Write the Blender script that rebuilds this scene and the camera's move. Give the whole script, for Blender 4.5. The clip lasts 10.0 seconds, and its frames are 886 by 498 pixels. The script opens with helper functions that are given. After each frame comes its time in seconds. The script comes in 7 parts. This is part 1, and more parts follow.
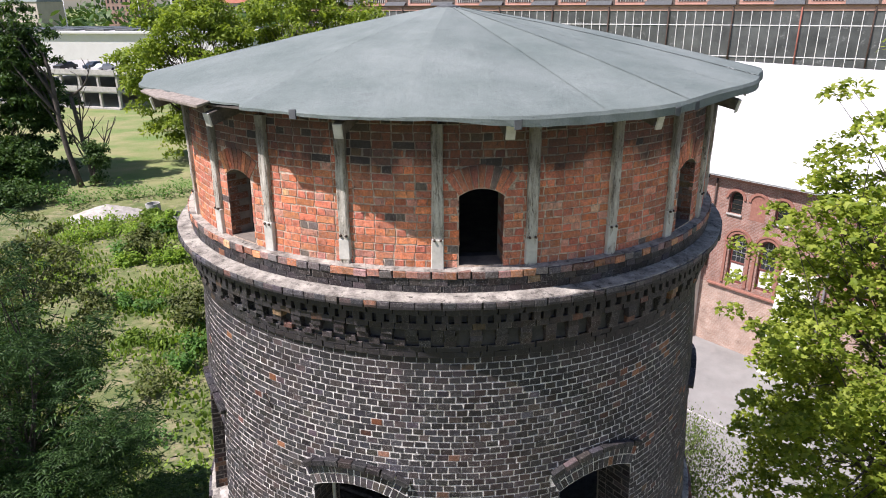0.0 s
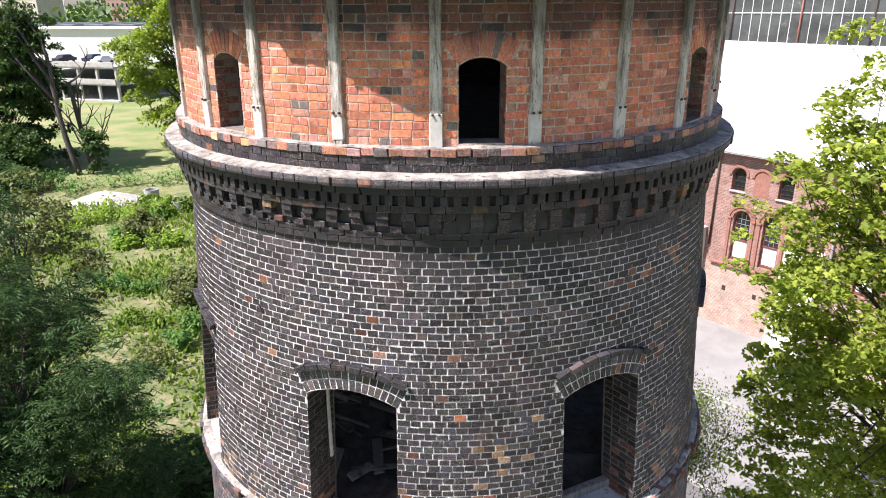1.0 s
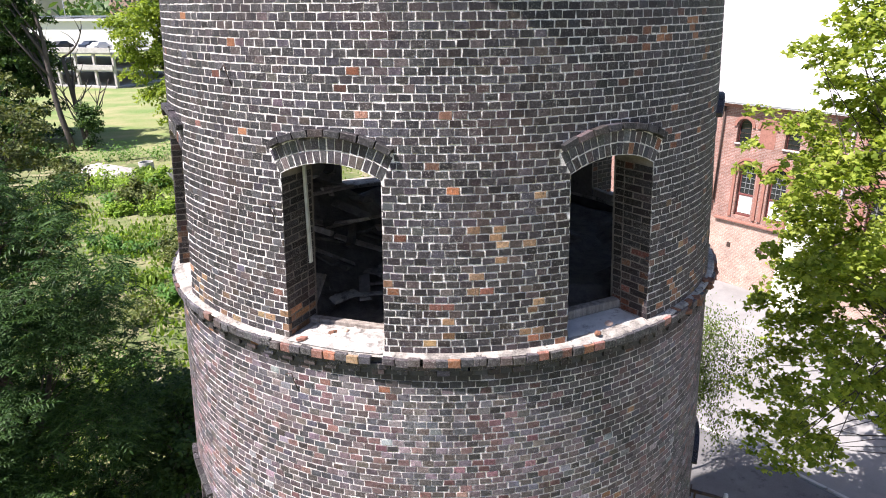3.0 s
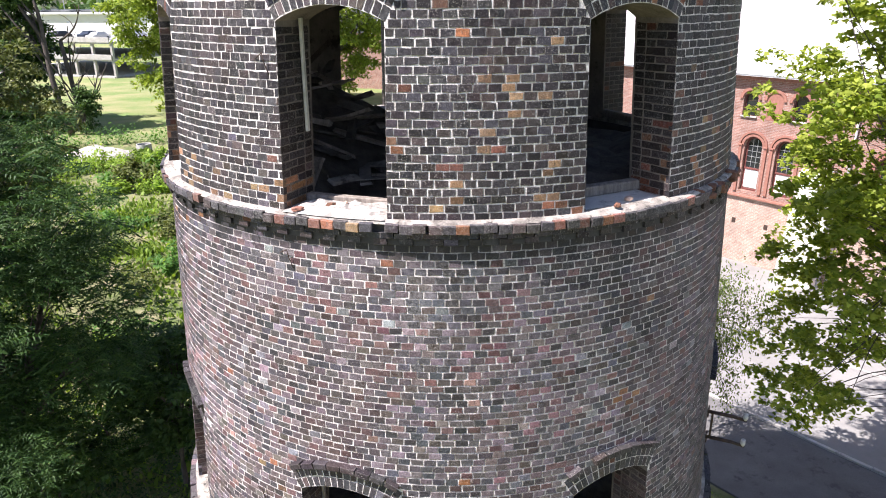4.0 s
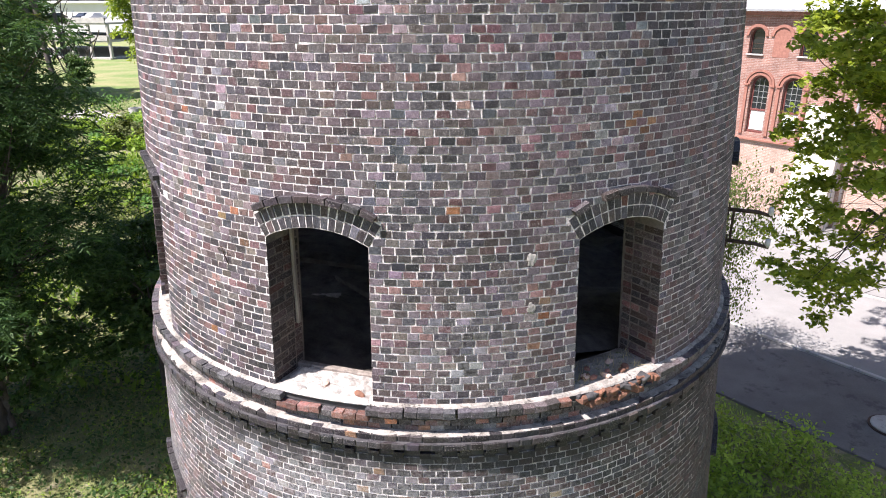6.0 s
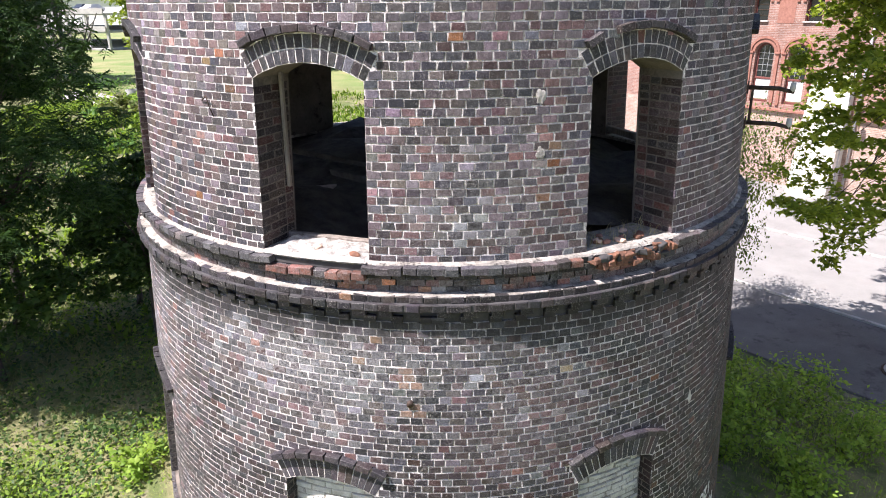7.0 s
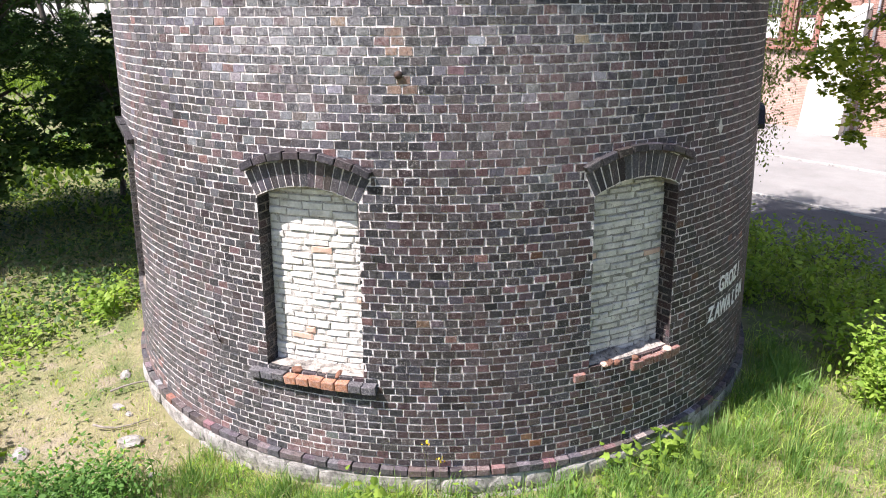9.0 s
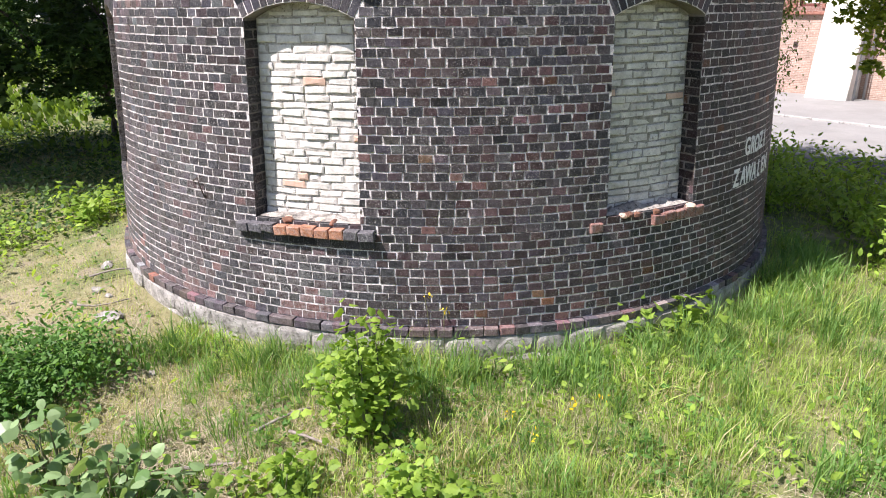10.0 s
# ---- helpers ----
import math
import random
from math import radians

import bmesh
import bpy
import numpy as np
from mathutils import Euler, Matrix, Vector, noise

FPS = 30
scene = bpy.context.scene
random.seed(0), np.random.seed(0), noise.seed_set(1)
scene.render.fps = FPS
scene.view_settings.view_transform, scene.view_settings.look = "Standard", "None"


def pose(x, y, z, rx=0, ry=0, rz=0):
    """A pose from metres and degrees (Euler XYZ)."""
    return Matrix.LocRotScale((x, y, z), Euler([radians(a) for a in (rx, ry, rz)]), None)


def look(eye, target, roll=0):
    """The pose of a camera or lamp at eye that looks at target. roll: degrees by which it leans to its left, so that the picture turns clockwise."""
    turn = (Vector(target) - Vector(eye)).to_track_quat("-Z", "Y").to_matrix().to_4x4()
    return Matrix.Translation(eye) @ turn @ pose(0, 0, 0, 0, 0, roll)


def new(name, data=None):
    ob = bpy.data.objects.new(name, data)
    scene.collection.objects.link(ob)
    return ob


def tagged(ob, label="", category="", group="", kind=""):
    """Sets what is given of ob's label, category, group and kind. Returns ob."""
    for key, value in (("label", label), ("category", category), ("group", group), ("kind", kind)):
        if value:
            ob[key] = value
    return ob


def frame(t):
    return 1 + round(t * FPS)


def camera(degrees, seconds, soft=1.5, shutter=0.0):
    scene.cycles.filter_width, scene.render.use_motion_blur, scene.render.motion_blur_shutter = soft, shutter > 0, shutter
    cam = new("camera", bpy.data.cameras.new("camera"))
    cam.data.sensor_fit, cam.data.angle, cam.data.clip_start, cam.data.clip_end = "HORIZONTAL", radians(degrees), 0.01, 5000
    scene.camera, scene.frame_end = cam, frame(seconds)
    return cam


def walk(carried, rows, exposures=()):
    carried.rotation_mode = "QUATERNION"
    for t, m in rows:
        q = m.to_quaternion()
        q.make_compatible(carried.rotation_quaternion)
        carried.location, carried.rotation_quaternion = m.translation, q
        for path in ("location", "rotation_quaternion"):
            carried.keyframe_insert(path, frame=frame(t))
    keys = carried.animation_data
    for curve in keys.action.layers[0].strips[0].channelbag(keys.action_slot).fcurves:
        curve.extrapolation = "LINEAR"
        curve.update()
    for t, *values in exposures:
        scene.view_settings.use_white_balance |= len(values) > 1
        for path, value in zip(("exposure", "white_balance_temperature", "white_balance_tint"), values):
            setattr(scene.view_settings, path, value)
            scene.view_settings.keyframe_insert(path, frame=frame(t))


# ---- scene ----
cam = camera(66.69, 10.0, soft=1.0)
# seconds, place, yaw, pitch, roll
ROWS = [
    (0.0, 0.000, -9.833, 17.606, 0.52, -20.09, -0.31),
    (0.5, 0.018, -9.833, 17.008, 0.51, -20.12, -0.35),
    (1.0, 0.008, -9.872, 16.400, 0.55, -20.17, -0.38),
    (1.5, 0.050, -9.858, 15.784, 0.57, -20.15, -0.42),
    (2.0, 0.108, -9.875, 15.193, 0.57, -20.18, -0.49),
    (2.5, 0.112, -9.904, 14.563, 0.57, -20.17, -0.54),
    (4.0, -0.003, -9.853, 12.478, 0.53, -20.27, -0.33),
    (4.5, 0.028, -9.832, 11.726, 0.52, -20.23, -0.27),
    (5.0, 0.124, -9.800, 10.977, 0.50, -20.23, -0.29),
    (5.5, 0.124, -9.846, 10.221, 0.49, -20.28, -0.27),
    (7.0, 0.092, -9.898, 7.957, 0.51, -20.39, -0.43),
    (7.5, 0.097, -9.934, 7.178, 0.56, -20.31, -0.34),
    (8.0, 0.098, -9.914, 6.384, 0.65, -20.20, -0.29),
    (8.5, 0.131, -9.956, 5.558, 0.70, -20.14, -0.37),
    (9.0, 0.142, -10.021, 4.769, 0.72, -19.92, -0.45),
    (9.5, 0.132, -9.986, 4.001, 0.80, -19.98, -0.47),
    (10.0, 0.094, -9.986, 3.201, 0.74, -19.96, -0.43),
]
walk(cam, [(t, pose(x, y, z, 90 + pitch, 0, yaw) @ pose(0, 0, 0, 0, 0, roll)) for t, x, y, z, yaw, pitch, roll in ROWS], [(0.0, 0.68, 6230, 20.5), (0.5, 0.94, 6230, 20.5), (1.0, 1.17, 6230, 20.5), (2.5, 1.28, 6230, 20.5), (5.0, 1.31, 6230, 20.5), (8.5, 1.28, 6230, 20.5), (9.5, 1.19, 6230, 20.5), (10.0, 1.10, 6230, 20.5)])


# ---------- light ----------
SUN_AZ, SUN_EL = radians(-64), radians(57)          # azimuth from the -y side, negative to -x
sun_dir = Vector((math.sin(SUN_AZ) * math.cos(SUN_EL), -math.cos(SUN_AZ) * math.cos(SUN_EL), math.sin(SUN_EL)))
sun = new("sun", bpy.data.lights.new("sun", "SUN"))
sun.data.energy, sun.data.angle, sun.data.color = 5.0, radians(0.53), (1.0, 0.94, 0.86)
sun.matrix_world = look(sun_dir * 60, (0, 0, 0))
world = bpy.data.worlds.new("world")
scene.world = world
world.use_nodes = True
sky = world.node_tree.nodes.new("ShaderNodeTexSky")
sky.sky_type, sky.sun_disc = "NISHITA", False
sky.sun_elevation, sky.sun_rotation = SUN_EL, math.atan2(sun_dir.x, sun_dir.y)
world.node_tree.links.new(sky.outputs[0], world.node_tree.nodes["Background"].inputs[0])
world.node_tree.nodes["Background"].inputs[1].default_value = 0.073

# ---------- materials ----------


class Nodes:
    """A small wrapper to write node materials briefly."""

    def __init__(self, name):
        self.mat = bpy.data.materials.new(name)
        self.mat.use_nodes = True
        self.tree = self.mat.node_tree
        self.bsdf = self.tree.nodes["Principled BSDF"]
        self.out = self.tree.nodes["Material Output"]

    def put(self, kind, operation="", attribute_name="", blend_type=""):
        n = self.tree.nodes.new("ShaderNode" + kind)
        if operation:
            n.operation = operation
        if attribute_name:
            n.attribute_name = attribute_name
        if blend_type:
            n.data_type, n.blend_type = "RGBA", blend_type
        return n

    def link(self, a, b):
        self.tree.links.new(a, b)

    def noise(self, scale, detail=4.0, rough=0.6, vec=None, stretch=None):
        n = self.put("TexNoise")
        n.inputs["Scale"].default_value, n.inputs["Detail"].default_value, n.inputs["Roughness"].default_value = scale, detail, rough
        vec = vec or self.put("NewGeometry").outputs["Position"]
        if stretch:
            m = self.put("Mapping")
            m.inputs["Scale"].default_value = stretch
            self.link(vec, m.inputs["Vector"])
            vec = m.outputs[0]
        self.link(vec, n.inputs["Vector"])
        return n.outputs["Fac"]

    def ramp(self, fac, stops):
        r = self.put("ValToRGB")
        els = r.color_ramp.elements
        while len(els) < len(stops):
            els.new(0.5)
        for e, (pos, col) in zip(els, stops):
            e.position = pos
            e.color = (*col, 1) if not isinstance(col, (int, float)) else (col, col, col, 1)
        self.link(fac, r.inputs[0])
        return r.outputs[0]

    def mix(self, fac, a, b, mode="MIX"):
        m = self.put("Mix", blend_type=mode)
        for v, sock in ((fac, m.inputs[0]), (a, m.inputs[6]), (b, m.inputs[7])):
            if isinstance(v, (int, float)):
                sock.default_value = v if v is fac else (v, v, v, 1)
            elif isinstance(v, tuple):
                sock.default_value = (*v, 1)
            else:
                self.link(v, sock)
        return m.outputs[2]

    def math(self, op, a, b=0.0):
        m = self.put("Math", operation=op)
        for v, sock in ((a, m.inputs[0]), (b, m.inputs[1])):
            if isinstance(v, (int, float)):
                sock.default_value = v
            else:
                self.link(v, sock)
        return m.outputs[0]

    def bump(self, height, strength=0.4, dist=0.01):
        b = self.put("Bump")
        b.inputs["Strength"].default_value, b.inputs["Distance"].default_value = strength, dist
        self.link(height, b.inputs["Height"])
        self.link(b.outputs[0], self.bsdf.inputs["Normal"])

    def done(self, color=None, rough=0.8, metal=0.0, spec=None):
        for v, key in ((color, "Base Color"), (rough, "Roughness"), (metal, "Metallic")):
            if v is None:
                continue
            if isinstance(v, (int, float)):
                self.bsdf.inputs[key].default_value = v
            elif isinstance(v, tuple):
                self.bsdf.inputs[key].default_value = (*v, 1)
            else:
                self.link(v, self.bsdf.inputs[key])
        if spec is not None:
            self.bsdf.inputs["Specular IOR Level"].default_value = spec
        return self.mat


def surface(name, dark, light, scale=6.0, fine=60.0, rough=0.85, bump=0.4, dist=0.008, stretch=None, metal=0.0, spots=None):
    """A weathered plain surface: two colours mixed by large stains and fine grain."""
    n = Nodes(name)
    big = n.noise(scale, 5, 0.65, stretch=stretch)
    small = n.noise(fine, 4, 0.7)
    c = n.ramp(n.math("ADD", n.math("MULTIPLY", big, 0.7), n.math("MULTIPLY", small, 0.3)), [(0.34, dark), (0.64, light)])
    if spots:
        c = n.mix(n.ramp(n.noise(scale * 2.7, 6, 0.7), [(0.56, 0.0), (0.66, 1.0)]), c, spots)
    n.bump(small, bump, dist)
    return n.done(c, rough, metal)


def stains_and_eave_shade(n):
    """Sooty rain stains that drip in uneven tongues from the ledges, over bricks and joints alike; the top band also
    paints in the eave's shade.
    """
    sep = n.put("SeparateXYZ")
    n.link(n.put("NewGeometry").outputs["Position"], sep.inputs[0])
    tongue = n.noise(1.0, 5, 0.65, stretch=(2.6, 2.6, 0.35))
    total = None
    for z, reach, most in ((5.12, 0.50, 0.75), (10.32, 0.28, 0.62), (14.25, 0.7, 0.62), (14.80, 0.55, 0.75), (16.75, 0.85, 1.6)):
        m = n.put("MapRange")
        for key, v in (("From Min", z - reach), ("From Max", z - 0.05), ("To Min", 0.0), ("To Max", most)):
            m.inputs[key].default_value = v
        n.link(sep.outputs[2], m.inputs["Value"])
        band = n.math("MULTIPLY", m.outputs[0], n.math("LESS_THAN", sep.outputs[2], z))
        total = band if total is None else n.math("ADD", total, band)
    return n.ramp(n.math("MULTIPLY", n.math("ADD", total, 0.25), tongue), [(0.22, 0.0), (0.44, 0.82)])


def brick_material(name, gloss=0.55, pink=0.30):
    """Fired brick: its own tint from the mesh, gritty grain, scorched patches, mortar smears and a pale bloom of lime."""
    n = Nodes(name)
    tint = n.put("Attribute", attribute_name="tint").outputs["Color"]
    bloom = n.put("Attribute", attribute_name="bloom").outputs["Fac"]
    grain = n.noise(120, 5, 0.75)
    blotch = n.noise(21, 5, 0.7)
    c = n.mix(0.9, tint, n.ramp(grain, [(0.34, 0.42), (0.50, 0.95), (0.68, 1.75)]), "MULTIPLY")
    c = n.mix(0.8, c, n.ramp(blotch, [(0.30, 0.50), (0.50, 0.95), (0.72, 1.60)]), "MULTIPLY")
    c = n.mix(n.ramp(n.noise(0.8, 5, 0.65), [(0.52, 0.0), (0.74, pink)]), c, (0.138, 0.076, 0.070))
    c = n.mix(n.ramp(n.noise(33, 5, 0.7, stretch=(1, 1, 0.45)), [(0.56, 0.0), (0.68, 0.75)]), c, (0.020, 0.018, 0.019))
    veil = n.math("MULTIPLY", bloom, n.ramp(n.noise(30, 6, 0.75), [(0.38, 0.0), (0.66, 1.0)]))
    c = n.mix(veil, c, (0.42, 0.42, 0.42))
    smear = n.math("MULTIPLY", n.ramp(n.noise(60, 6, 0.78), [(0.55, 0.0), (0.66, 0.8)]), n.ramp(n.noise(2.3, 4, 0.6), [(0.42, 0.10), (0.68, 1.0)]))
    c = n.mix(smear, c, (0.46, 0.43, 0.40))
    c = n.mix(stains_and_eave_shade(n), c, (0.026, 0.025, 0.027))
    c = n.mix(n.ramp(n.noise(1.0, 6, 0.7, stretch=(7, 7, 0.8)), [(0.62, 0.0), (0.82, 0.28)]), c, (0.36, 0.35, 0.33))
    n.bump(n.math("ADD", grain, n.math("MULTIPLY", blotch, 1.5)), 0.55, 0.004)
    r = n.ramp(blotch, [(0.3, gloss - 0.10), (0.7, gloss + 0.25)])
    return n.done(c, r, spec=0.22)


M = {}
M["brick"] = brick_material("clinker_brick", 0.48)
M["mauve_brick"] = brick_material("mauve_clinker_brick", 0.48, 0.55)
M["red_brick"] = brick_material("red_brick", 0.75, 0.0)


def mortar_material(name, dark, light, soot):
    """Lime mortar: crumbling, patchy, darkened where soot has settled."""
    n = Nodes(name)
    c = n.ramp(n.noise(34, 6, 0.78), [(0.36, tuple(v * 0.30 for v in dark)), (0.45, dark), (0.62, light)])
    c = n.mix(n.ramp(n.noise(3.1, 5, 0.7), [(0.50, 0.0), (0.72, 0.42)]), c, soot)
    c = n.mix(n.ramp(n.noise(1.1, 5, 0.65, stretch=(1, 1, 0.5)), [(0.52, 0.0), (0.76, 0.55)]), c, soot)
    c = n.mix(n.math("MULTIPLY", stains_and_eave_shade(n), 0.85), c, (0.045, 0.046, 0.046))
    n.bump(n.noise(110, 5, 0.75), 0.9, 0.006)
    return n.done(c, 0.95)


M["mortar_dark"] = mortar_material("sooty_mortar", (0.58, 0.55, 0.525), (0.92, 0.89, 0.86), (0.20, 0.18, 0.165))
M["mortar"] = mortar_material("lime_mortar", (0.53, 0.49, 0.47), (0.90, 0.855, 0.83), (0.25, 0.215, 0.195))
M["red_mortar"] = mortar_material("weathered_mortar", (0.44, 0.34, 0.26), (0.74, 0.62, 0.50), (0.12, 0.09, 0.07))
# smoke-dark joints, with the shade inside the openings put into the colour
M["reveal_mortar"] = surface("smoky_shaded_mortar", (0.07, 0.06, 0.052), (0.24, 0.205, 0.175), 3.0, 40, 0.95, 0.8, 0.006)
M["ledge_top"] = surface("weathered_ledge_top", (0.09, 0.080, 0.070), (0.55, 0.51, 0.45), 5.0, 46, 0.95, 1.0, 0.02, spots=(0.07, 0.064, 0.056))
M["ledge"] = surface("ledge_mortar", (0.15, 0.14, 0.125), (0.46, 0.435, 0.40), 7.0, 40, 0.95, 0.6, 0.01, spots=(0.075, 0.07, 0.065))
# soot-black masonry; between dentils its darkness also paints the recess shade
M["soot"] = surface("sooty_shaded_masonry", (0.030, 0.029, 0.030), (0.075, 0.072, 0.072), 6, 50, 0.9, 0.5, 0.006)
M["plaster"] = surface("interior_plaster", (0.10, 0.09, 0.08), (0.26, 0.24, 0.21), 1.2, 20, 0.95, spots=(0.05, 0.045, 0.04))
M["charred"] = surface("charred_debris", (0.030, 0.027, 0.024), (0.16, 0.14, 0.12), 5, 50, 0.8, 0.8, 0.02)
M["old_wood"] = surface("grey_old_wood", (0.12, 0.10, 0.085), (0.34, 0.30, 0.26), 3, 60, 0.85, 0.7, 0.006, stretch=(6, 6, 0.6))


def post_material():
    """Flaking pale paint over grey split timber, black with soot and painted shade near the eaves."""
    n = Nodes("peeling_painted_post")
    long = n.noise(20, 6, 0.7, stretch=(1, 1, 0.16))
    c = n.ramp(n.math("ADD", n.math("MULTIPLY", long, 0.7), n.math("MULTIPLY", n.noise(90, 4, 0.7), 0.3)), [(0.36, (0.08, 0.06, 0.045)), (0.46, (0.36, 0.33, 0.28)), (0.62, (0.66, 0.63, 0.56))])
    c = n.mix(n.ramp(n.noise(46, 6, 0.75, stretch=(1, 1, 0.2)), [(0.55, 0.0), (0.63, 0.9)]), c, (0.045, 0.033, 0.025))
    c = n.mix(n.math("MULTIPLY", stains_and_eave_shade(n), 0.8), c, (0.03, 0.027, 0.025))
    n.bump(long, 1.0, 0.02)
    return n.done(c, 0.88)


M["painted_post"] = post_material()
M["post_foot"] = surface("chalky_post_foot", (0.42, 0.41, 0.37), (0.64, 0.62, 0.57), 9, 80, 0.9)
M["iron"] = surface("rusty_iron", (0.022, 0.018, 0.016), (0.09, 0.055, 0.04), 14, 90, 0.7, 0.5, 0.004, metal=0.3)
M["stone"] = surface("rubble_stone", (0.13, 0.12, 0.11), (0.50, 0.475, 0.44), 9, 60, 0.92, 0.8, 0.02, spots=(0.11, 0.115, 0.085))
M["rubble"] = surface("pale_rubble", (0.22, 0.20, 0.18), (0.64, 0.61, 0.56), 12, 70, 0.95, 0.9, 0.02)
M["white_brick"] = surface("whitewashed_brick", (0.44, 0.415, 0.37), (0.76, 0.74, 0.69), 10, 60, 0.9, 0.7, 0.008)
M["white_mortar"] = surface("pale_mortar", (0.22, 0.20, 0.175), (0.58, 0.55, 0.50), 16, 70, 0.95, 0.9, 0.012, spots=(0.09, 0.08, 0.065))
M["grey_brick"] = surface("greyish_infill_brick", (0.38, 0.365, 0.325), (0.72, 0.695, 0.63), 8, 60, 0.9, 0.8, 0.010, spots=(0.29, 0.275, 0.24))
M["grey_mortar"] = surface("grey_infill_mortar", (0.14, 0.132, 0.11), (0.40, 0.38, 0.33), 14, 70, 0.95, 0.9, 0.01)
M["white_paint"] = surface("chalky_white_paint", (0.66, 0.66, 0.65), (0.84, 0.84, 0.83), 20, 90, 0.9)


def felt_material():
    """Mineral felt: gritty, greenish grey, scuffed, with dark bare spots and paler weathered fields."""
    n = Nodes("roofing_felt")
    speck = n.noise(85, 5, 0.85)
    c = n.ramp(n.noise(0.9, 6, 0.7), [(0.32, (0.118, 0.150, 0.142)), (0.68, (0.190, 0.222, 0.214))])
    c = n.mix(0.9, c, n.ramp(speck, [(0.3, 0.55), (0.7, 1.5)]), "MULTIPLY")
    c = n.mix(n.ramp(n.noise(13, 6, 0.75), [(0.60, 0.0), (0.72, 0.45)]), c, (0.30, 0.33, 0.32))
    c = n.mix(n.ramp(n.noise(24, 3, 0.6), [(0.70, 0.0), (0.74, 0.8)]), c, (0.045, 0.048, 0.048))
    c = n.mix(n.ramp(n.noise(3.2, 6, 0.75), [(0.58, 0.0), (0.74, 0.4)]), c, (0.075, 0.085, 0.085))
    n.bump(n.math("ADD", speck, n.math("MULTIPLY", n.noise(3.0, 5), 4.0)), 0.6, 0.012)
    return n.done(c, 0.85)


M["felt"] = felt_material()
M["felt_edge"] = surface("felt_edge", (0.05, 0.055, 0.06), (0.12, 0.13, 0.135), 6, 120, 0.8)


def wall_brick_material(name, c1, c2, joint, course=0.078, length=0.26):
    """Far brickwork whose pieces are only a few millimetres wide to the eye: courses drawn in fine relief."""
    n = Nodes(name)
    g = n.put("NewGeometry").outputs["Position"]
    sep = n.put("SeparateXYZ")
    n.link(g, sep.inputs[0])
    along = n.math("ADD", n.math("MULTIPLY", sep.outputs[0], 0.64), n.math("MULTIPLY", sep.outputs[1], -0.768))
    comb = n.put("CombineXYZ")
    n.link(along, comb.inputs[0])
    n.link(sep.outputs[2], comb.inputs[1])
    b = n.put("TexBrick")
    n.link(comb.outputs[0], b.inputs["Vector"])
    for key, v in (("Scale", 1.0), ("Mortar Size", 0.007), ("Brick Width", length), ("Row Height", course), ("Bias", 0.0), ("Mortar Smooth", 0.2)):
        b.inputs[key].default_value = v
    b.inputs["Color1"].default_value, b.inputs["Color2"].default_value, b.inputs["Mortar"].default_value = (*c1, 1), (*c2, 1), (*joint, 1)
    c = n.mix(0.7, b.outputs["Color"], n.ramp(n.noise(1.6, 6, 0.7), [(0.3, 0.6), (0.7, 1.35)]), "MULTIPLY")
    c = n.mix(0.5, c, n.ramp(n.noise(30, 3, 0.7), [(0.3, 0.7), (0.7, 1.3)]), "MULTIPLY")
    n.bump(b.outputs["Fac"], -0.4, 0.006)
    return n.done(c, 0.9)


M["hall_brick"] = wall_brick_material("hall_brick", (0.24, 0.12, 0.09), (0.32, 0.18, 0.14), (0.38, 0.33, 0.30))
M["hall_brick_low"] = wall_brick_material("pale_hall_brick", (0.33, 0.215, 0.165), (0.40, 0.285, 0.23), (0.50, 0.44, 0.38))
M["hall_trim"] = surface("red_brick_trim", (0.22, 0.095, 0.07), (0.35, 0.17, 0.125), 8, 50, 0.9)
M["white_roof"] = surface("white_roof_sheet", (0.58, 0.578, 0.57), (0.64, 0.64, 0.635), 0.5, 8, 0.6, 0.1)
M["stucco"] = surface("cream_render", (0.62, 0.59, 0.52), (0.76, 0.74, 0.68), 0.8, 30, 0.9, 0.3, spots=(0.55, 0.51, 0.44))
M["window_wood"] = surface("dark_red_window_wood", (0.10, 0.03, 0.025), (0.19, 0.06, 0.05), 8, 60, 0.6)
M["shutter"] = surface("white_board", (0.70, 0.70, 0.68), (0.80, 0.80, 0.78), 2, 30, 0.6)
M["zinc"] = surface("zinc_pipe", (0.30, 0.31, 0.32), (0.5, 0.51, 0.52), 4, 40, 0.45, 0.2, metal=0.6)


def glass_material(name, tint, rough=0.12):
    n = Nodes(name)
    c = n.ramp(n.noise(0.35, 5, 0.7), [(0.3, tuple(v * 0.55 for v in tint)), (0.7, tuple(v * 1.5 for v in tint))])
    c = n.mix(n.ramp(n.noise(1.3, 6, 0.75), [(0.58, 0.0), (0.70, 0.6)]), c, (0.36, 0.37, 0.36))
    return n.done(c, rough, spec=0.6)


M["dusty_glass"] = glass_material("dusty_old_glass", (0.085, 0.092, 0.088), 0.35)
M["dark_glass"] = glass_material("dark_window_glass", (0.02, 0.023, 0.026), 0.08)
M["concrete"] = surface("concrete", (0.30, 0.29, 0.27), (0.48, 0.47, 0.445), 1.4, 40, 0.92, 0.4, spots=(0.24, 0.23, 0.215))
M["road"] = surface("pale_concrete_road", (0.185, 0.182, 0.174), (0.27, 0.266, 0.254), 0.5, 25, 0.92, 0.3, spots=(0.24, 0.23, 0.22))
M["asphalt"] = surface("asphalt", (0.060, 0.060, 0.062), (0.105, 0.104, 0.105), 0.8, 60, 0.92, 0.5, 0.006)
M["asphalt_old"] = surface("bleached_asphalt", (0.095, 0.093, 0.090), (0.165, 0.162, 0.157), 0.6, 22, 0.92, 0.6, 0.012, spots=(0.075, 0.074, 0.073))


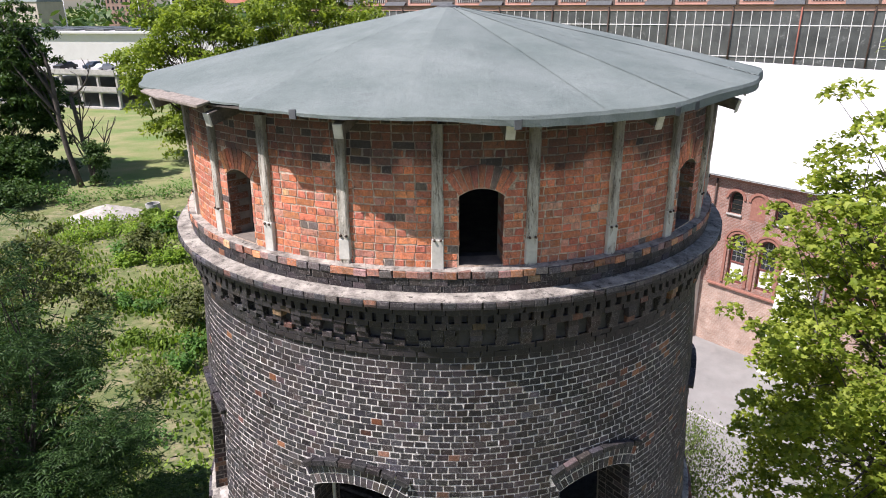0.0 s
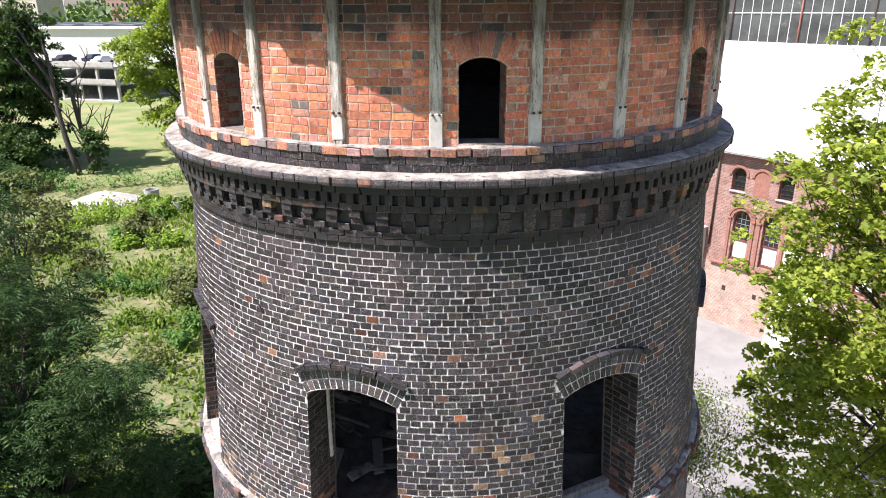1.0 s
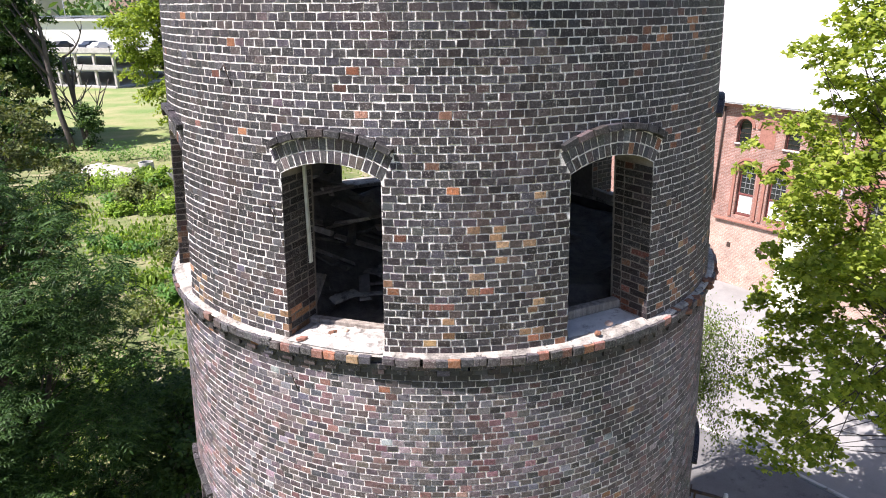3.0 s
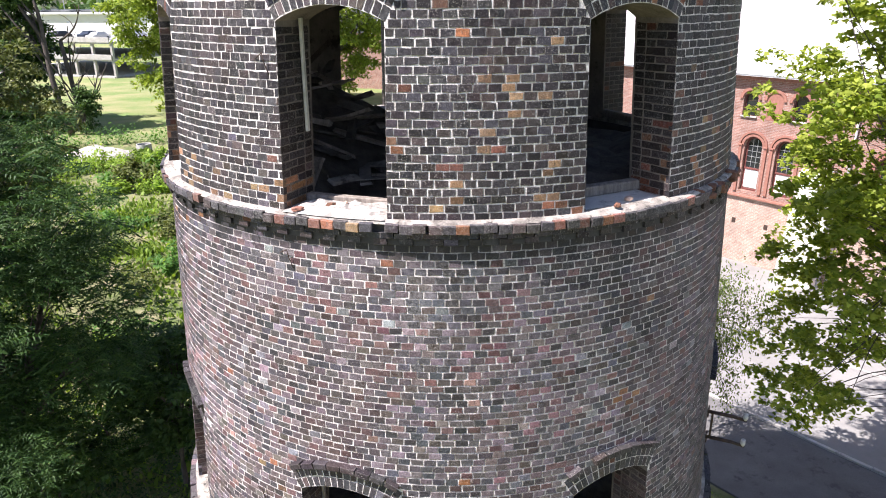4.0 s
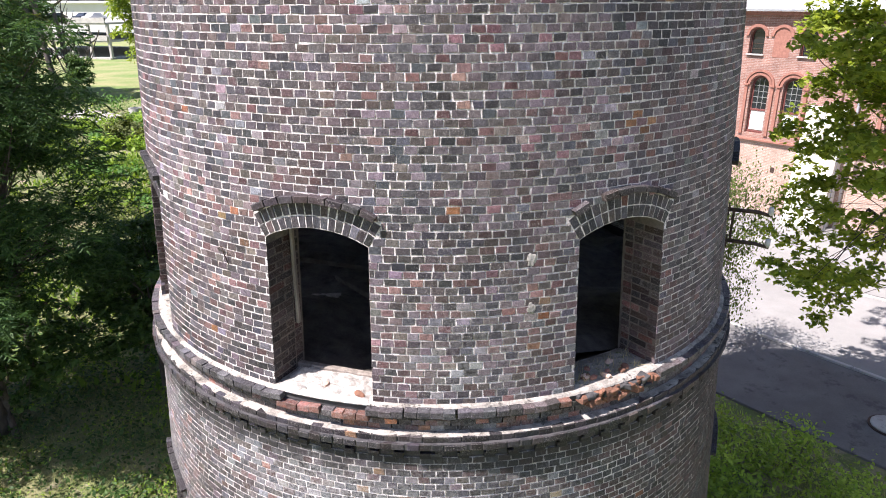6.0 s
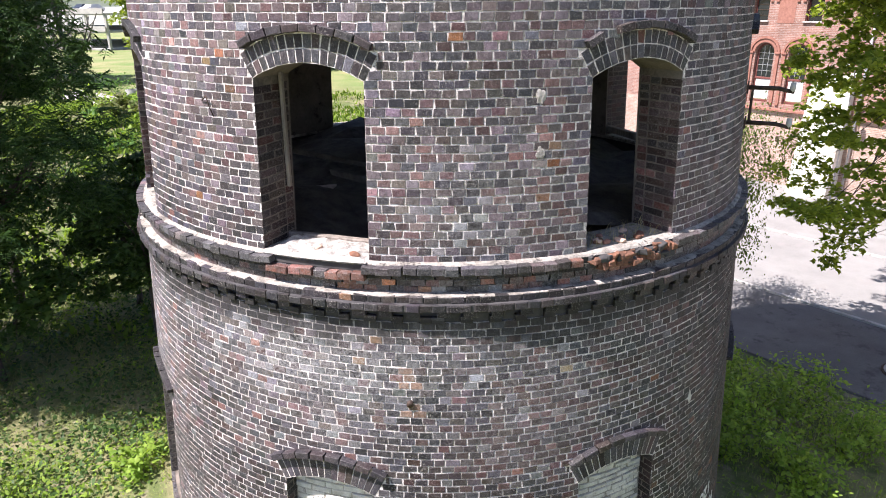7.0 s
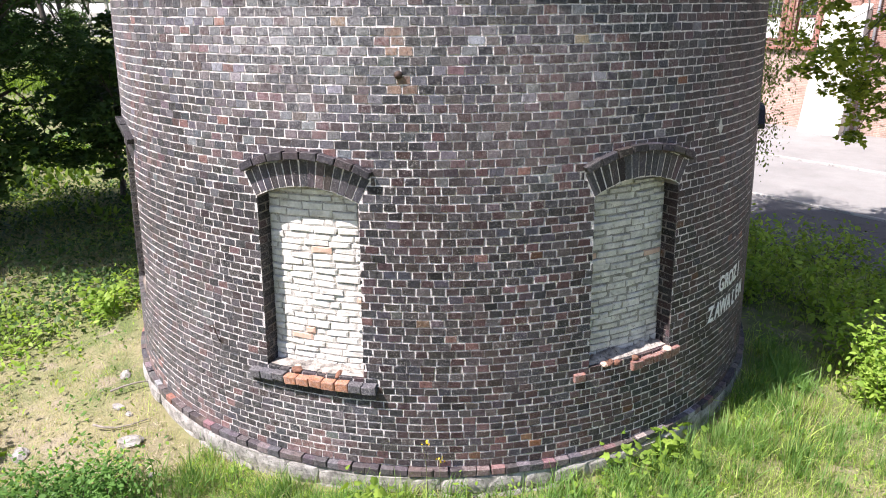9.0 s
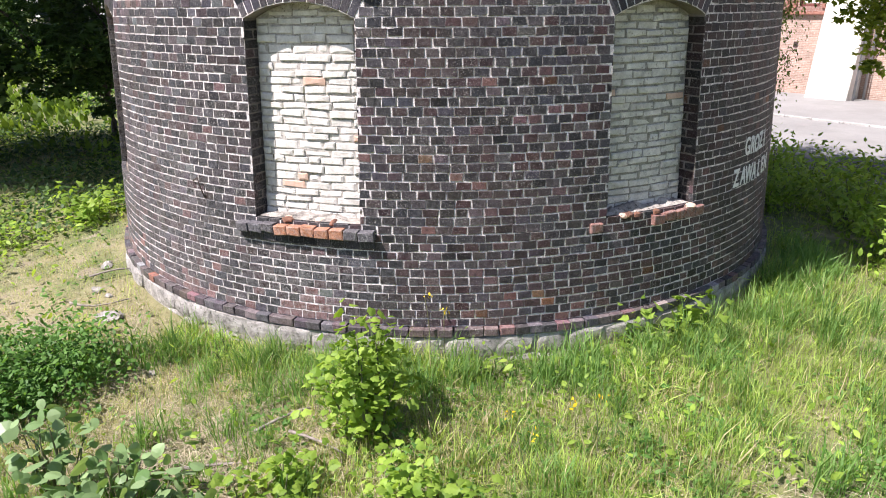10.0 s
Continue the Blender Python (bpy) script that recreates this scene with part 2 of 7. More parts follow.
def ground_material():
    n = Nodes("meadow")
    big = n.noise(0.10, 5, 0.6)
    mid = n.noise(0.75, 6, 0.7)
    fine = n.noise(14, 5, 0.75)
    green = n.mix(fine, (0.045, 0.068, 0.018), (0.150, 0.195, 0.056))
    dry = n.mix(fine, (0.20, 0.165, 0.09), (0.42, 0.36, 0.225))
    soil = n.mix(fine, (0.16, 0.125, 0.09), (0.42, 0.35, 0.28))
    worn = n.put("VectorMath", operation="DISTANCE")
    n.link(n.put("NewGeometry").outputs["Position"], worn.inputs[0])
    worn.inputs[1].default_value = (-3.4, -4.6, 0.0)
    near = n.put("MapRange")
    for key, v in (("From Min", 4.5), ("From Max", 1.0), ("To Min", 0.0), ("To Max", 0.13)):
        near.inputs[key].default_value = v
    n.link(worn.outputs["Value"], near.inputs["Value"])
    c = n.mix(n.ramp(n.math("ADD", mid, near.outputs[0]), [(0.47, 0.0), (0.63, 0.8)]), green, dry)
    c = n.mix(n.ramp(n.math("ADD", n.noise(1.7, 5, 0.6), near.outputs[0]), [(0.60, 0.0), (0.68, 0.85)]), c, soil)
    c = n.mix(n.ramp(big, [(0.44, 0.0), (0.64, 0.7)]), c, (0.225, 0.225, 0.088))
    split = n.put("SeparateXYZ")
    n.link(n.put("NewGeometry").outputs["Position"], split.inputs[0])
    lawn = n.put("MapRange")
    for key, v in (("From Min", 55.0), ("From Max", 64.0)):
        lawn.inputs[key].default_value = v
    n.link(n.math("ADD", split.outputs[1], n.math("MULTIPLY", n.noise(0.12, 4), 9.0)), lawn.inputs["Value"])
    mown = n.mix(n.ramp(n.noise(0.16, 4, 0.6, stretch=(1, 1.3, 1)), [(0.36, 0.0), (0.66, 1.0)]), (0.26, 0.25, 0.115), (0.125, 0.195, 0.048))
    c = n.mix(lawn.outputs[0], c, mown)
    n.bump(n.math("ADD", fine, n.math("MULTIPLY", mid, 3.0)), 0.8, 0.06)
    return n.done(c, 0.95)


M["ground"] = ground_material()


def leaf_material(name, dark, light, shine_through=0.35, rough=0.5, patch=1.1, low=0.6, high=1.35):
    n = Nodes(name)
    r = n.put("NewGeometry").outputs["Random Per Island"]
    c = n.ramp(r, [(0.0, dark), (1.0, light)])
    c = n.mix(0.7, c, n.ramp(n.noise(patch, 4, 0.6), [(0.3, low), (0.7, high)]), "MULTIPLY")
    n.done(c, rough, spec=0.22)
    t = n.put("BsdfTranslucent")
    n.link(n.mix(1.0, c, (1.25, 1.25, 0.55), "MULTIPLY"), t.inputs[0])
    m = n.put("MixShader")
    m.inputs[0].default_value = shine_through
    n.link(n.bsdf.outputs[0], m.inputs[1])
    n.link(t.outputs[0], m.inputs[2])
    n.link(m.outputs[0], n.out.inputs[0])
    return n.mat


M["maple_leaf"] = leaf_material("maple_leaf", (0.12, 0.185, 0.020), (0.40, 0.46, 0.082), 0.50)
M["ash_leaf"] = leaf_material("ash_leaf", (0.018, 0.050, 0.014), (0.074, 0.142, 0.040), 0.3, 0.55)
M["olive_leaf"] = leaf_material("young_tree_leaf", (0.06, 0.085, 0.020), (0.16, 0.18, 0.06), 0.3)
# sun and shade are built into the next two leaf colours
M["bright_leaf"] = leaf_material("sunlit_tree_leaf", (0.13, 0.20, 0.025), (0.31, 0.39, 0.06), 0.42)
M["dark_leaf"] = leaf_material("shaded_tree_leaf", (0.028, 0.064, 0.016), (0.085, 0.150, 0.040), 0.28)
M["birch_leaf"] = leaf_material("birch_leaf", (0.08, 0.125, 0.035), (0.18, 0.24, 0.08), 0.45)
M["weed_leaf"] = leaf_material("weed_leaf", (0.14, 0.245, 0.030), (0.33, 0.46, 0.080), 0.45)
M["meadow_leaf"] = leaf_material("meadow_weed_leaf", (0.070, 0.135, 0.018), (0.235, 0.335, 0.055), 0.45)
M["nettle_leaf"] = leaf_material("nettle_leaf", (0.06, 0.15, 0.028), (0.14, 0.27, 0.06), 0.38)
M["grass"] = leaf_material("grass_blade", (0.15, 0.27, 0.040), (0.52, 0.64, 0.18), 0.5, patch=4.5, low=0.35, high=1.6)
M["tuft_grass"] = leaf_material("tuft_grass_blade", (0.095, 0.21, 0.045), (0.24, 0.38, 0.11), 0.45)
M["dry_grass"] = leaf_material("dry_grass_blade", (0.34, 0.28, 0.15), (0.60, 0.53, 0.32), 0.35)
M["poplar_leaf"] = leaf_material("poplar_leaf", (0.11, 0.20, 0.065), (0.27, 0.38, 0.18), 0.32, 0.35)
M["straw"] = leaf_material("grey_straw", (0.24, 0.20, 0.135), (0.58, 0.51, 0.39), 0.2, patch=3.0, low=0.5)
M["petal"] = leaf_material("yellow_petal", (0.65, 0.48, 0.02), (0.80, 0.62, 0.03), 0.3)
M["bark"] = surface("dark_bark", (0.035, 0.03, 0.025), (0.12, 0.10, 0.085), 9, 60, 0.95, 0.9, 0.02, stretch=(1, 1, 0.3))
M["stem"] = surface("green_stem", (0.08, 0.10, 0.04), (0.16, 0.15, 0.07), 9, 60, 0.8)

# ---------- helpers for building ----------
rng = np.random.default_rng(7)


def mesh(name, verts, faces, mat, attrs=(), smooth=False):
    me = bpy.data.meshes.new(name)
    verts = np.asarray(verts, dtype=np.float32)
    if isinstance(faces, np.ndarray):
        me.vertices.add(len(verts))
        me.vertices.foreach_set("co", verts.ravel())
        k = faces.shape[1]
        me.loops.add(faces.size)
        me.loops.foreach_set("vertex_index", faces.astype(np.int32).ravel())
        me.polygons.add(len(faces))
        me.polygons.foreach_set("loop_start", np.arange(len(faces), dtype=np.int32) * k)
        me.update(calc_edges=True)
    else:
        me.from_pydata([tuple(map(float, v)) for v in verts], [], [tuple(int(i) for i in f) for f in faces])
    for key, kind, values in attrs:
        a = me.attributes.new(key, kind, "FACE")
        values = np.asarray(values, dtype=np.float32)
        a.data.foreach_set("color" if kind == "FLOAT_COLOR" else "value", values.ravel())
    for m in mat if isinstance(mat, (list, tuple)) else [mat]:
        me.materials.append(m)
    me.validate()
    me.polygons.foreach_set("use_smooth", np.full(len(me.polygons), smooth, dtype=bool))
    return me


def part(name, me, parent, label="", kind="", m=None):
    ob = new(name, me)
    ob.parent = parent
    if m is not None:
        ob.matrix_basis = m
    return tagged(ob, label=label, kind=kind)


def thing(name, label, category, m=None, group="", kind="", me=None):
    ob = new(name, me)
    if m is not None:
        ob.matrix_basis = m
    return tagged(ob, label=label, category=category, group=group, kind=kind)


def bm_mesh(name, bm, mat, smooth=False):
    me = bpy.data.meshes.new(name)
    bmesh.ops.recalc_face_normals(bm, faces=bm.faces)
    bm.to_mesh(me)
    bm.free()
    for m in mat if isinstance(mat, (list, tuple)) else [mat]:
        me.materials.append(m)
    if smooth:
        me.polygons.foreach_set("use_smooth", np.ones(len(me.polygons), dtype=bool))
    return me


def box_mesh(name, size, mat, bevel=0.01, at=(0, 0, 0), jitter=0.0):
    bm = bmesh.new()
    bmesh.ops.create_cube(bm, size=1.0)
    for v in bm.verts:
        v.co = Vector((v.co.x * size[0] + at[0], v.co.y * size[1] + at[1], v.co.z * size[2] + at[2]))
        if jitter:
            v.co += Vector(rng.normal(0, jitter, 3))
    if bevel:
        bmesh.ops.bevel(bm, geom=bm.edges[:], offset=bevel, segments=1, affect="EDGES")
    return bm_mesh(name, bm, mat)


def tube_mesh(name, rings, mat, n=8):
    """A tapered tube through (centre, radius) rings."""
    V, F = [], []
    for i, (c, r) in enumerate(rings):
        a = Vector(rings[min(i + 1, len(rings) - 1)][0]) - Vector(rings[max(i - 1, 0)][0])
        q = a.to_track_quat("Z", "Y")
        for k in range(n):
            V.append(Vector(c) + q @ Vector((r * math.cos(2 * math.pi * k / n), r * math.sin(2 * math.pi * k / n), 0)))
    for i in range(len(rings) - 1):
        for k in range(n):
            F.append((i * n + k, i * n + (k + 1) % n, (i + 1) * n + (k + 1) % n, (i + 1) * n + k))
    F.append(tuple(range(n))[::-1])
    F.append(tuple((len(rings) - 1) * n + k for k in range(n)))
    return mesh(name, V, F, mat, smooth=True)


def bricks_geometry(corners, normal, proud, back=0.045, inset=0.0020, rough=0.0031):
    """Many pieces at once: corners (n,4,3) of each face, normals (n,3), how far each stands proud. Chamfered, slightly uneven."""
    c = np.asarray(corners, float)
    n = len(c)
    nv = np.asarray(normal, float)[:, None, :]
    wob = rng.normal(0, rough, c.shape)
    c = c + wob - nv * (wob * nv).sum(2, keepdims=True)
    p = np.asarray(proud, float).reshape(-1, 1, 1) + rng.normal(0, 0.0006, (n, 4, 1))
    mid = c.mean(1, keepdims=True)
    away = mid - c
    away /= np.linalg.norm(away, axis=2, keepdims=True) + 1e-9
    chip = inset * (0.8 + 1.2 * rng.random((n, 4, 1)) + 3.2 * (rng.random((n, 4, 1)) > 0.84) * rng.random((n, 4, 1)))
    V = np.concatenate([c - nv * back, c + nv * (p - inset * 0.8), c + away * chip * 1.5 + nv * p], 1).reshape(-1, 3)
    base = (np.arange(n) * 12)[:, None, None]
    k = np.array([0, 1, 2, 3])
    kn = np.roll(k, -1)
    f = np.concatenate([np.stack([k, kn, kn + 4, k + 4], 1), np.stack([k + 4, kn + 4, kn + 8, k + 8], 1), [[8, 9, 10, 11]]])
    return V, (f[None] + base).reshape(-1, 4)


def polar(th, r, z):
    """th in radians from the -y side, positive to +x."""
    return np.stack([r * np.sin(th), -r * np.cos(th), z + 0 * th], -1)


def box_faces(name, lo, hi, mat):
    return box_mesh(name, [b - a for a, b in zip(lo, hi)], mat, 0, [(a + b) / 2 for a, b in zip(lo, hi)])

# ---------- the tower's plan ----------


def r_a(z):
    return 3.574 - 0.0163 * (z - 15.37)


def r_b(z):
    return 3.824 - 0.0649 * (z - 10.89)


def r_c(z):
    return 4.106 - 0.0502 * (z - 5.29)


def r_d(z):
    return 4.480 - 0.0580 * (z + 0.31)


COURSE, HEADER = 0.0785, 0.1325
WIN_B = [(-16.9 + 45 * k, 0.545, 10.535, 12.31, 0.14) for k in range(-3, 5)]     # centre, half width, sill, spring, rise
WIN_C = [(-17.0 + 45 * k, 0.555, 5.65, 7.29, 0.15) for k in range(-3, 5)]
WIN_D = [(c, 0.523, 1.36, 3.10, 0.13) for c in (-16.15, 27.0, 73.0, 118.0, 163.0, -151.0, -106.0, -61.0)]
WIN_A = [(5.15 + 45 * k, 0.222, 15.14, 15.85, 0.075) for k in range(-3, 5)]


def arch_circle(w):
    """Radius and centre height of a window's segmental arch."""
    rc = (w[1] ** 2 + w[4] ** 2) / (2 * w[4])
    return rc, w[3] + w[4] - rc


def field(th, z, scale, seed):
    """Smooth random values between about 0 and 1 over the wall."""
    g = np.random.default_rng(seed)
    x, y = np.asarray(th) * 4.0 / scale, np.asarray(z) / scale
    v = 0
    for _ in range(14):
        a, p = g.normal(0, 1.0, 2) * 2.2, g.random() * 6.28
        v = v + np.sin(a[0] * x + a[1] * y + p)
    return 0.5 + v / 14 * 1.35


def smooth_step(a, b, v):
    t = np.clip((v - a) / (b - a), 0, 1)
    return t * t * (3 - 2 * t)


def blob(th, z, t0, z0, dt, dz):
    return np.exp(-((np.degrees(th) - t0) / dt) ** 2 - ((z - z0) / dz) ** 2)


CHARCOAL, SLATE, BROWN, PURPLE, MAROON = (0.060, 0.053, 0.059), (0.069, 0.065, 0.077), (0.108, 0.084, 0.081), (0.124, 0.097, 0.106), (0.130, 0.073, 0.073)
RUST, ORANGE, TAN, ASHEN, SALMON = (0.250, 0.105, 0.075), (0.42, 0.170, 0.078), (0.43, 0.26, 0.14), (0.20, 0.192, 0.202), (0.31, 0.175, 0.150)
PALETTE = np.array([CHARCOAL, SLATE, BROWN, PURPLE, MAROON, RUST, ORANGE, TAN, ASHEN, SALMON])


def tints(th, z, zone):
    """Each brick's fired colour, toned in places for light and shade, and its bloom of lime."""
    n = len(th)
    f1, f2, f3 = field(th, z, 1.6, 11), field(th, z, 0.7, 23), field(th, z, 3.0, 5)
    deg = np.degrees(th)
    w = np.zeros((n, 10))
    bloom = 0.12 * rng.random(n)
    if zone == "b":
        w[:, 0], w[:, 1] = 1.0, 0.75
        w[:, 2] = 0.15 + 0.9 * np.clip(f1 - 0.45, 0, 1) + 0.35 * (deg > 5)
        w[:, 3] = 0.08
        w[:, 5] = 0.015 + 0.05 * (deg > 25)
        w[:, 6] = 0.006 + 7.0 * blob(th, z, 35, 13.57, 2.8, 0.06) + 4.0 * blob(th, z, 46, 13.65, 2, 0.15) + 0.05 * (deg > 38)
        w[:, 7] = 0.006 + 0.55 * np.exp(-((z - 10.62) / 0.17) ** 2) * (f2 > 0.5) + 0.25 * np.exp(-((z - 10.85) / 0.3) ** 2) * (f2 > 0.55) + 1.0 * blob(th, z, 7, 11.75, 3, 0.10)
        w[:, 6] += 0.7 * np.exp(-((z - 10.62) / 0.15) ** 2) * (deg > 10)
    elif zone == "c":
        up = np.clip((z - 9.0) / 1.2, 0, 1)
        w[:, 0], w[:, 1] = 0.55 + 0.8 * up, 0.45 + 0.4 * up
        w[:, 2], w[:, 3] = 0.65, 0.95 + 0.6 * f1
        w[:, 4] = 0.40 + 0.9 * np.clip(f2 - 0.5, 0, 1)
        w[:, 5] = 0.008 + 0.12 * np.clip(f1 - 0.62, 0, 1)
        w[:, 6] = 0.003 + 0.9 * blob(th, z, 30, 8.36, 3, 0.1) + 2.6 * blob(th, z, 13.6, 6.3, 0.9, 0.40) + 0.12 * np.exp(-((z - 10.2) / 0.1) ** 2)
        w[:, 7] = 0.003 + 0.3 * blob(th, z, 12, 6.6, 3, 0.5)
        w[:, 8] = 0.07 + 0.9 * blob(th, z, 6, 6.2, 9, 0.5)
        w[:, 9] = 0.03 + 3.0 * blob(th, z, 13.4, 6.2, 1.3, 0.5) + 0.35 * blob(th, z, -17, 9.4, 9, 0.4)
        bloom += 0.25 * blob(th, z, -5, 9.7, 4, 0.6) + 0.2 * blob(th, z, 5, 6.2, 10, 0.5)
    elif zone == "d":
        left = np.clip((-deg - 12) / 25, 0, 1)
        w[:, 0], w[:, 1] = 0.72 - 0.2 * left, 0.35
        w[:, 2], w[:, 3] = 0.50, 0.18 + 0.7 * left
        w[:, 4] = 0.46 + 0.5 * np.clip(f1 - 0.35, 0, 1) + 0.45 * smooth_step(8, 25, deg)
        w[:, 5] = 0.022 + 0.20 * np.clip(f2 - 0.6, 0, 1) + 0.55 * np.exp(-((z - 0.5) / 0.13) ** 2) * (deg < 20) + 0.9 * np.exp(-((z - 0.45) / 0.22) ** 2) * (deg < -14)
        w[:, 9] = 0.004 + 0.8 * np.exp(-((z - 0.50) / 0.16) ** 2) * (deg < -12)
        w[:, 6] = 0.005 + 0.25 * np.exp(-((z - 0.52) / 0.10) ** 2) * (f1 > 0.5)
        w[:, 7] = 0.004
        w[:, 8] = 0.03 + 1.2 * blob(th, z, -14, 4.5, 12, 0.5)
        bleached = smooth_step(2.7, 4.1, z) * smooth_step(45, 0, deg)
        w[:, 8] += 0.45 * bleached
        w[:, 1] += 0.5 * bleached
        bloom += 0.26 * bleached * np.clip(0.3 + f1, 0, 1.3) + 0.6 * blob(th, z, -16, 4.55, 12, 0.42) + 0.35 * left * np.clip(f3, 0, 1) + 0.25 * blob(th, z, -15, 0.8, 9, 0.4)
    elif zone == "a":
        w[:, 6] = 0.8
        w[:, 5] = 1.2 + 0.4 * (deg > 5)
        w[:, 7] = 0.03 + 0.10 * np.clip(f1 - 0.5, 0, 1)
        w[:, 2] = 0.04 + 0.4 * np.exp(-((z - 16.6) / 0.18) ** 2)
        # top rows darker: soot, and eave shade put into the brick colour
        w[:, 0] = 0.010 + 0.30 * smooth_step(16.25, 16.6, z) + 2.2 * blob(th, z, -17.5, 16.25, 2.6, 0.24) + 0.25 * blob(th, z, -8, 16.1, 5, 0.2)
        w[:, 9] = 0.35
        bloom += 0.12
    elif zone == "cornice":
        w[:, 0], w[:, 1], w[:, 2], w[:, 5], w[:, 6], w[:, 7] = 1.0, 0.45, 0.20, 0.008, 0.004 + 0.03 * (z > 14), 0.003 + 0.01 * (z > 14)
    elif zone == "edge":
        w[:, 0], w[:, 1], w[:, 2], w[:, 5], w[:, 6], w[:, 7] = 0.7, 0.6, 0.35, 0.05 + 0.3 * (deg > 18), 0.05 + 0.6 * (deg > 18), 0.04 + 0.12 * (deg > -8) * (deg < 14)
        bloom += 0.15
    elif zone == "voussoir":
        w[:, 0], w[:, 1], w[:, 2], w[:, 5], w[:, 6] = 0.9, 0.8, 0.2, 0.01 + 0.03 * (z > 9), 0.002 + 0.12 * (deg > 10) * (z > 9)
    elif zone == "edge_dark":
        w[:, 0], w[:, 1], w[:, 2], w[:, 5], w[:, 6] = 0.9, 0.7, 0.35, 0.01 + 1.2 * blob(th, z, 25, 5.6, 6, 0.5), 0.006 + 1.6 * blob(th, z, 27, 5.6, 5, 0.5) + 1.6 * blob(th, z, -13, 5.6, 3.4, 0.5)
        bloom += 0.1
    elif zone == "rust_edge":
        w[:, 6], w[:, 5], w[:, 0], w[:, 2] = 0.45, 0.8, 0.35, 0.3
        bloom += 0.2
    elif zone == "red_edge":
        w[:, 6], w[:, 5], w[:, 2], w[:, 9], w[:, 0] = 0.9, 0.5, 0.35, 0.3, 0.15
        bloom += 0.2
    elif zone == "plinth":
        w[:, 0], w[:, 2], w[:, 4], w[:, 5], w[:, 8] = 1.0, 0.7, 0.12, 0.01, 0.02
        bloom += 0.08
    elif zone == "band":
        w[:, 2], w[:, 0], w[:, 5], w[:, 6], w[:, 8], w[:, 4] = 0.9, 0.5, 0.22 + 0.4 * (deg > 0) * (deg < 38), 0.05 + 0.12 * (deg > 5) * (deg < 38), 0.12, 0.5
        bloom += 0.18
    shade = np.ones(n)
    if zone == 'cornice':
        shade *= 0.46
    elif zone == 'b':
        shade *= 0.51
    elif zone == 'a':
        shade *= 1.28
    elif zone in ('edge', 'band', 'rust_edge', 'voussoir'):
        shade *= 0.66
    elif zone == 'edge_dark':
        shade *= 0.75
    elif zone == 'c':
        shade *= 0.86
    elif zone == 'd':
        # upper left raised further: some of its sunlight is carried by the tint
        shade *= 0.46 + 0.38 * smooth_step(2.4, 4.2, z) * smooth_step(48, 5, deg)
    pick = (np.cumsum(w / w.sum(1, keepdims=True), 1) < rng.random((n, 1))).sum(1).clip(0, 9)
    col = PALETTE[pick] * np.exp(rng.normal(0, 0.22 if zone == "a" else 0.33, (n, 1))) * np.exp(rng.normal(0, 0.05, (n, 3)))
    if zone in "bcd":
        dull = np.isin(pick, (0, 1, 2, 3, 4, 8))
        col[dull] *= 0.80 if zone != "c" else 1.0
        col *= np.exp(0.55 * (f2 - 0.5) + 0.35 * (f1 - 0.5))[:, None]
    col *= shade[:, None]
    if zone in "cd":
        col *= (0.955, 1.0, 1.02)
    if zone == "d":
        niche = (np.abs(deg + 3.9) < 1.1) & ((np.abs(z - 4.50) < 0.10) | (np.abs(z - 4.20) < 0.05)) | (np.abs(deg + 3.9) < 1.9) & (np.abs(z - 4.12) < 0.045)
        col[niche] = np.array((0.30, 0.19, 0.135)) * rng.uniform(0.5, 0.95, (niche.sum(), 1))
    if zone in "cd":
        col[(pick == 6) | (pick == 7)] *= 0.62
        hot = (pick == 5) | (pick == 9)
        col[hot] = 0.45 * col[hot] + 0.55 * np.array(MAROON)
    if zone == "a":
        col *= (1.04, 0.94, 0.80)
        col[pick == 6] *= (1.0, 0.90, 0.95)
        col[pick == 5] *= (1.62, 1.38, 1.2)
        col[pick == 0] *= (1.0, 0.82, 0.72)
        col[pick == 9] *= (1.35, 1.2, 1.1)
    return np.concatenate([col.clip(0.01, 0.8), np.ones((n, 1))], 1), bloom.clip(0, 1)


def brick_mesh(name, corners, normals, proud, tint, bloom, mat, **kw):
    V, F = bricks_geometry(corners, normals, proud, **kw)
    n = len(tint)
    worn = np.repeat(tint[:, None, :], 9, 1)
    rub = np.zeros((n, 9, 1))
    rub[:, 4:8] = (0.10 + 0.24 * rng.random((n, 4, 1))) * (0.25 if kw.get("inset", 0) > 0.003 else 1.0)       # arrises rubbed pale by mortar
    worn[..., :3] = worn[..., :3] * (1 - rub) + rub * np.array((0.40, 0.37, 0.34))
    return mesh(name, V, F, mat, [("tint", "FLOAT_COLOR", worn.reshape(-1, 4)), ("bloom", "FLOAT", np.repeat(bloom, 9))])


def cyl_corners(t0, t1, z0, z1, rf):
    t0, t1, z0, z1 = (np.asarray(v, float) for v in (t0, t1, z0, z1))
    lo, hi = rf(z0), rf(z1)
    c = np.stack([polar(t0, lo, z0), polar(t1, lo, z0), polar(t1, hi, z1), polar(t0, hi, z1)], 1)
    tm = (t0 + t1) / 2
    return c, np.stack([np.sin(tm), -np.cos(tm), 0 * tm + 0.05], 1)


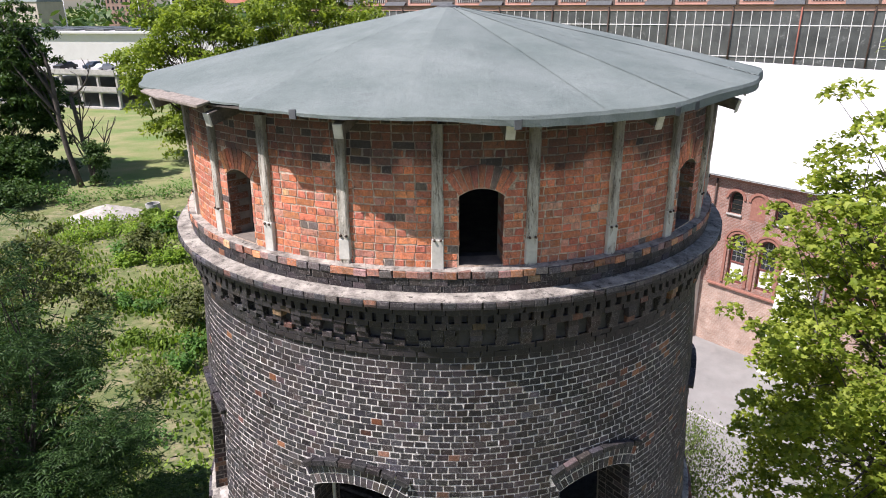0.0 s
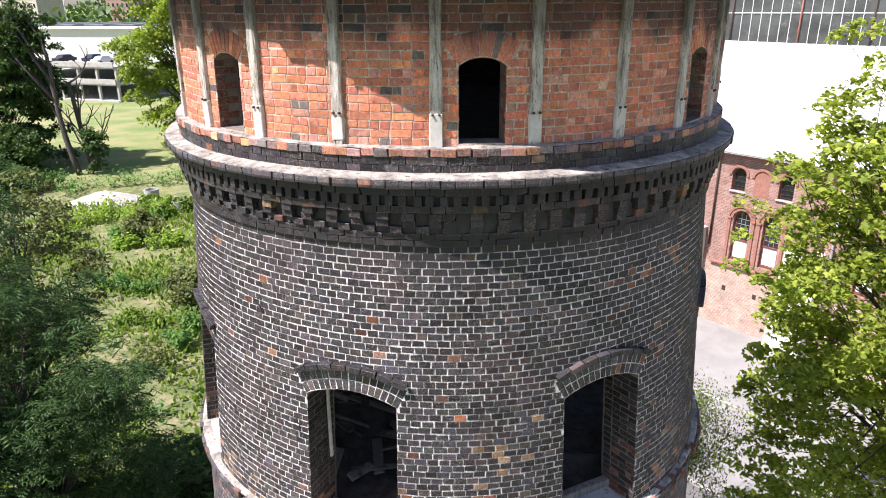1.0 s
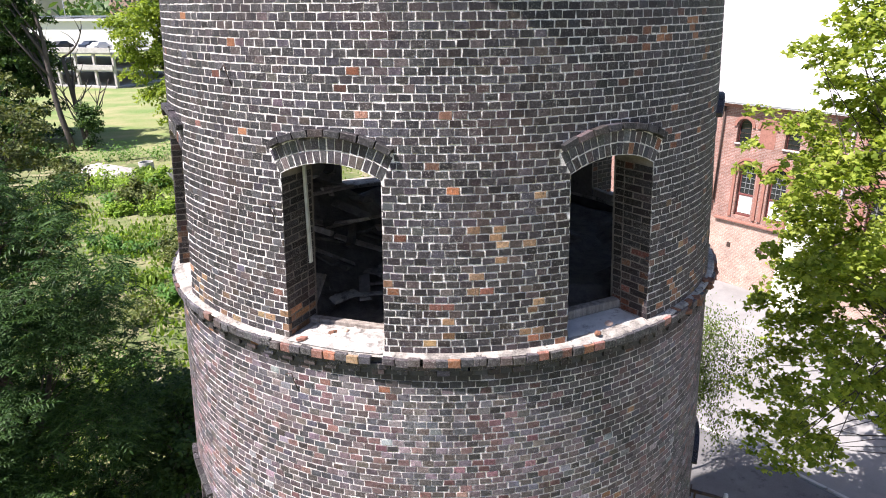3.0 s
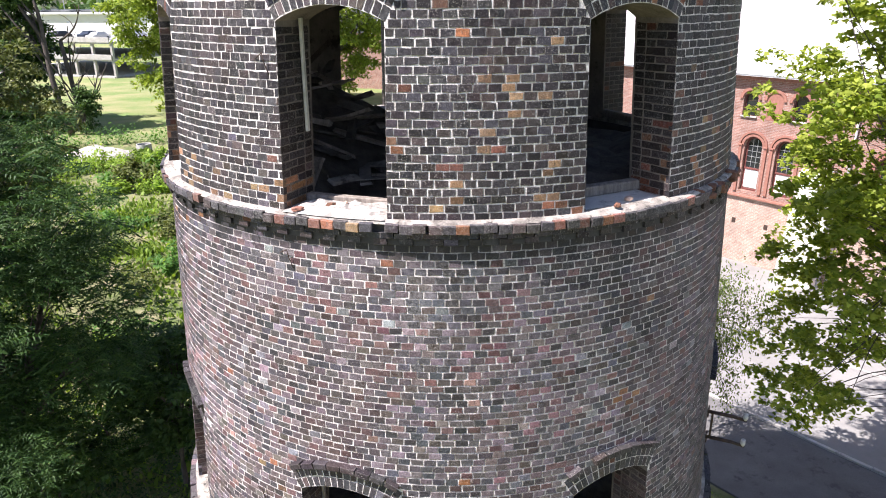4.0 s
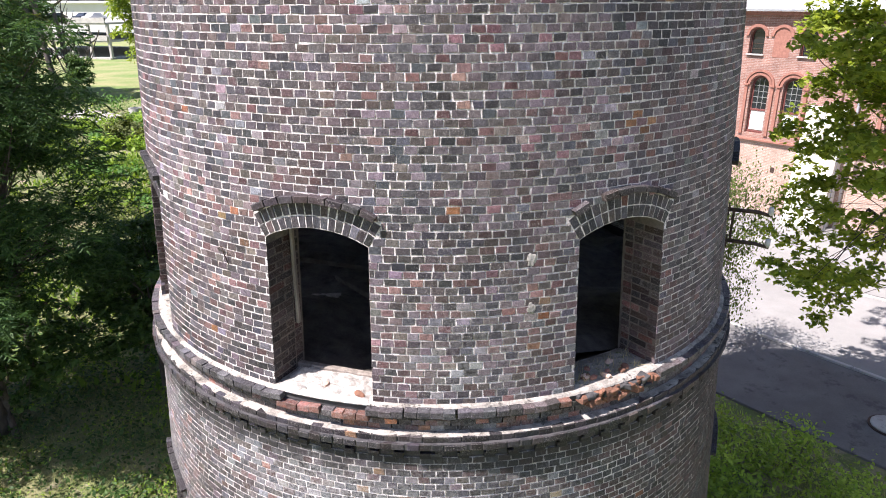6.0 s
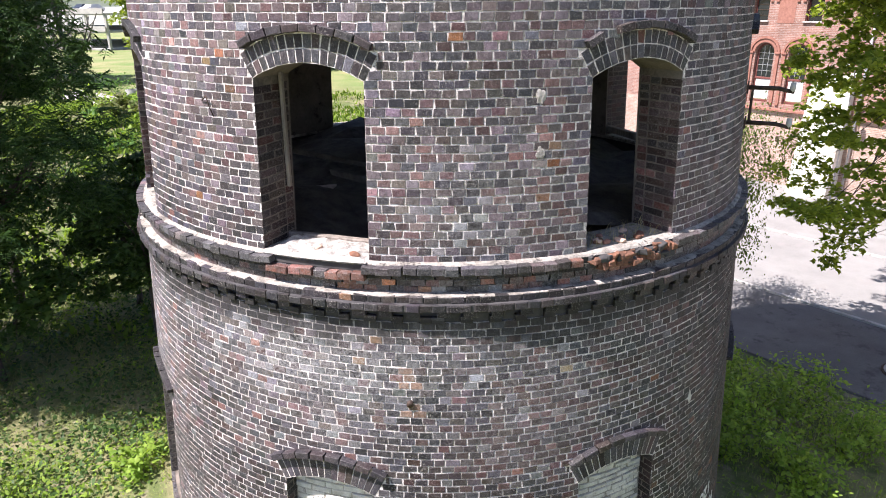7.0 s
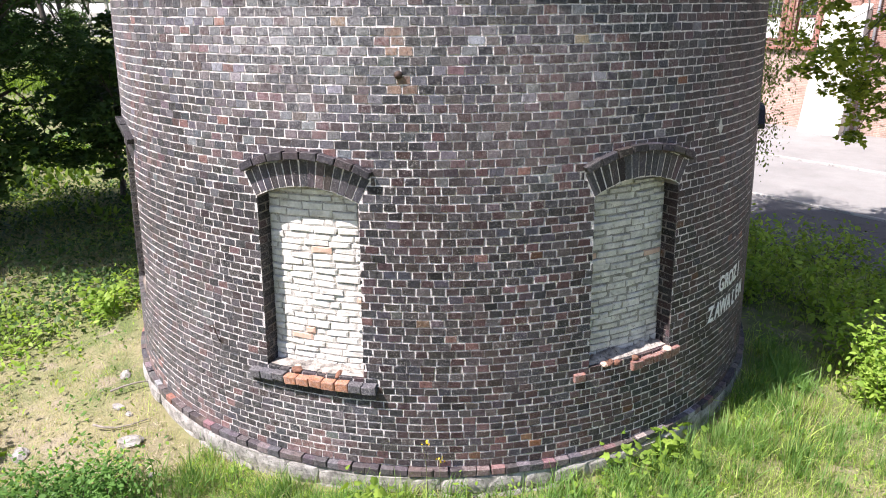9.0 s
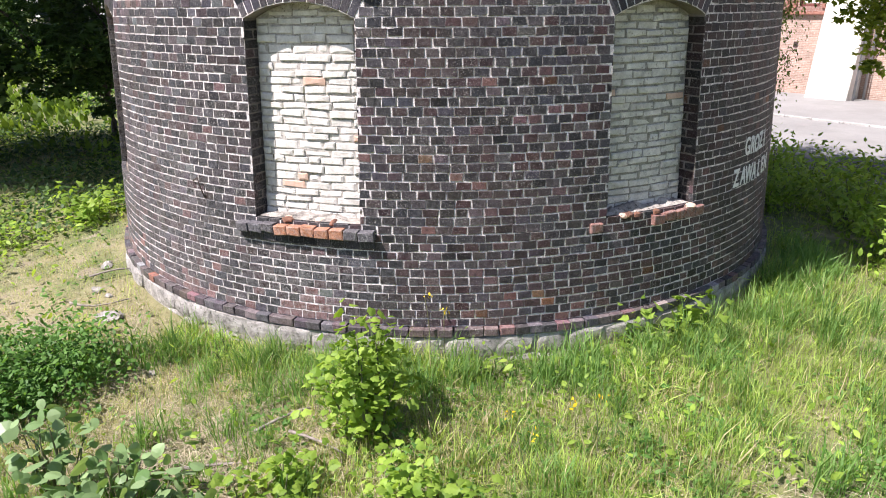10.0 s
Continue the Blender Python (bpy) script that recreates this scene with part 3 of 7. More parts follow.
def clear_of(windows, rf, th0, th1, z, hood):
    """Cuts one course's bricks at the windows and their arches; gives starts and ends."""
    out = []
    for a, b in zip(th0, th1):
        keep_it = True
        for w in windows:
            rc, zc = arch_circle(w)
            r = rf(z)
            half = None
            if w[2] < z < w[3]:
                half = w[1]
            elif w[3] <= z < zc + rc + hood:
                edge = math.sqrt(max((rc + hood) ** 2 - (z - zc) ** 2, 0))
                half = min(edge, (z - zc) * w[1] / (rc - w[4]) + 0.006)
            if half is None:
                continue
            c, h = radians(w[0]), half / r
            d = (0.5 * (a + b) - c + math.pi) % (2 * math.pi) - math.pi
            s = 0.5 * (b - a)
            lo, hi = d - s, d + s
            if hi <= -h or lo >= h:
                continue
            if lo >= -h and hi <= h:
                keep_it = False
                break
            if lo < -h and hi > -h:
                b -= hi + h
            elif lo < h:
                a += h - lo
        if keep_it and (b - a) * rf(z) > 0.025:
            out.append((a, b))
    return out


def wall_bricks(zb, zt, rf, windows, width, hood, stretchers=False):
    """All bricks of a ring-shaped wall: starts, ends, bottoms, tops."""
    T0, T1, Z0, Z1 = [], [], [], []
    k = round((zt - zb) / COURSE)
    h = (zt - zb) / k
    joint = 0.0112
    for i in range(k):
        z0, z1 = zb + i * h + joint / 2, zb + (i + 1) * h - joint / 2
        r = rf(0.5 * (z0 + z1))
        wid = width * (2 if stretchers and i % 2 else 1)
        n = round(2 * math.pi * r / wid)
        g = 2 * math.pi / n
        start = g * (0.5 if i % 2 else 0.0) + 0.004 * rng.normal()
        ang = start + g * np.arange(n) + rng.normal(0, 0.0016, n)
        a0, a1 = ang + joint / 2 / r, np.append(ang[1:], ang[0] + 2 * math.pi) - joint / 2 / r
        rows = clear_of(windows, rf, a0, a1, 0.5 * (z0 + z1), hood)
        for a, b in rows:
            T0.append(a), T1.append(b), Z0.append(z0), Z1.append(z1)
    return (np.array(v) for v in (T0, T1, Z0, Z1))


def wrap(a):
    return (a + math.pi) % (2 * math.pi) - math.pi


def brick_variants(name, tint, bloom, width, height, mat, count=48):
    """Single bricks in their own axes (x along the wall, z up, -y outward) for each group of alike colours, and each brick's group."""
    feel = np.concatenate([np.log(tint[:, :3]), bloom[:, None]], 1)
    chosen = [0]
    far = np.full(len(feel), 1e9)
    while len(chosen) < min(count, len(feel)):
        far = np.minimum(far, ((feel - feel[chosen[-1]]) ** 2).sum(1))
        chosen.append(int(rng.integers(len(feel))) if len(chosen) % 2 else int(np.argmax(far)))
    w, h = width / 2, height / 2
    c = np.array([[[-w, 0, -h], [w, 0, -h], [w, 0, h], [-w, 0, h]]])
    out = [brick_mesh(name, c, [(0, -1, 0)], [0.002 + 0.001 * rng.random()], tint[i:i + 1], bloom[i:i + 1], mat) for i in chosen]
    group = np.argmin(((feel[:, None] - feel[chosen][None]) ** 2).sum(-1), 1)
    return out, group


def lay_wall(parent, name, zb, zt, rf, windows, width, zone, mat, hood, single, stretchers=False, label=""):
    """A wall's bricks: those in the stretch 'single' (degrees, heights) as objects of their own, the rest joined."""
    T0, T1, Z0, Z1 = wall_bricks(zb, zt, rf, windows, width, hood, stretchers)
    tm, zm = wrap((T0 + T1) / 2), (Z0 + Z1) / 2
    wid = (T1 - T0) * rf(zm)
    own = (np.degrees(tm) > single[0]) & (np.degrees(tm) < single[1]) & (zm > single[2]) & (zm < single[3]) & (np.abs(wid - (width - 0.012)) < 0.012)
    rest = ~own
    c, nv = cyl_corners(T0[rest], T1[rest], Z0[rest], Z1[rest], rf)
    tint, bloom = tints(tm[rest], zm[rest], zone)
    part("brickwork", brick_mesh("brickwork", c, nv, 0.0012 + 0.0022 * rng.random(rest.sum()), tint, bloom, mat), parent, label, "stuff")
    lean = -math.atan((rf(zb) - rf(zt)) / (zt - zb))
    tint, bloom = tints(tm[own], zm[own], zone)
    kinds, group = brick_variants("brick", tint, bloom, width - 0.012, Z1[0] - Z0[0], mat)
    for t, z, g in zip(tm[own], zm[own], group):
        x, y, _ = polar(np.float64(t), rf(z), z)
        part("brick", kinds[g], parent, m=pose(x, y, z, math.degrees(lean), rng.normal(0, 0.25), math.degrees(t)))
    return int(own.sum())


def wall_shell(name, zb, zt, rf, windows, thick, mats, recess=0.002):
    """A ring wall with its openings: mortar outside, plaster inside, brick reveals."""
    cuts = set(np.radians(np.arange(-180, 180, 3.0)))
    spans = []
    for w in windows:
        c, h = radians(w[0]), w[1] / rf(0.5 * (w[2] + w[3]))
        spans.append((wrap(c), h, w))
        for f in np.linspace(-1, 1, 9):
            cuts.add(float(wrap(c + f * h)))
    th = np.array(sorted(cuts))
    th = th[np.append(True, np.diff(th) > 1e-5)]
    n = len(th)
    V, F, mi = [], [], []

    def add(pts, m):
        i = len(V)
        V.extend(pts)
        F.append(tuple(range(i, i + len(pts))))
        mi.append(m)

    def pt(t, z, inner):
        r = rf(z) - (thick if inner else recess)
        return (r * math.sin(t), -r * math.cos(t), z)

    for i in range(n):
        t0, t1 = th[i], th[(i + 1) % n] + (2 * math.pi if i == n - 1 else 0)
        mid = 0.5 * (t0 + t1)
        hole = None
        for c, h, w in spans:
            if abs(wrap(mid - c)) < h:
                hole = (c, h, w)
        for inner in (False, True):
            m = 1 if inner else 0
            if hole is None:
                add([pt(t0, zb, inner), pt(t1, zb, inner), pt(t1, zt, inner), pt(t0, zt, inner)], m)
            else:
                c, h, w = hole
                rc, zc = arch_circle(w)
                tops = [zc + math.sqrt(max(rc * rc - (wrap(t - c) / h * w[1]) ** 2, 0)) for t in (t0, t1)]
                if w[2] > zb + 1e-4:
                    add([pt(t0, zb, inner), pt(t1, zb, inner), pt(t1, w[2], inner), pt(t0, w[2], inner)], m)
                add([pt(t0, tops[0], inner), pt(t1, tops[1], inner), pt(t1, zt, inner), pt(t0, zt, inner)], m)
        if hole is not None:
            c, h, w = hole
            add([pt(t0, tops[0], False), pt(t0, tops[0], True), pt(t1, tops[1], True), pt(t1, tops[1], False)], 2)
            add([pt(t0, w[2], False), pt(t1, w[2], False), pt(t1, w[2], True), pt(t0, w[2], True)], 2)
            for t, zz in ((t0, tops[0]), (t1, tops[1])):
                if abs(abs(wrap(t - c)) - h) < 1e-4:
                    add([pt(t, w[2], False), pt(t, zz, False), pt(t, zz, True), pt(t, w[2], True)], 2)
    for z, up in ((zb, False), (zt, True)):
        for i in range(n):
            t0, t1 = th[i], th[(i + 1) % n] + (2 * math.pi if i == n - 1 else 0)
            add([pt(t0, z, False), pt(t1, z, False), pt(t1, z, True), pt(t0, z, True)], 0)
    me = mesh(name, V, F, mats)
    me.polygons.foreach_set("material_index", np.array(mi[:len(me.polygons)], dtype=np.int32))
    return me


def jamb_bricks(windows, rf, thick, zone, which):
    """Bricks that line the sides of the openings."""
    C, N, TH, Z = [], [], [], []
    for w in windows:
        for side in which:
            k = int((w[3] - w[2]) / COURSE)
            for i in range(k):
                z0 = w[2] + i * COURSE + 0.005
                z1 = z0 + COURSE - 0.0105
                r = rf(0.5 * (z0 + z1))
                t = radians(w[0]) + side * w[1] / rf(0.5 * (w[2] + w[3]))
                d, lens = 0.004, ([0.25, 0.125, 0.125] if i % 2 else [0.125, 0.25, 0.125])
                for ln in lens:
                    if d + ln > thick:
                        break
                    a, b = r - d, r - d - ln + 0.0105
                    d += ln
                    pts = [polar(np.float64(t), a, z0), polar(np.float64(t), b, z0), polar(np.float64(t), b, z1), polar(np.float64(t), a, z1)]
                    C.append(pts if side > 0 else [pts[1], pts[0], pts[3], pts[2]])
                    N.append((-side * math.cos(t), -side * math.sin(t), 0))
                    TH.append(t), Z.append(0.5 * (z0 + z1))
    tint, bloom = tints(np.array(TH), np.array(Z), zone)
    return np.array(C), np.array(N), tint, bloom


def arch_pieces(w, rf, r0, r1, span, step, proud, zone):
    """Wedge-shaped pieces of a segmental arch between radii r0 and r1 over +-span radians; yields single meshes."""
    rc, zc = arch_circle(w)
    n = max(3, round(2 * span * rc / step))
    e = np.linspace(-span, span, n + 1)
    gap = 0.0050
    out = []
    zmid = w[3]
    R = rf(zmid)
    tint, bloom = tints(np.full(n, radians(w[0])) + rng.normal(0, 0.08, n), np.full(n, zmid) + rng.normal(0, 0.2, n), zone)
    for i in range(n):
        corners = []
        for rr, ee, sg in ((r0 + gap, e[i], 1), (r0 + gap, e[i + 1], -1), (r1 - gap, e[i + 1], -1), (r1 - gap, e[i], 1)):
            x, z = rr * math.sin(ee) + sg * gap, zc + rr * math.cos(ee)
            t = radians(w[0]) + x / R
            q = rf(z)
            corners.append((q * math.sin(t), -q * math.cos(t), z))
        t = radians(w[0]) + (r0 + r1) / 2 * math.sin((e[i] + e[i + 1]) / 2) / R
        out.append((np.array([corners]), [(math.sin(t), -math.cos(t), 0.05)], [proud], tint[i:i + 1], bloom[i:i + 1]))
    return out


def lathe(name, prof, mat, n=144, wobble=0.0):
    V, F = [], []
    for r, z in prof:
        for i in range(n):
            a = 2 * math.pi * i / n
            rr = r + (wobble * noise.noise(Vector((7 * math.sin(a), 7 * math.cos(a), z * 5))) if wobble else 0)
            V.append((rr * math.sin(a), -rr * math.cos(a), z))
    k = len(prof)
    for j in range(k):
        a, b = j * n, ((j + 1) % k) * n
        for i in range(n):
            F.append((a + i, a + (i + 1) % n, b + (i + 1) % n, b + i))
    return mesh(name, V, np.array(F), mat)


def ring_course(parent, name, z0, z1, r0, r1, pitch, zone, mat, fill=1.0, phase=0.0, every=1, gone=0.0, single=(-72, 76), own=True, drop=0.0, gaps=(), only=None):
    """One course of header bricks round the tower; those in front are objects of their own."""
    n = round(2 * math.pi * r1 / pitch)
    g = 2 * math.pi / n
    idx = np.arange(0, n, every)
    ang = g * (idx + phase) + rng.normal(0, 0.0018, len(idx))
    half = g * 0.5 * fill - 0.003 / r1
    T = wrap(ang)
    ok = rng.random(len(T)) >= gone
    for lo, hi in gaps:
        ok &= (np.degrees(T) < lo) | (np.degrees(T) > hi)
    if only:
        ok &= (np.degrees(T) > only[0]) & (np.degrees(T) < only[1])
    T = T[ok]
    front = (np.degrees(T) > single[0]) & (np.degrees(T) < single[1]) if own else np.zeros(len(T), bool)
    depth = r1 - r0
    zs = rng.normal(0, drop, len(T)) if drop else np.zeros(len(T))

    def corners(t, dz):
        return cyl_corners(t - half, t + half, z0 + dz, z1 + dz, lambda z: r1 + 0 * z)

    tint, bloom = tints(T, np.full(len(T), z0), zone)
    b = ~front
    if b.any():
        c, nv = corners(T[b], zs[b])
        part("ring_brickwork", brick_mesh(name, c, nv, np.zeros(b.sum()), tint[b], bloom[b], mat, back=depth), parent, kind="stuff")
    w = half * r1
    for t, cc, bl, dz in zip(T[front], tint[front], bloom[front], zs[front]):
        c = np.array([[[-w, 0, (z0 - z1) / 2], [w, 0, (z0 - z1) / 2], [w, 0, (z1 - z0) / 2], [-w, 0, (z1 - z0) / 2]]])
        me = brick_mesh(name, c, [(0, -1, 0)], [rng.normal(0, 0.003)], cc[None], np.array([bl]), mat, back=depth, inset=0.004, rough=0.0028)
        x, y, _ = polar(np.float64(t), r1, 0.0)
        part(name, me, parent, m=pose(x, y, (z0 + z1) / 2 + dz, 0, rng.normal(0, 0.6), math.degrees(t)))


# ---------- the tower ----------
tower = thing("water_tower", "round dark clinker water tower with a red brick top storey", "tower")

# foundation of rubble stones
plinth = part("plinth", lathe("plinth", [(4.47, -1.2), (4.49, 0.33), (4.42, 0.36), (3.9, 0.36), (3.9, -1.2)], M["ledge"], wobble=0.03), tower, "rough rubble stone foundation")
for row, (zb, h) in enumerate(((-0.33, 0.26), (-0.08, 0.22), (0.13, 0.21))):
    t = -78.0
    while t < 82:
        wdeg = rng.uniform(3.0, 7.5)
        bm = bmesh.new()
        bmesh.ops.create_icosphere(bm, subdivisions=2, radius=1.0)
        sx, sz = radians(wdeg) * 4.5 / 2 * 0.98, h / 2 * 1.0
        off = Vector(rng.uniform(0, 50, 3))
        for v in bm.verts:
            p = Vector((max(-0.8, min(0.8, v.co.x)) / 0.8, v.co.y, max(-0.75, min(0.75, v.co.z)) / 0.75))
            k = 1 + 0.10 * noise.noise(v.co * 1.3 + off) + 0.16 * noise.noise(v.co * 4.5 + off)
            v.co = Vector((p.x * sx * k, p.y * 0.038 * k, p.z * sz * k))
        me = bm_mesh("foundation_stone", bm, M["stone"])
        tc = radians(t + wdeg / 2)
        x, y, _ = polar(np.float64(tc), 4.475 + rng.normal(0, 0.008), 0.0)
        part("foundation_stone", me, plinth, m=pose(x, y, zb + h / 2, 0, rng.normal(0, 4), math.degrees(tc)))
        t += wdeg
ring_course(plinth, "plinth_brick", 0.35, 0.425, 4.2, 4.50, HEADER * 1.05, "plinth", M["brick"], phase=0.3)

STOREYS = (
    ("lower_storey", 0.43, 5.08, r_d, WIN_D, HEADER, "d", (-8.5, 19.0, 1.3, 3.1), "dark and maroon clinker wall of the lower storey"),
    ("middle_storey", 5.65, 10.30, r_c, WIN_C, HEADER, "c", (-10.0, 19.0, 7.7, 9.5), "purple-brown clinker wall of the middle storey"),
    ("upper_storey", 10.535, 14.13, r_b, WIN_B, HEADER, "b", (-7.5, 18.5, 10.7, 12.5), "charcoal clinker wall of the upper storey"),
)
walls = {}
for name, zb, zt, rf, wins, wid, zone, single, label in STOREYS:
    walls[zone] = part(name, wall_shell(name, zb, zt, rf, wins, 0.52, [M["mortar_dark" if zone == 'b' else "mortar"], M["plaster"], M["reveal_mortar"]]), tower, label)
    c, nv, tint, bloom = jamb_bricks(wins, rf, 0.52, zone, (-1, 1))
    # reveal bricks: soot and the shade of the opening multiplied into the tint
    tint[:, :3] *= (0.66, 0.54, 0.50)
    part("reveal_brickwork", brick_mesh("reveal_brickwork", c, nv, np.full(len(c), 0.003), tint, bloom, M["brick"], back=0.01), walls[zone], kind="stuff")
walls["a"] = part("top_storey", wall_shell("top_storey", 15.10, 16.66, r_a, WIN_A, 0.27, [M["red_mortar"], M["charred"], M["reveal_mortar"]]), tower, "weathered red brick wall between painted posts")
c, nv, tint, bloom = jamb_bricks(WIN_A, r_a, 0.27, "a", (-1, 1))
# top reveals turned from the sun, their shade painted into the tint
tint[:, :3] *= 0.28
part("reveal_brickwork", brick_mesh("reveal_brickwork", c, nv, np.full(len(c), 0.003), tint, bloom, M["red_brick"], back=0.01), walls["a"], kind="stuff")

# window arches with their projecting hoods
for zone, wins, rf in (("b", WIN_B, r_b), ("c", WIN_C, r_c), ("d", WIN_D, r_d)):
    for w in wins:
        near = -70 < w[0] < 80
        rc, zc = arch_circle(w)
        span = math.asin(w[1] / rc)
        arch = part("window_arch", None, walls[zone], "segmental arch of dark clinker with a projecting hood")
        got = arch_pieces(w, rf, rc, rc + 0.125, span, 0.071, 0.002, "voussoir") + arch_pieces(w, rf, rc + 0.125, rc + 0.25, span, 0.071, 0.002, "voussoir")
        if zone == "d":
            got = arch_pieces(w, rf, rc, rc + 0.25, span, 0.071, 0.002, "voussoir")
        hood = arch_pieces(w, rf, rc + 0.252, rc + 0.33, 0.478, 0.132, 0.075, "cornice")
        if near:
            for p in got:
                part("voussoir", brick_mesh("voussoir", *p, M["brick"]), arch)
            for p in hood:
                if rng.random() > (0.05 if zone == "b" else 0.015):
                    part("hood_brick", brick_mesh("hood_brick", *p, M["brick"], back=0.03, inset=0.005), arch)
        else:
            allp = got + hood
            part("arch_brickwork", brick_mesh("arch_brickwork", *(np.concatenate([np.asarray(p[i]) for p in allp]) for i in range(5)), M["brick"]), arch, kind="stuff")
for w in WIN_A:
    rc, zc = arch_circle(w)
    span = math.asin(w[1] / rc) * 0.98
    got = arch_pieces(w, r_a, rc + 0.002, rc + 0.24, span, 0.055, 0.006, "a")
    if abs(w[0]) < 70:
        for p in got:
            part("voussoir", brick_mesh("voussoir", *p, M["red_brick"]), walls["a"])
    else:
        part("arch_brickwork", brick_mesh("arch_brickwork", *(np.concatenate([np.asarray(p[i]) for p in got]) for i in range(5)), M["red_brick"]), walls["a"], kind="stuff")

# ledge under the middle storey, with its dentils
ledge = part("lower_string_course", lathe("lower_string_course", [(4.10, 5.06), (4.155, 5.06), (4.155, 5.222), (4.250, 5.226), (4.250, 5.296), (4.214, 5.305), (4.214, 5.362), (4.10, 5.374), (4.10, 5.50), (4.110, 5.51), (4.120, 5.57), (4.130, 5.577), (4.130, 5.640), (4.11, 5.650), (4.07, 5.662), (3.60, 5.655), (3.60, 5.06)], M["soot"]), tower, "double string course of header bricks over small dentils")
part("ledge_cap", lathe("ledge_cap", [(4.140, 5.640), (4.125, 5.658), (4.07, 5.674), (3.58, 5.660), (3.58, 5.60)], M["ledge_top"], wobble=0.006), ledge, "pale weathered mortar on top of the ledge")
part("ledge_cap", lathe("ledge_cap", [(4.218, 5.362), (4.215, 5.368), (4.09, 5.380), (4.09, 5.34)], M["ledge_top"], wobble=0.006), ledge)
ring_course(ledge, "dentil", 5.083, 5.150, 4.12, 4.200, HEADER, "cornice", M["brick"], every=2, fill=0.9)
ring_course(ledge, "dentil", 5.153, 5.222, 4.12, 4.225, HEADER, "cornice", M["brick"], every=2, fill=1.0, phase=0.25)
ring_course(ledge, "header_brick", 5.228, 5.298, 4.10, 4.262, HEADER * 0.97, "cornice", M["brick"], drop=0.002)
ring_course(ledge, "header_brick", 5.303, 5.368, 4.08, 4.225, HEADER, "cornice", M["brick"], phase=0.4, drop=0.002)
ring_course(ledge, "band_brick", 5.374, 5.436, 4.05, 4.122, HEADER, "band", M["brick"], own=False)
ring_course(ledge, "band_brick", 5.440, 5.503, 4.05, 4.128, HEADER, "band", M["brick"], phase=0.5, own=False)
ring_course(ledge, "under_brick", 5.508, 5.570, 4.05, 4.142, HEADER, "cornice", M["brick"], phase=0.2, own=False)
ring_course(ledge, "header_brick", 5.575, 5.645, 4.05, 4.218, HEADER, "edge_dark", M["brick"], drop=0.004, gone=0.02, gaps=((-23.5, -9.8), (19.8, 35.5)))
ring_course(ledge, "sunken_brick", 5.500, 5.572, 4.05, 4.205, HEADER, "rust_edge", M["brick"], drop=0.006, only=(-23.5, -10.0), phase=0.3)
M["crumbled_brick"] = surface("crumbled_orange_brick", (0.085, 0.045, 0.032), (0.30, 0.14, 0.085), 9, 60, 0.95, 0.9, 0.02, spots=(0.07, 0.055, 0.04))

# ledge under the upper storey
ledge = part("upper_string_course", lathe("upper_string_course", [(3.83, 10.28), (3.875, 10.30), (3.865, 10.41), (3.870, 10.42), (3.875, 10.518), (3.87, 10.528), (3.83, 10.545), (3.36, 10.54), (3.36, 10.28)], M["soot"]), tower, "string course of headers with a pale mortar top")
part("ledge_cap", lathe("ledge_cap", [(3.925, 10.516), (3.905, 10.534), (3.83, 10.552), (3.34, 10.545), (3.34, 10.48)], M["ledge_top"], wobble=0.008), ledge, "pale weathered mortar on top of the ledge")
ring_course(ledge, "dentil", 10.305, 10.372, 3.80, 3.905, HEADER, "cornice", M["brick"], every=2, fill=1.0, phase=0.1, gone=0.06)
ring_course(ledge, "under_brick", 10.376, 10.430, 3.80, 3.915, HEADER, "cornice", M["brick"], phase=0.6, own=False)
ring_course(ledge, "header_brick", 10.434, 10.520, 3.78, 3.955, HEADER, "edge", M["brick"], drop=0.006, gone=0.05, gaps=((46, 49.5), (55, 60), (66, 69)))

# main cornice below the red storey
cornice = part("cornice", lathe("cornice", [(3.56, 14.11), (3.625, 14.12), (3.625, 14.50), (3.70, 14.505), (3.70, 14.68), (3.76, 14.69), (3.78, 14.765), (3.815, 14.775), (3.825, 14.845), (3.66, 14.875), (3.66, 15.09), (3.55, 15.10), (3.10, 15.10), (3.10, 14.11)], M["soot"]), tower, "corbelled cornice of black brick dentils under a pale ledge")
part("ledge_cap", lathe("ledge_cap", [(3.843, 14.851), (3.838, 14.862), (3.60, 14.892), (3.60, 14.86)], M["ledge_top"], wobble=0.01), cornice, "pale weathered mortar on top of the cornice")
part("ledge_cap", lathe("ledge_cap", [(3.675, 15.110), (3.67, 15.117), (3.50, 15.130), (3.50, 15.08)], M["ledge_top"], wobble=0.01), cornice)
ring_course(cornice, "band_brick", 14.135, 14.200, 3.58, 3.648, HEADER, "cornice", M["brick"], own=False)
ring_course(cornice, "band_brick", 14.204, 14.268, 3.58, 3.652, HEADER, "cornice", M["brick"], phase=0.5, own=False)
for i, (z0, r) in enumerate(((14.274, 3.675), (14.350, 3.700), (14.426, 3.725))):
    ring_course(cornice, "dentil", z0, z0 + 0.070, 3.60, r, HEADER, "cornice", M["brick"], every=2, fill=0.95, phase=0.1)
ring_course(cornice, "band_brick", 14.504, 14.574, 3.62, 3.742, HEADER, "cornice", M["brick"], phase=0.3, own=False)
ring_course(cornice, "small_dentil", 14.580, 14.682, 3.66, 3.768, HEADER, "cornice", M["brick"], fill=0.62, phase=0.7)
ring_course(cornice, "band_brick", 14.690, 14.762, 3.68, 3.800, HEADER, "cornice", M["brick"], phase=0.2, own=False)
ring_course(cornice, "header_brick", 14.772, 14.848, 3.66, 3.855, HEADER, "edge_dark", M["brick"], drop=0.002)
ring_course(cornice, "black_brick", 14.884, 14.956, 3.60, 3.672, HEADER, "cornice", M["brick"], own=False)
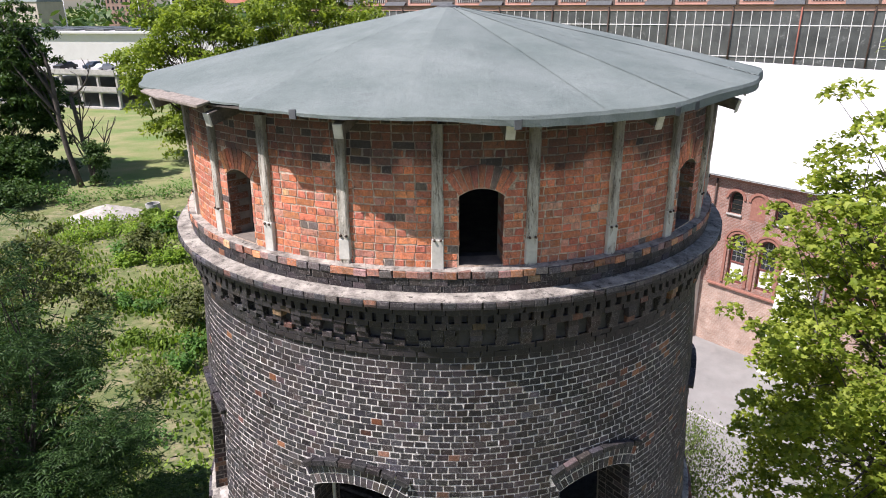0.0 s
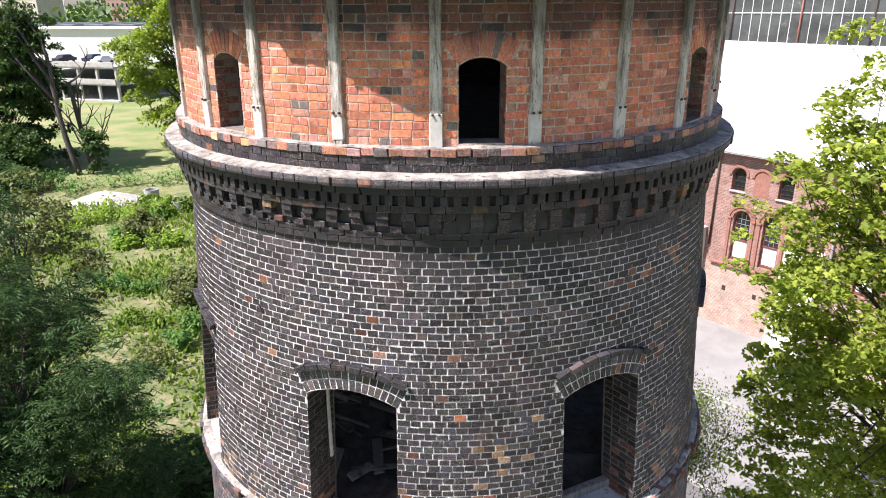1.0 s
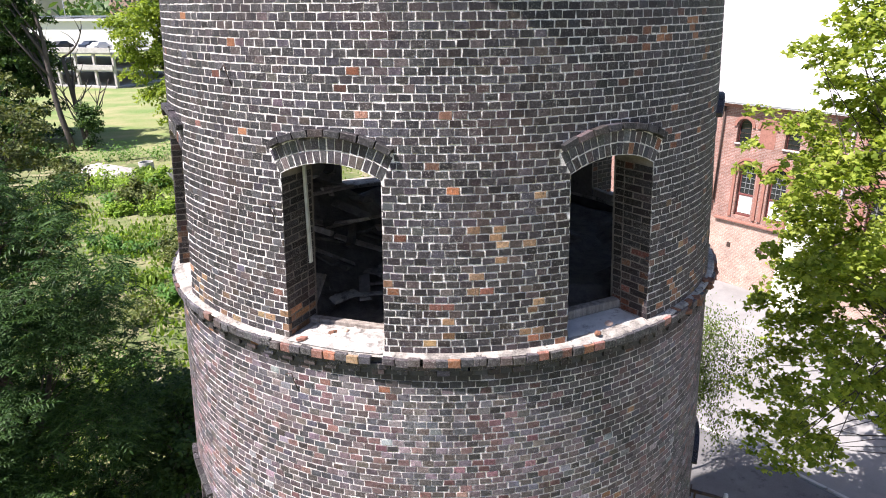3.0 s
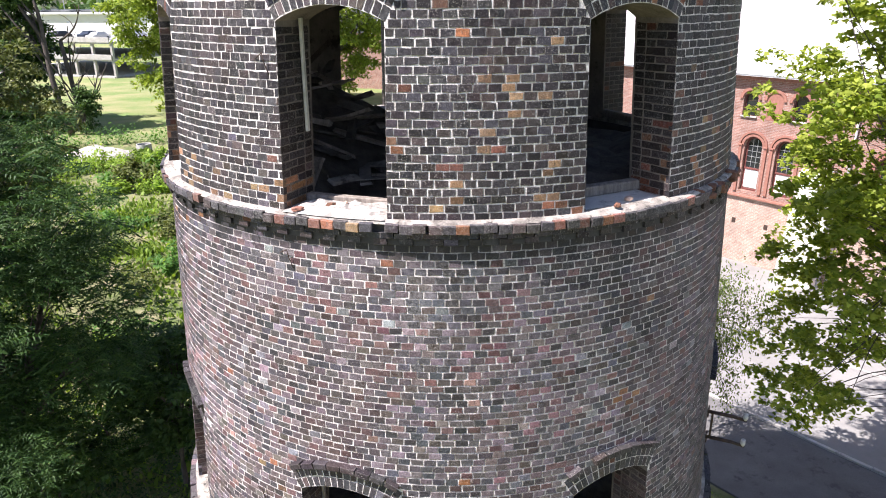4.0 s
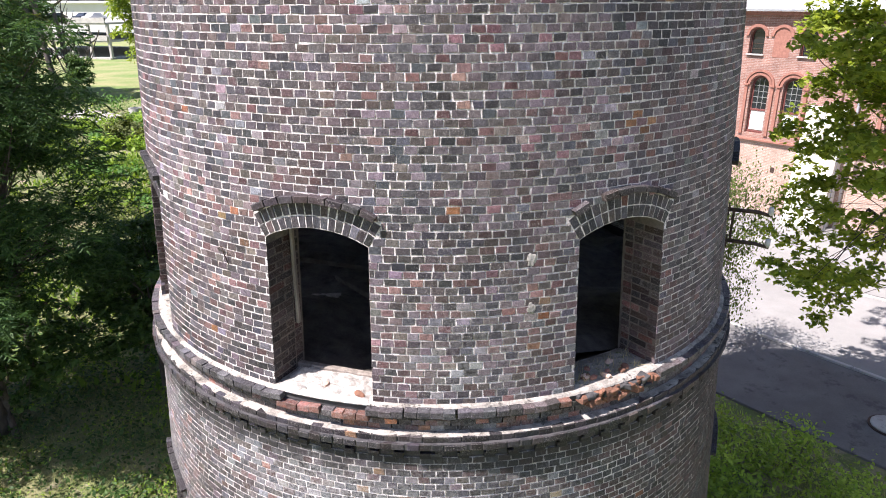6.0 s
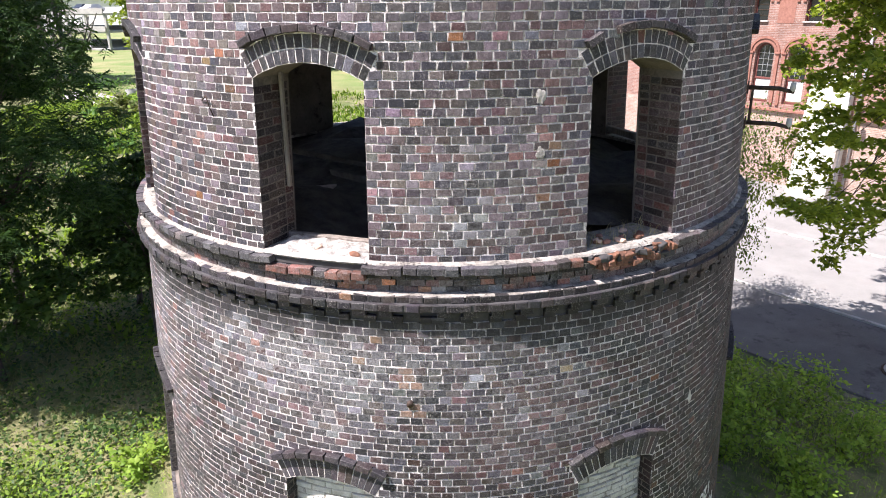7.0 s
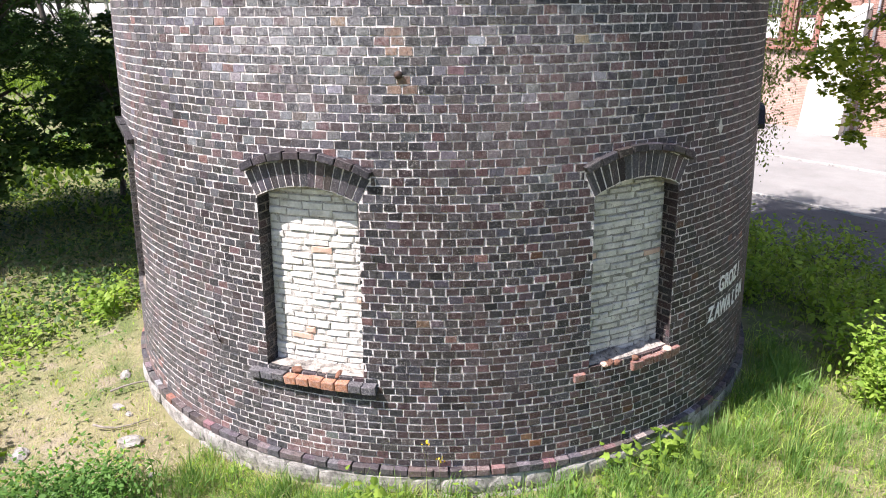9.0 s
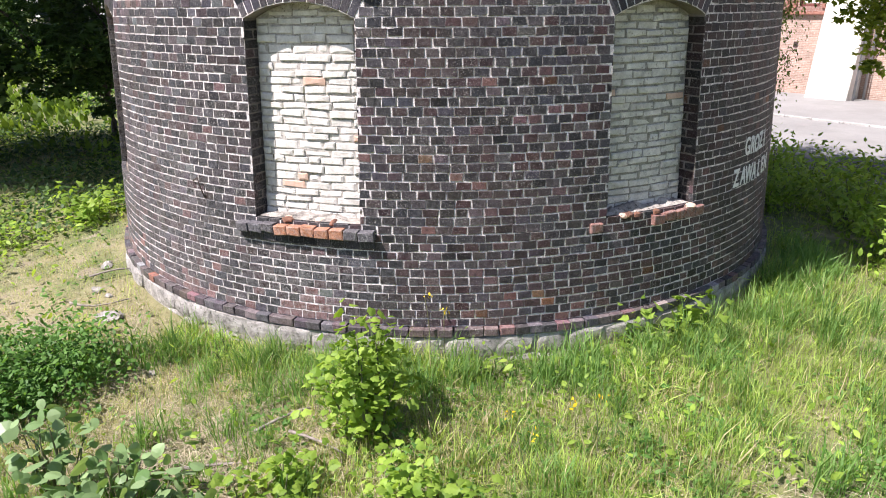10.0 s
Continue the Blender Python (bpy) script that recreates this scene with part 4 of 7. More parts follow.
ring_course(cornice, "black_brick", 14.960, 15.032, 3.60, 3.676, HEADER, "cornice", M["brick"], phase=0.5, own=False)
ring_course(cornice, "header_brick", 15.036, 15.108, 3.48, 3.690, HEADER, "red_edge", M["red_brick"], drop=0.003, phase=0.2)

# posts in the red wall
for k in range(24):
    deg = -1.9 + 15 * k
    t = wrap(radians(deg))
    x, y, _ = polar(np.float64(t), 3.585, 0.0)
    m = pose(x, y, 0, 0, rng.normal(0, 0.03), math.degrees(t))
    bm = bmesh.new()
    zs = np.linspace(15.115, 16.52 + 0.05 * rng.random(), 12)
    rows = []
    for z in zs:
        w = 0.055 + rng.normal(0, 0.004)
        rows.append([bm.verts.new((sx * w, yy + rng.normal(0, 0.003), z)) for sx, yy in ((-1, 0.12), (-1, -0.022), (-0.72, -0.034), (0.72, -0.034), (1, -0.022), (1, 0.12))])
    for a, b in zip(rows, rows[1:]):
        for i in range(5):
            bm.faces.new((a[i], a[i + 1], b[i + 1], b[i]))
    post = part("post", bm_mesh("post", bm, M["painted_post"]), tower, "weathered post with peeling pale paint", m=m)
    part("post_foot", box_mesh("post_foot", (0.122, 0.05, rng.uniform(0.2, 0.42)), M["post_foot"], 0.006, (0, -0.011, 15.27), 0.003), post)
    for bx in (-0.03, 0.032):
        part("bolt", tube_mesh("bolt", [((bx, -0.055, 15.42), 0.012), ((bx, -0.03, 15.42), 0.014)], M["iron"], 6), post)

# roof: overlapping sheets of felt on sixteen rafters
CORNER = [8 + 22.5 * k for k in range(16)]


def eave(deg):
    """Radius, height and turned-down depth of the roof's edge, which is torn back on one side."""
    torn = smooth_step(-66.0, -52.0, deg) * (1 - smooth_step(-31.5, -29.0, deg))
    sag = 0.034 * math.cos(math.radians(deg - 8) * 16)
    wave = 0.6 * noise.noise(Vector((deg * 0.11, 3.0, 0))) + 0.4 * noise.noise(Vector((deg * 0.47, 9.0, 0)))
    turned = smooth_step(-1.0, 12.0, deg) * (1 - smooth_step(120, 150, deg))
    r = 4.03 + sag - 0.17 * torn - 0.04 * smooth_step(-34, -26, deg) * (1 - smooth_step(-16, -6, deg)) + 0.02 * smooth_step(20, 60, deg)
    z = 16.690 + 0.025 * (1 - turned) * smooth_step(-5, -40, deg) + 0.12 * smooth_step(18, 58, deg) + 0.03 * smooth_step(-40, -75, deg)
    return r + 0.012 * wave, z + 0.010 * wave, 0.035 + 0.065 * turned + 0.014 * wave - 0.02 * torn


SHEET = 360.0 / 27
RIDGE = [0.022 * math.sin(2.3 * i + 1.0) + 0.012 * math.cos(5.1 * i) for i in range(27)]
roof = part("roof", None, tower, "low conical roof of grey roofing felt, torn at the edge")


def roof_line(i, f):
    """A point on the roof's i-th ridge, f from the peak to the eave."""
    deg = -5.8 + SHEET * i
    re, ze, dr = eave((deg + 180) % 360 - 180)
    x, y, _ = polar(np.float64(radians(deg)), 0.03 + (re - 0.03) * f, 0.0)
    return Vector((x, y, 17.57 + (ze - 17.57) * f + (0.035 + RIDGE[i % 27]) * math.sin(math.pi * f)))


for i in range(27):
    n, m = 9, 6
    V, F = [], []
    for j in range(n + 1):
        g = 1.04 * j / n
        deg = -5.8 + SHEET * (i + g)
        re, ze, dr = eave((deg + 180) % 360 - 180)
        lap = (0.006 if i in (0, 2, 3, 5, 24) else 0.002) * (1 - j / n)
        for k in range(m):
            p = roof_line(i, k / m).lerp(roof_line(i + 1, k / m), g)
            V.append((p.x, p.y, p.z + lap + 0.008 * noise.noise(p * 1.3)))
        for r, z in ((re, ze + lap), (re + 0.016, ze - dr * 0.35 + lap), (re + 0.010 + 0.01 * rng.random(), ze - dr - 0.010 * rng.random()), (re - 0.010, ze - dr + 0.004), (re - 0.030, ze - 0.030)):
            V.append(tuple(polar(np.float64(radians(deg)), r, z)))
    q = m + 5
    for j in range(n):
        for k in range(q - 1):
            F.append((q * j + k, q * j + q + k, q * j + q + k + 1, q * j + k + 1))
    part("felt_sheet", mesh("felt_sheet", V, np.array(F), M["felt"]), roof)
for i in range(16):
    a0, a1 = radians(CORNER[i]), radians(CORNER[(i + 1) % 16] + (360 if i == 15 else 0))
    x, y, _ = polar(np.float64(a0), 3.70, 0.0)
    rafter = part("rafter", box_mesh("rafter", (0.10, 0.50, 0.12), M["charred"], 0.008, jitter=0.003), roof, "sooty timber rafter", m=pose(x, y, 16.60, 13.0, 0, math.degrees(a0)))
    part("rafter_end", box_mesh("rafter_end", (0.085, 0.02, 0.14), M["post_foot"], 0.004, (0, -0.262, -0.01), 0.003), rafter, "pale weathered rafter end")
    am = wrap(0.5 * (a0 + a1))
    if -68 < math.degrees(am) < -28:
        for k, half in enumerate((-0.25, 0.25)):
            deg = math.degrees(am) + 22.5 * half
            x, y, _ = polar(np.float64(radians(deg)), 3.965, 0.0)
            part("fascia_board", box_mesh("fascia_board", (0.79, 0.15, 0.028), M["old_wood"], 0.004, jitter=0.004), roof, "bare grey board where the felt is torn", m=pose(x, y, 16.690 + 0.006 * k, 13, 1.0, deg))
for deg in (8.4, 31.5, -20.5, 36.0):
    re, ze, dr = eave(deg)
    x, y, _ = polar(np.float64(radians(deg)), re + 0.022, 0.0)
    part("felt_flap", box_mesh("felt_flap", (0.07, 0.010, 0.085), M["felt_edge"], 0.003, jitter=0.005), roof, m=pose(x, y, ze - dr * 0.8, -4, rng.normal(0, 4), deg))
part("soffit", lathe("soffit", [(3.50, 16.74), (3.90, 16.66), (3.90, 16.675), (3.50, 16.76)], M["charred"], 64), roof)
part("roof_cap", lathe("roof_cap", [(0.02, 17.60), (0.16, 17.56), (0.17, 17.53), (0.02, 17.53)], M["felt_edge"], 16), roof)

# floors inside
for z, r, label in ((5.44, 3.62, "sooty floor of the middle storey"), (10.30, 3.38, "sooty floor of the upper storey"), (14.98, 3.15, "dusty floor of the top storey"), (0.3, 3.95, "earth floor")):
    part("storey_floor", lathe("storey_floor", [(r, z), (r, z - 0.16), (0.02, z - 0.16), (0.02, z)], M["charred"], 48), tower, label)

# ---------- bricked-up lower windows and their sills ----------


def infill(w, near, mat, label):
    rc, zc = arch_circle(w)
    rf = lambda z: r_d(z) - 0.17
    tc, R = radians(w[0]), r_d(2.3)
    half = w[1] / R
    V, F, n = [], [], 12
    for k in range(n + 1):
        t = tc + half * (2 * k / n - 1)
        top = zc + math.sqrt(rc * rc - (w[1] * (2 * k / n - 1)) ** 2)
        for dr in (0.006, 0.12):
            V += [polar(np.float64(t), rf(w[2]) - dr, w[2]), polar(np.float64(t), rf(top) - dr, top)]
    for k in range(n):
        a, b = 4 * k, 4 * k + 4
        F += [(a, b, b + 1, a + 1), (a + 2, a + 3, b + 3, b + 2), (a + 1, b + 1, b + 3, a + 3)]
    body = part("window_infill", mesh("window_infill", V, F, M["white_mortar" if mat == M["white_brick"] else "grey_mortar"]), tower, label)
    C, N, P = [], [], []
    z, row = w[2] + 0.01, 0
    while z < w[3] + w[4] - 0.03:
        h = 0.068 + rng.normal(0, 0.006)
        x = -w[1] - (0.13 if row % 2 else 0) + rng.normal(0, 0.02)
        while x < w[1]:
            ln = 0.25 + rng.normal(0, 0.012) if rng.random() > 0.15 else 0.12
            a, b = max(x, -w[1] + 0.012), min(x + ln - 0.016, w[1] - 0.012)
            top = zc + math.sqrt(max(rc * rc - max(abs(a), abs(b)) ** 2, 0)) - 0.01
            z1 = min(z + h - 0.013, top)
            if b - a > 0.04 and z1 - z > 0.02:
                c, nv = cyl_corners([tc + a / R], [tc + b / R], [z + rng.normal(0, 0.003)], [z1 + rng.normal(0, 0.003)], rf)
                C.append(c[0]), N.append(nv[0]), P.append(rng.uniform(-0.003, 0.016))
            x += ln
        z += h + 0.002
        row += 1
    if near:
        for c, nv, p in zip(C, N, P):
            V, F = bricks_geometry([c], [nv], [p], 0.02, 0.010, 0.0045)
            part("infill_brick", mesh("infill_brick", V, F, M["red_brick_old"] if rng.random() < 0.012 else mat), body)
    else:
        V, F = bricks_geometry(C, N, P, 0.02, 0.004, 0.0065)
        part("infill_brickwork", mesh("infill_brickwork", V, F, mat), body, kind="stuff")


M["red_brick_old"] = surface("salmon_brick", (0.45, 0.28, 0.20), (0.62, 0.45, 0.36), 10, 60, 0.9)
infill(WIN_D[0], True, M["white_brick"], "window bricked up with whitewashed bricks")
infill(WIN_D[1], True, M["grey_brick"], "window bricked up with greyish pale bricks")
for w in WIN_D[2:]:
    infill(w, False, M["grey_brick"], "window bricked up with greyish pale bricks")


def lump(name, size, mat, seed, sub=2, rough=0.35):
    """An irregular broken piece."""
    bm = bmesh.new()
    bmesh.ops.create_icosphere(bm, subdivisions=sub, radius=1.0)
    off = Vector((seed * 3.7, seed * 1.3, seed * 7.1))
    for v in bm.verts:
        k = 1 + rough * noise.noise(v.co * 1.5 + off) + 0.12 * noise.noise(v.co * 4 + off)
        v.co = Vector((v.co.x * size[0] * k, v.co.y * size[1] * k, max(v.co.z, -0.6) * size[2] * k))
    return bm_mesh(name, bm, mat)


for w, broken in ((WIN_D[0], False), (WIN_D[1], True)):
    sill = part("window_sill", None, tower, "sill of dark and orange header bricks" if not broken else "broken brick sill with loose rubble")
    T = np.arange(w[0] - 8.3, w[0] + 8.6, 1.78)
    for k, deg in enumerate(T):
        if broken and k in (1, 2, 3, 4):
            continue
        colour = [CHARCOAL, SLATE, RUST, ORANGE][3 if (2 < k < 8 and not broken) else (2 if broken else k % 2)]
        t, r1 = np.radians(deg), r_d(1.3) + (0.085 if not broken else 0.05)
        hw = radians(1.78) * r1 / 2 - 0.005
        c = np.array([[[-hw, 0, -0.043], [hw, 0, -0.043], [hw, 0, 0.043], [-hw, 0, 0.043]]])
        me = brick_mesh("sill_brick", c, [(0, -1, 0)], [rng.normal(0, 0.004)], np.array([[*colour, 1]]) * (0.85, 0.85, 0.85, 1), np.array([0.35]), M["brick"], back=0.26, inset=0.006, rough=0.004)
        x, y, _ = polar(np.float64(t), r1, 0.0)
        part("sill_brick", me, sill, m=pose(x, y, 1.29 + rng.normal(0, 0.006), 0, rng.normal(0, 1.5), deg))
    if not broken:
        T0 = np.radians(T - 0.85)
        c, nv = cyl_corners(T0, T0 + radians(1.7), np.full(len(T), 1.165), np.full(len(T), 1.24), lambda z: r_d(z) + 0.03)
        tint, bloom = tints(T0, np.full(len(T), 1.2), "cornice")
        part("sill_underside", brick_mesh("sill_underside", c, nv, np.zeros(len(T)), tint, bloom, M["brick"]), sill, kind="stuff")
    for k in range(9 if broken else 4):
        deg = w[0] + rng.uniform(-6, 7) * (1 if broken else 0.6)
        x, y, _ = polar(np.float64(radians(deg)), r_d(1.3) - rng.uniform(-0.04, 0.12), 0.0)
        part("broken_brick", lump("broken_brick", (rng.uniform(0.03, 0.08), rng.uniform(0.03, 0.06), 0.03), M["crumbled_brick"] if k % 3 else M["red_brick_old"], k + 3), sill, m=pose(x, y, 1.355 if broken else 1.365, 0, 0, rng.uniform(0, 360)))

# pale rubble on the sills of the open windows


def sill_heap(w, rf, mat, height, seed, label, name="rubble_heap", front=0.03):
    n, m = 26, 14
    V, F = [], []
    R = rf(w[2])
    half = w[1] / R * 0.98
    for i in range(n + 1):
        for j in range(m + 1):
            t = radians(w[0]) + half * (2 * i / n - 1)
            r = R - front - (0.49 - front) * j / m
            p = Vector(polar(np.float64(t), r, 0.0)) * 9 + Vector((seed, 0, 0))
            e = min(i, n - i, j, m - j) / 3.0
            V.append(polar(np.float64(t), r, w[2] + 0.012 + height * min(e, 1) * (0.55 + 0.6 * noise.noise(p) + 0.35 * noise.noise(p * 3))))
    for i in range(n):
        for j in range(m):
            a = i * (m + 1) + j
            F.append((a, a + m + 1, a + m + 2, a + 1))
    thing(name, label, "rubble", kind="stuff", me=mesh(name, V, np.array(F), mat))


sill_heap(WIN_D[0], r_d, M["ledge_top"], 0.05, 5, "pale crumbled mortar heaped on a window sill")
sill_heap(WIN_D[1], r_d, M["ledge_top"], 0.08, 15, "pale crumbled mortar on a broken sill")
sill_heap(WIN_B[3], r_b, M["rubble"], 0.06, 3, "pale crumbled mortar heaped on a window sill", front=-0.06)
sill_heap(WIN_C[3], r_c, M["rubble"], 0.07, 9, "pale crumbled mortar heaped on a window sill", front=-0.07)
sill_heap(WIN_B[4], r_b, surface("smooth_sill_screed", (0.42, 0.41, 0.39), (0.62, 0.61, 0.58), 2, 40, 0.9, 0.4, spots=(0.30, 0.29, 0.28)), 0.018, 21, "cracked pale screed on a window sill", "sill_screed")
sill_heap(WIN_C[4], r_c, surface("mossy_sill", (0.16, 0.15, 0.12), (0.36, 0.33, 0.28), 5, 40, 0.95, 0.7, spots=(0.10, 0.13, 0.04)), 0.04, 33, "mossy dust on a broken window sill", "mossy_sill_dust")
sill_heap(WIN_B[2], r_b, M["rubble"], 0.04, 41, "pale crumbled mortar heaped on a window sill")
for w, rf, n, seed in ((WIN_C[4], r_c, 9, 50), (WIN_B[4], r_b, 2, 60), (WIN_C[3], r_c, 2, 70), (WIN_B[3], r_b, 3, 80)):
    for k in range(n):
        deg = w[0] + rng.uniform(-7, 7)
        x, y, _ = polar(np.float64(radians(deg)), rf(w[2]) - rng.uniform(-0.05, 0.3), 0.0)
        thing("brick_fragment", "loose broken brick piece on a window sill", "brick fragment", pose(x, y, w[2] + 0.045, 0, 0, rng.uniform(0, 360)), group="loose brick pieces", me=lump("brick_fragment", (rng.uniform(0.03, 0.075), rng.uniform(0.025, 0.05), 0.03), [M["red_brick_old"], M["crumbled_brick"], M["hall_trim"]][k % 3], seed + k))

# the crumbled stretch of the lower ledge
for k in range(46):
    deg = 20.3 + 15.0 * (k + rng.random()) / 46
    low = k % 2
    x, y, _ = polar(np.float64(radians(deg)), 4.135 + rng.uniform(-0.03, 0.03) - 0.02 * low, 0.0)
    part("crumbled_brick", box_mesh("crumbled_brick", (rng.uniform(0.07, 0.13), rng.uniform(0.08, 0.14), rng.uniform(0.05, 0.068)), M["crumbled_brick"] if rng.random() < 0.75 else M["soot"], 0.008, jitter=0.011), tower, "broken orange brick left in the ledge", m=pose(x, y, 5.60 - 0.065 * low + rng.normal(0, 0.012), rng.normal(0, 8), rng.normal(0, 8), deg + rng.normal(0, 15)))
for k in range(26):
    deg = rng.uniform(44, 74)
    x, y, _ = polar(np.float64(radians(deg)), 3.88 + rng.uniform(-0.03, 0.05), 0.0)
    part("crumbled_brick", box_mesh("crumbled_brick", (rng.uniform(0.07, 0.13), rng.uniform(0.08, 0.14), rng.uniform(0.05, 0.068)), M["crumbled_brick"], 0.008, jitter=0.011), tower, "broken orange brick left in the ledge", m=pose(x, y, 10.50 + rng.uniform(-0.10, 0.03), rng.normal(0, 8), rng.normal(0, 8), deg + rng.normal(0, 15)))

# remains of window frames
for w, rf, z0, z1, side in ((WIN_B[3], r_b, 11.25, 12.33, -1), (WIN_C[3], r_c, 6.2, 7.32, -1)):
    t = radians(w[0]) + side * (w[1] - 0.035) / rf(w[2])
    x, y, _ = polar(np.float64(t), rf(w[2]) - 0.44, 0.0)
    part("frame_remnant", box_mesh("frame_remnant", (0.035, 0.05, z1 - z0), M["post_foot"] if z0 > 11 else M["old_wood"], 0.006, jitter=0.004), tower, "upright left over from a painted window frame", m=pose(x, y, (z0 + z1) / 2, 0, 0.6, math.degrees(t)))
for w, rf, z in ((WIN_B[4], r_b, 10.60), (WIN_B[3], r_b, 10.56), (WIN_C[3], r_c, 5.66), (WIN_B[6], r_b, 10.62), (WIN_C[6], r_c, 5.75)):
    x, y, _ = polar(np.float64(radians(w[0])), rf(z) - 0.47, 0.0)
    part("sill_beam", box_mesh("sill_beam", (1.05, 0.10, 0.11), M["old_wood"], 0.01, jitter=0.006), tower, "weathered timber sill beam", m=pose(x, y, z, 0, rng.normal(0, 1.5), w[0]))

# charred debris on the upper floors
for z, rr, seed in ((10.30, 3.3, 1), (5.44, 3.5, 2)):
    n, m = 40, 12
    V, F = [], []
    for i in range(n):
        for j in range(m + 1):
            a, r = 2 * math.pi * i / n, rr * j / m
            p = Vector((r * math.sin(a), -r * math.cos(a), seed * 5.0))
            mound = 1.15 * math.exp(-((p.x + 2.0) ** 2 + (p.y + 0.3) ** 2) / 1.5) if seed == 1 else 0.0
            V.append((p.x, p.y, z + 0.03 + mound + max(0.0, 0.12 + 0.30 * noise.noise(p * 0.9) + 0.14 * noise.noise(p * 3.1))))
    for i in range(n):
        for j in range(m):
            a, b = i * (m + 1) + j, ((i + 1) % n) * (m + 1) + j
            F.append((a, b, b + 1, a + 1))
    thing("debris_heap", "heap of charred debris on a tower floor", "debris", kind="stuff", me=mesh("debris_heap", V, np.array(F), M["charred"]))
    for k in range(16 if seed == 1 else 8):
        a, r = rng.uniform(0, 6.28), rng.uniform(0.4, 2.4)
        ln = rng.uniform(1.0, 2.6)
        thing("charred_beam", "charred broken timber beam lying in debris", "beam", pose(r * math.sin(a), -r * math.cos(a), z + rng.uniform(0.15, 0.45), rng.uniform(-12, 12), rng.uniform(-22, 22), rng.uniform(0, 180)), group="charred beams", me=box_mesh("charred_beam", (ln, rng.uniform(0.08, 0.16), rng.uniform(0.06, 0.14)), M["charred"] if k % 5 or seed == 2 else M["old_wood"], 0.01, jitter=0.012))
for k in range(16):
    a, r = radians(rng.uniform(-42, 12)), rng.uniform(1.3, 2.85)
    thing("broken_board", "splintered board fallen onto the burnt floor", "board", pose(r * math.sin(a), -r * math.cos(a), 10.47 + 0.16 * rng.random(), rng.uniform(-20, 20), rng.uniform(-16, 16), rng.uniform(0, 180)), group="splintered boards", me=box_mesh("broken_board", (rng.uniform(0.3, 0.8), rng.uniform(0.07, 0.14), 0.028), M["old_wood"] if k % 3 else M["plaster"], 0.004, jitter=0.012))
for k in range(30):
    x, y = -1.75 + rng.normal(0, 0.55), -1.0 + rng.normal(0, 0.65)
    if math.hypot(x, y) < 2.9:
        top = 10.50 + 1.15 * math.exp(-((x + 2.0) ** 2 + (y + 0.3) ** 2) / 1.5) + 0.10 * rng.random()
        thing("broken_board", "splintered board fallen onto the burnt floor", "board", pose(x, y, top, rng.uniform(-40, 10), rng.uniform(-25, 25), rng.uniform(0, 180)), group="splintered boards", me=box_mesh("broken_board", (rng.uniform(0.35, 1.1), rng.uniform(0.06, 0.13), 0.035), M["old_wood"] if k % 2 else M["charred"], 0.004, jitter=0.014))
thing("plaster_scrap", "pale scrap of fallen plaster on the debris", "plaster", pose(-2.25, -0.75, 11.52, -14, -8, 25), me=lump("plaster_scrap", (0.42, 0.2, 0.06), M["rubble"], 4.2, 3, 0.7))
thing("pale_board", "pale broken board leaning inside a window opening", "board", pose(-1.55, -2.55, 10.60, 48, 8, -10), me=box_mesh("pale_board", (0.13, 0.6, 0.03), M["old_wood"], 0.004, jitter=0.008))
for x, y, z, s in ((-1.9, 0.6, 10.55, 0.5), (-1.75, -1.65, 5.66, 0.34)):
    thing("plaster_scrap", "pale scrap of fallen plaster on the debris", "plaster", pose(x, y, z, 6, -8, 25), me=lump("plaster_scrap", (s, s * 0.45, 0.05), M["rubble"], x, 3, 0.6))

# ironwork on the wall
for z in (6.93, 6.51):
    t = radians(67)
    x, y, _ = polar(np.float64(t), r_c(z), 0.0)
    br = part("iron_bracket", tube_mesh("iron_bracket", [((0, 0.1, 0), 0.028), ((0, -0.35, 0.0), 0.026), ((0.02, -0.52, -0.04), 0.022)], M["iron"], 8), tower, "rusty iron bracket standing out from the wall", m=pose(x, y, z, 0, 0, math.degrees(t)))
    part("bracket_plate", box_mesh("bracket_plate", (0.12, 0.02, 0.14), M["iron"], 0.004, (0, -0.012, 0)), br)
    part("insulator", tube_mesh("insulator", [((0.02, -0.50, -0.05), 0.02), ((0.02, -0.50, 0.0), 0.035), ((0.02, -0.50, 0.07), 0.03)], M["post_foot"], 8), br, "white porcelain insulator")
x, y, _ = polar(np.float64(radians(67)), r_c(6.7) + 0.06, 0.0)
part("bracket_bar", box_mesh("bracket_bar", (0.05, 0.03, 0.44), M["iron"], 0.004), tower, "flat rusty bar between the two brackets", m=pose(x, y, 6.72, 0, 0, 67))
for deg, z, rf in ((-33.2, 7.08, r_c), (-35.3, 13.3, r_b), (-32.0, 1.64, r_d), (-27.5, 12.0, r_b), (-24.8, 10.12, r_c)):
    x, y, _ = polar(np.float64(radians(deg)), rf(z), 0.0)
    part("wire_hook", tube_mesh("wire_hook", [((-0.10, -0.01, -0.03), 0.006), ((0.02, -0.05, 0.03), 0.006), ((0.03, -0.04, -0.05), 0.006), ((0.06, -0.02, -0.17), 0.006)], M["iron"], 5), tower, "bent rusty wire hook", m=pose(x, y, z, 0, 0, deg))
for deg, z, rf, sx, sz, mat in ((42.8, 3.56, r_d, 0.11, 0.2, "post_foot"), (12.95, 7.14, r_c, 0.12, 0.19, "ledge"), (13.1, 6.65, r_c, 0.10, 0.15, "ledge")):
    x, y, _ = polar(np.float64(radians(deg)), rf(z), 0.0)
    part("mortar_patch", lump("mortar_patch", (sx * 0.42, 0.008, sz * 0.42), M[mat], deg, 3, 0.5), tower, "pale smear of mortar on the bricks", m=pose(x, y, z, -3, 2, deg))

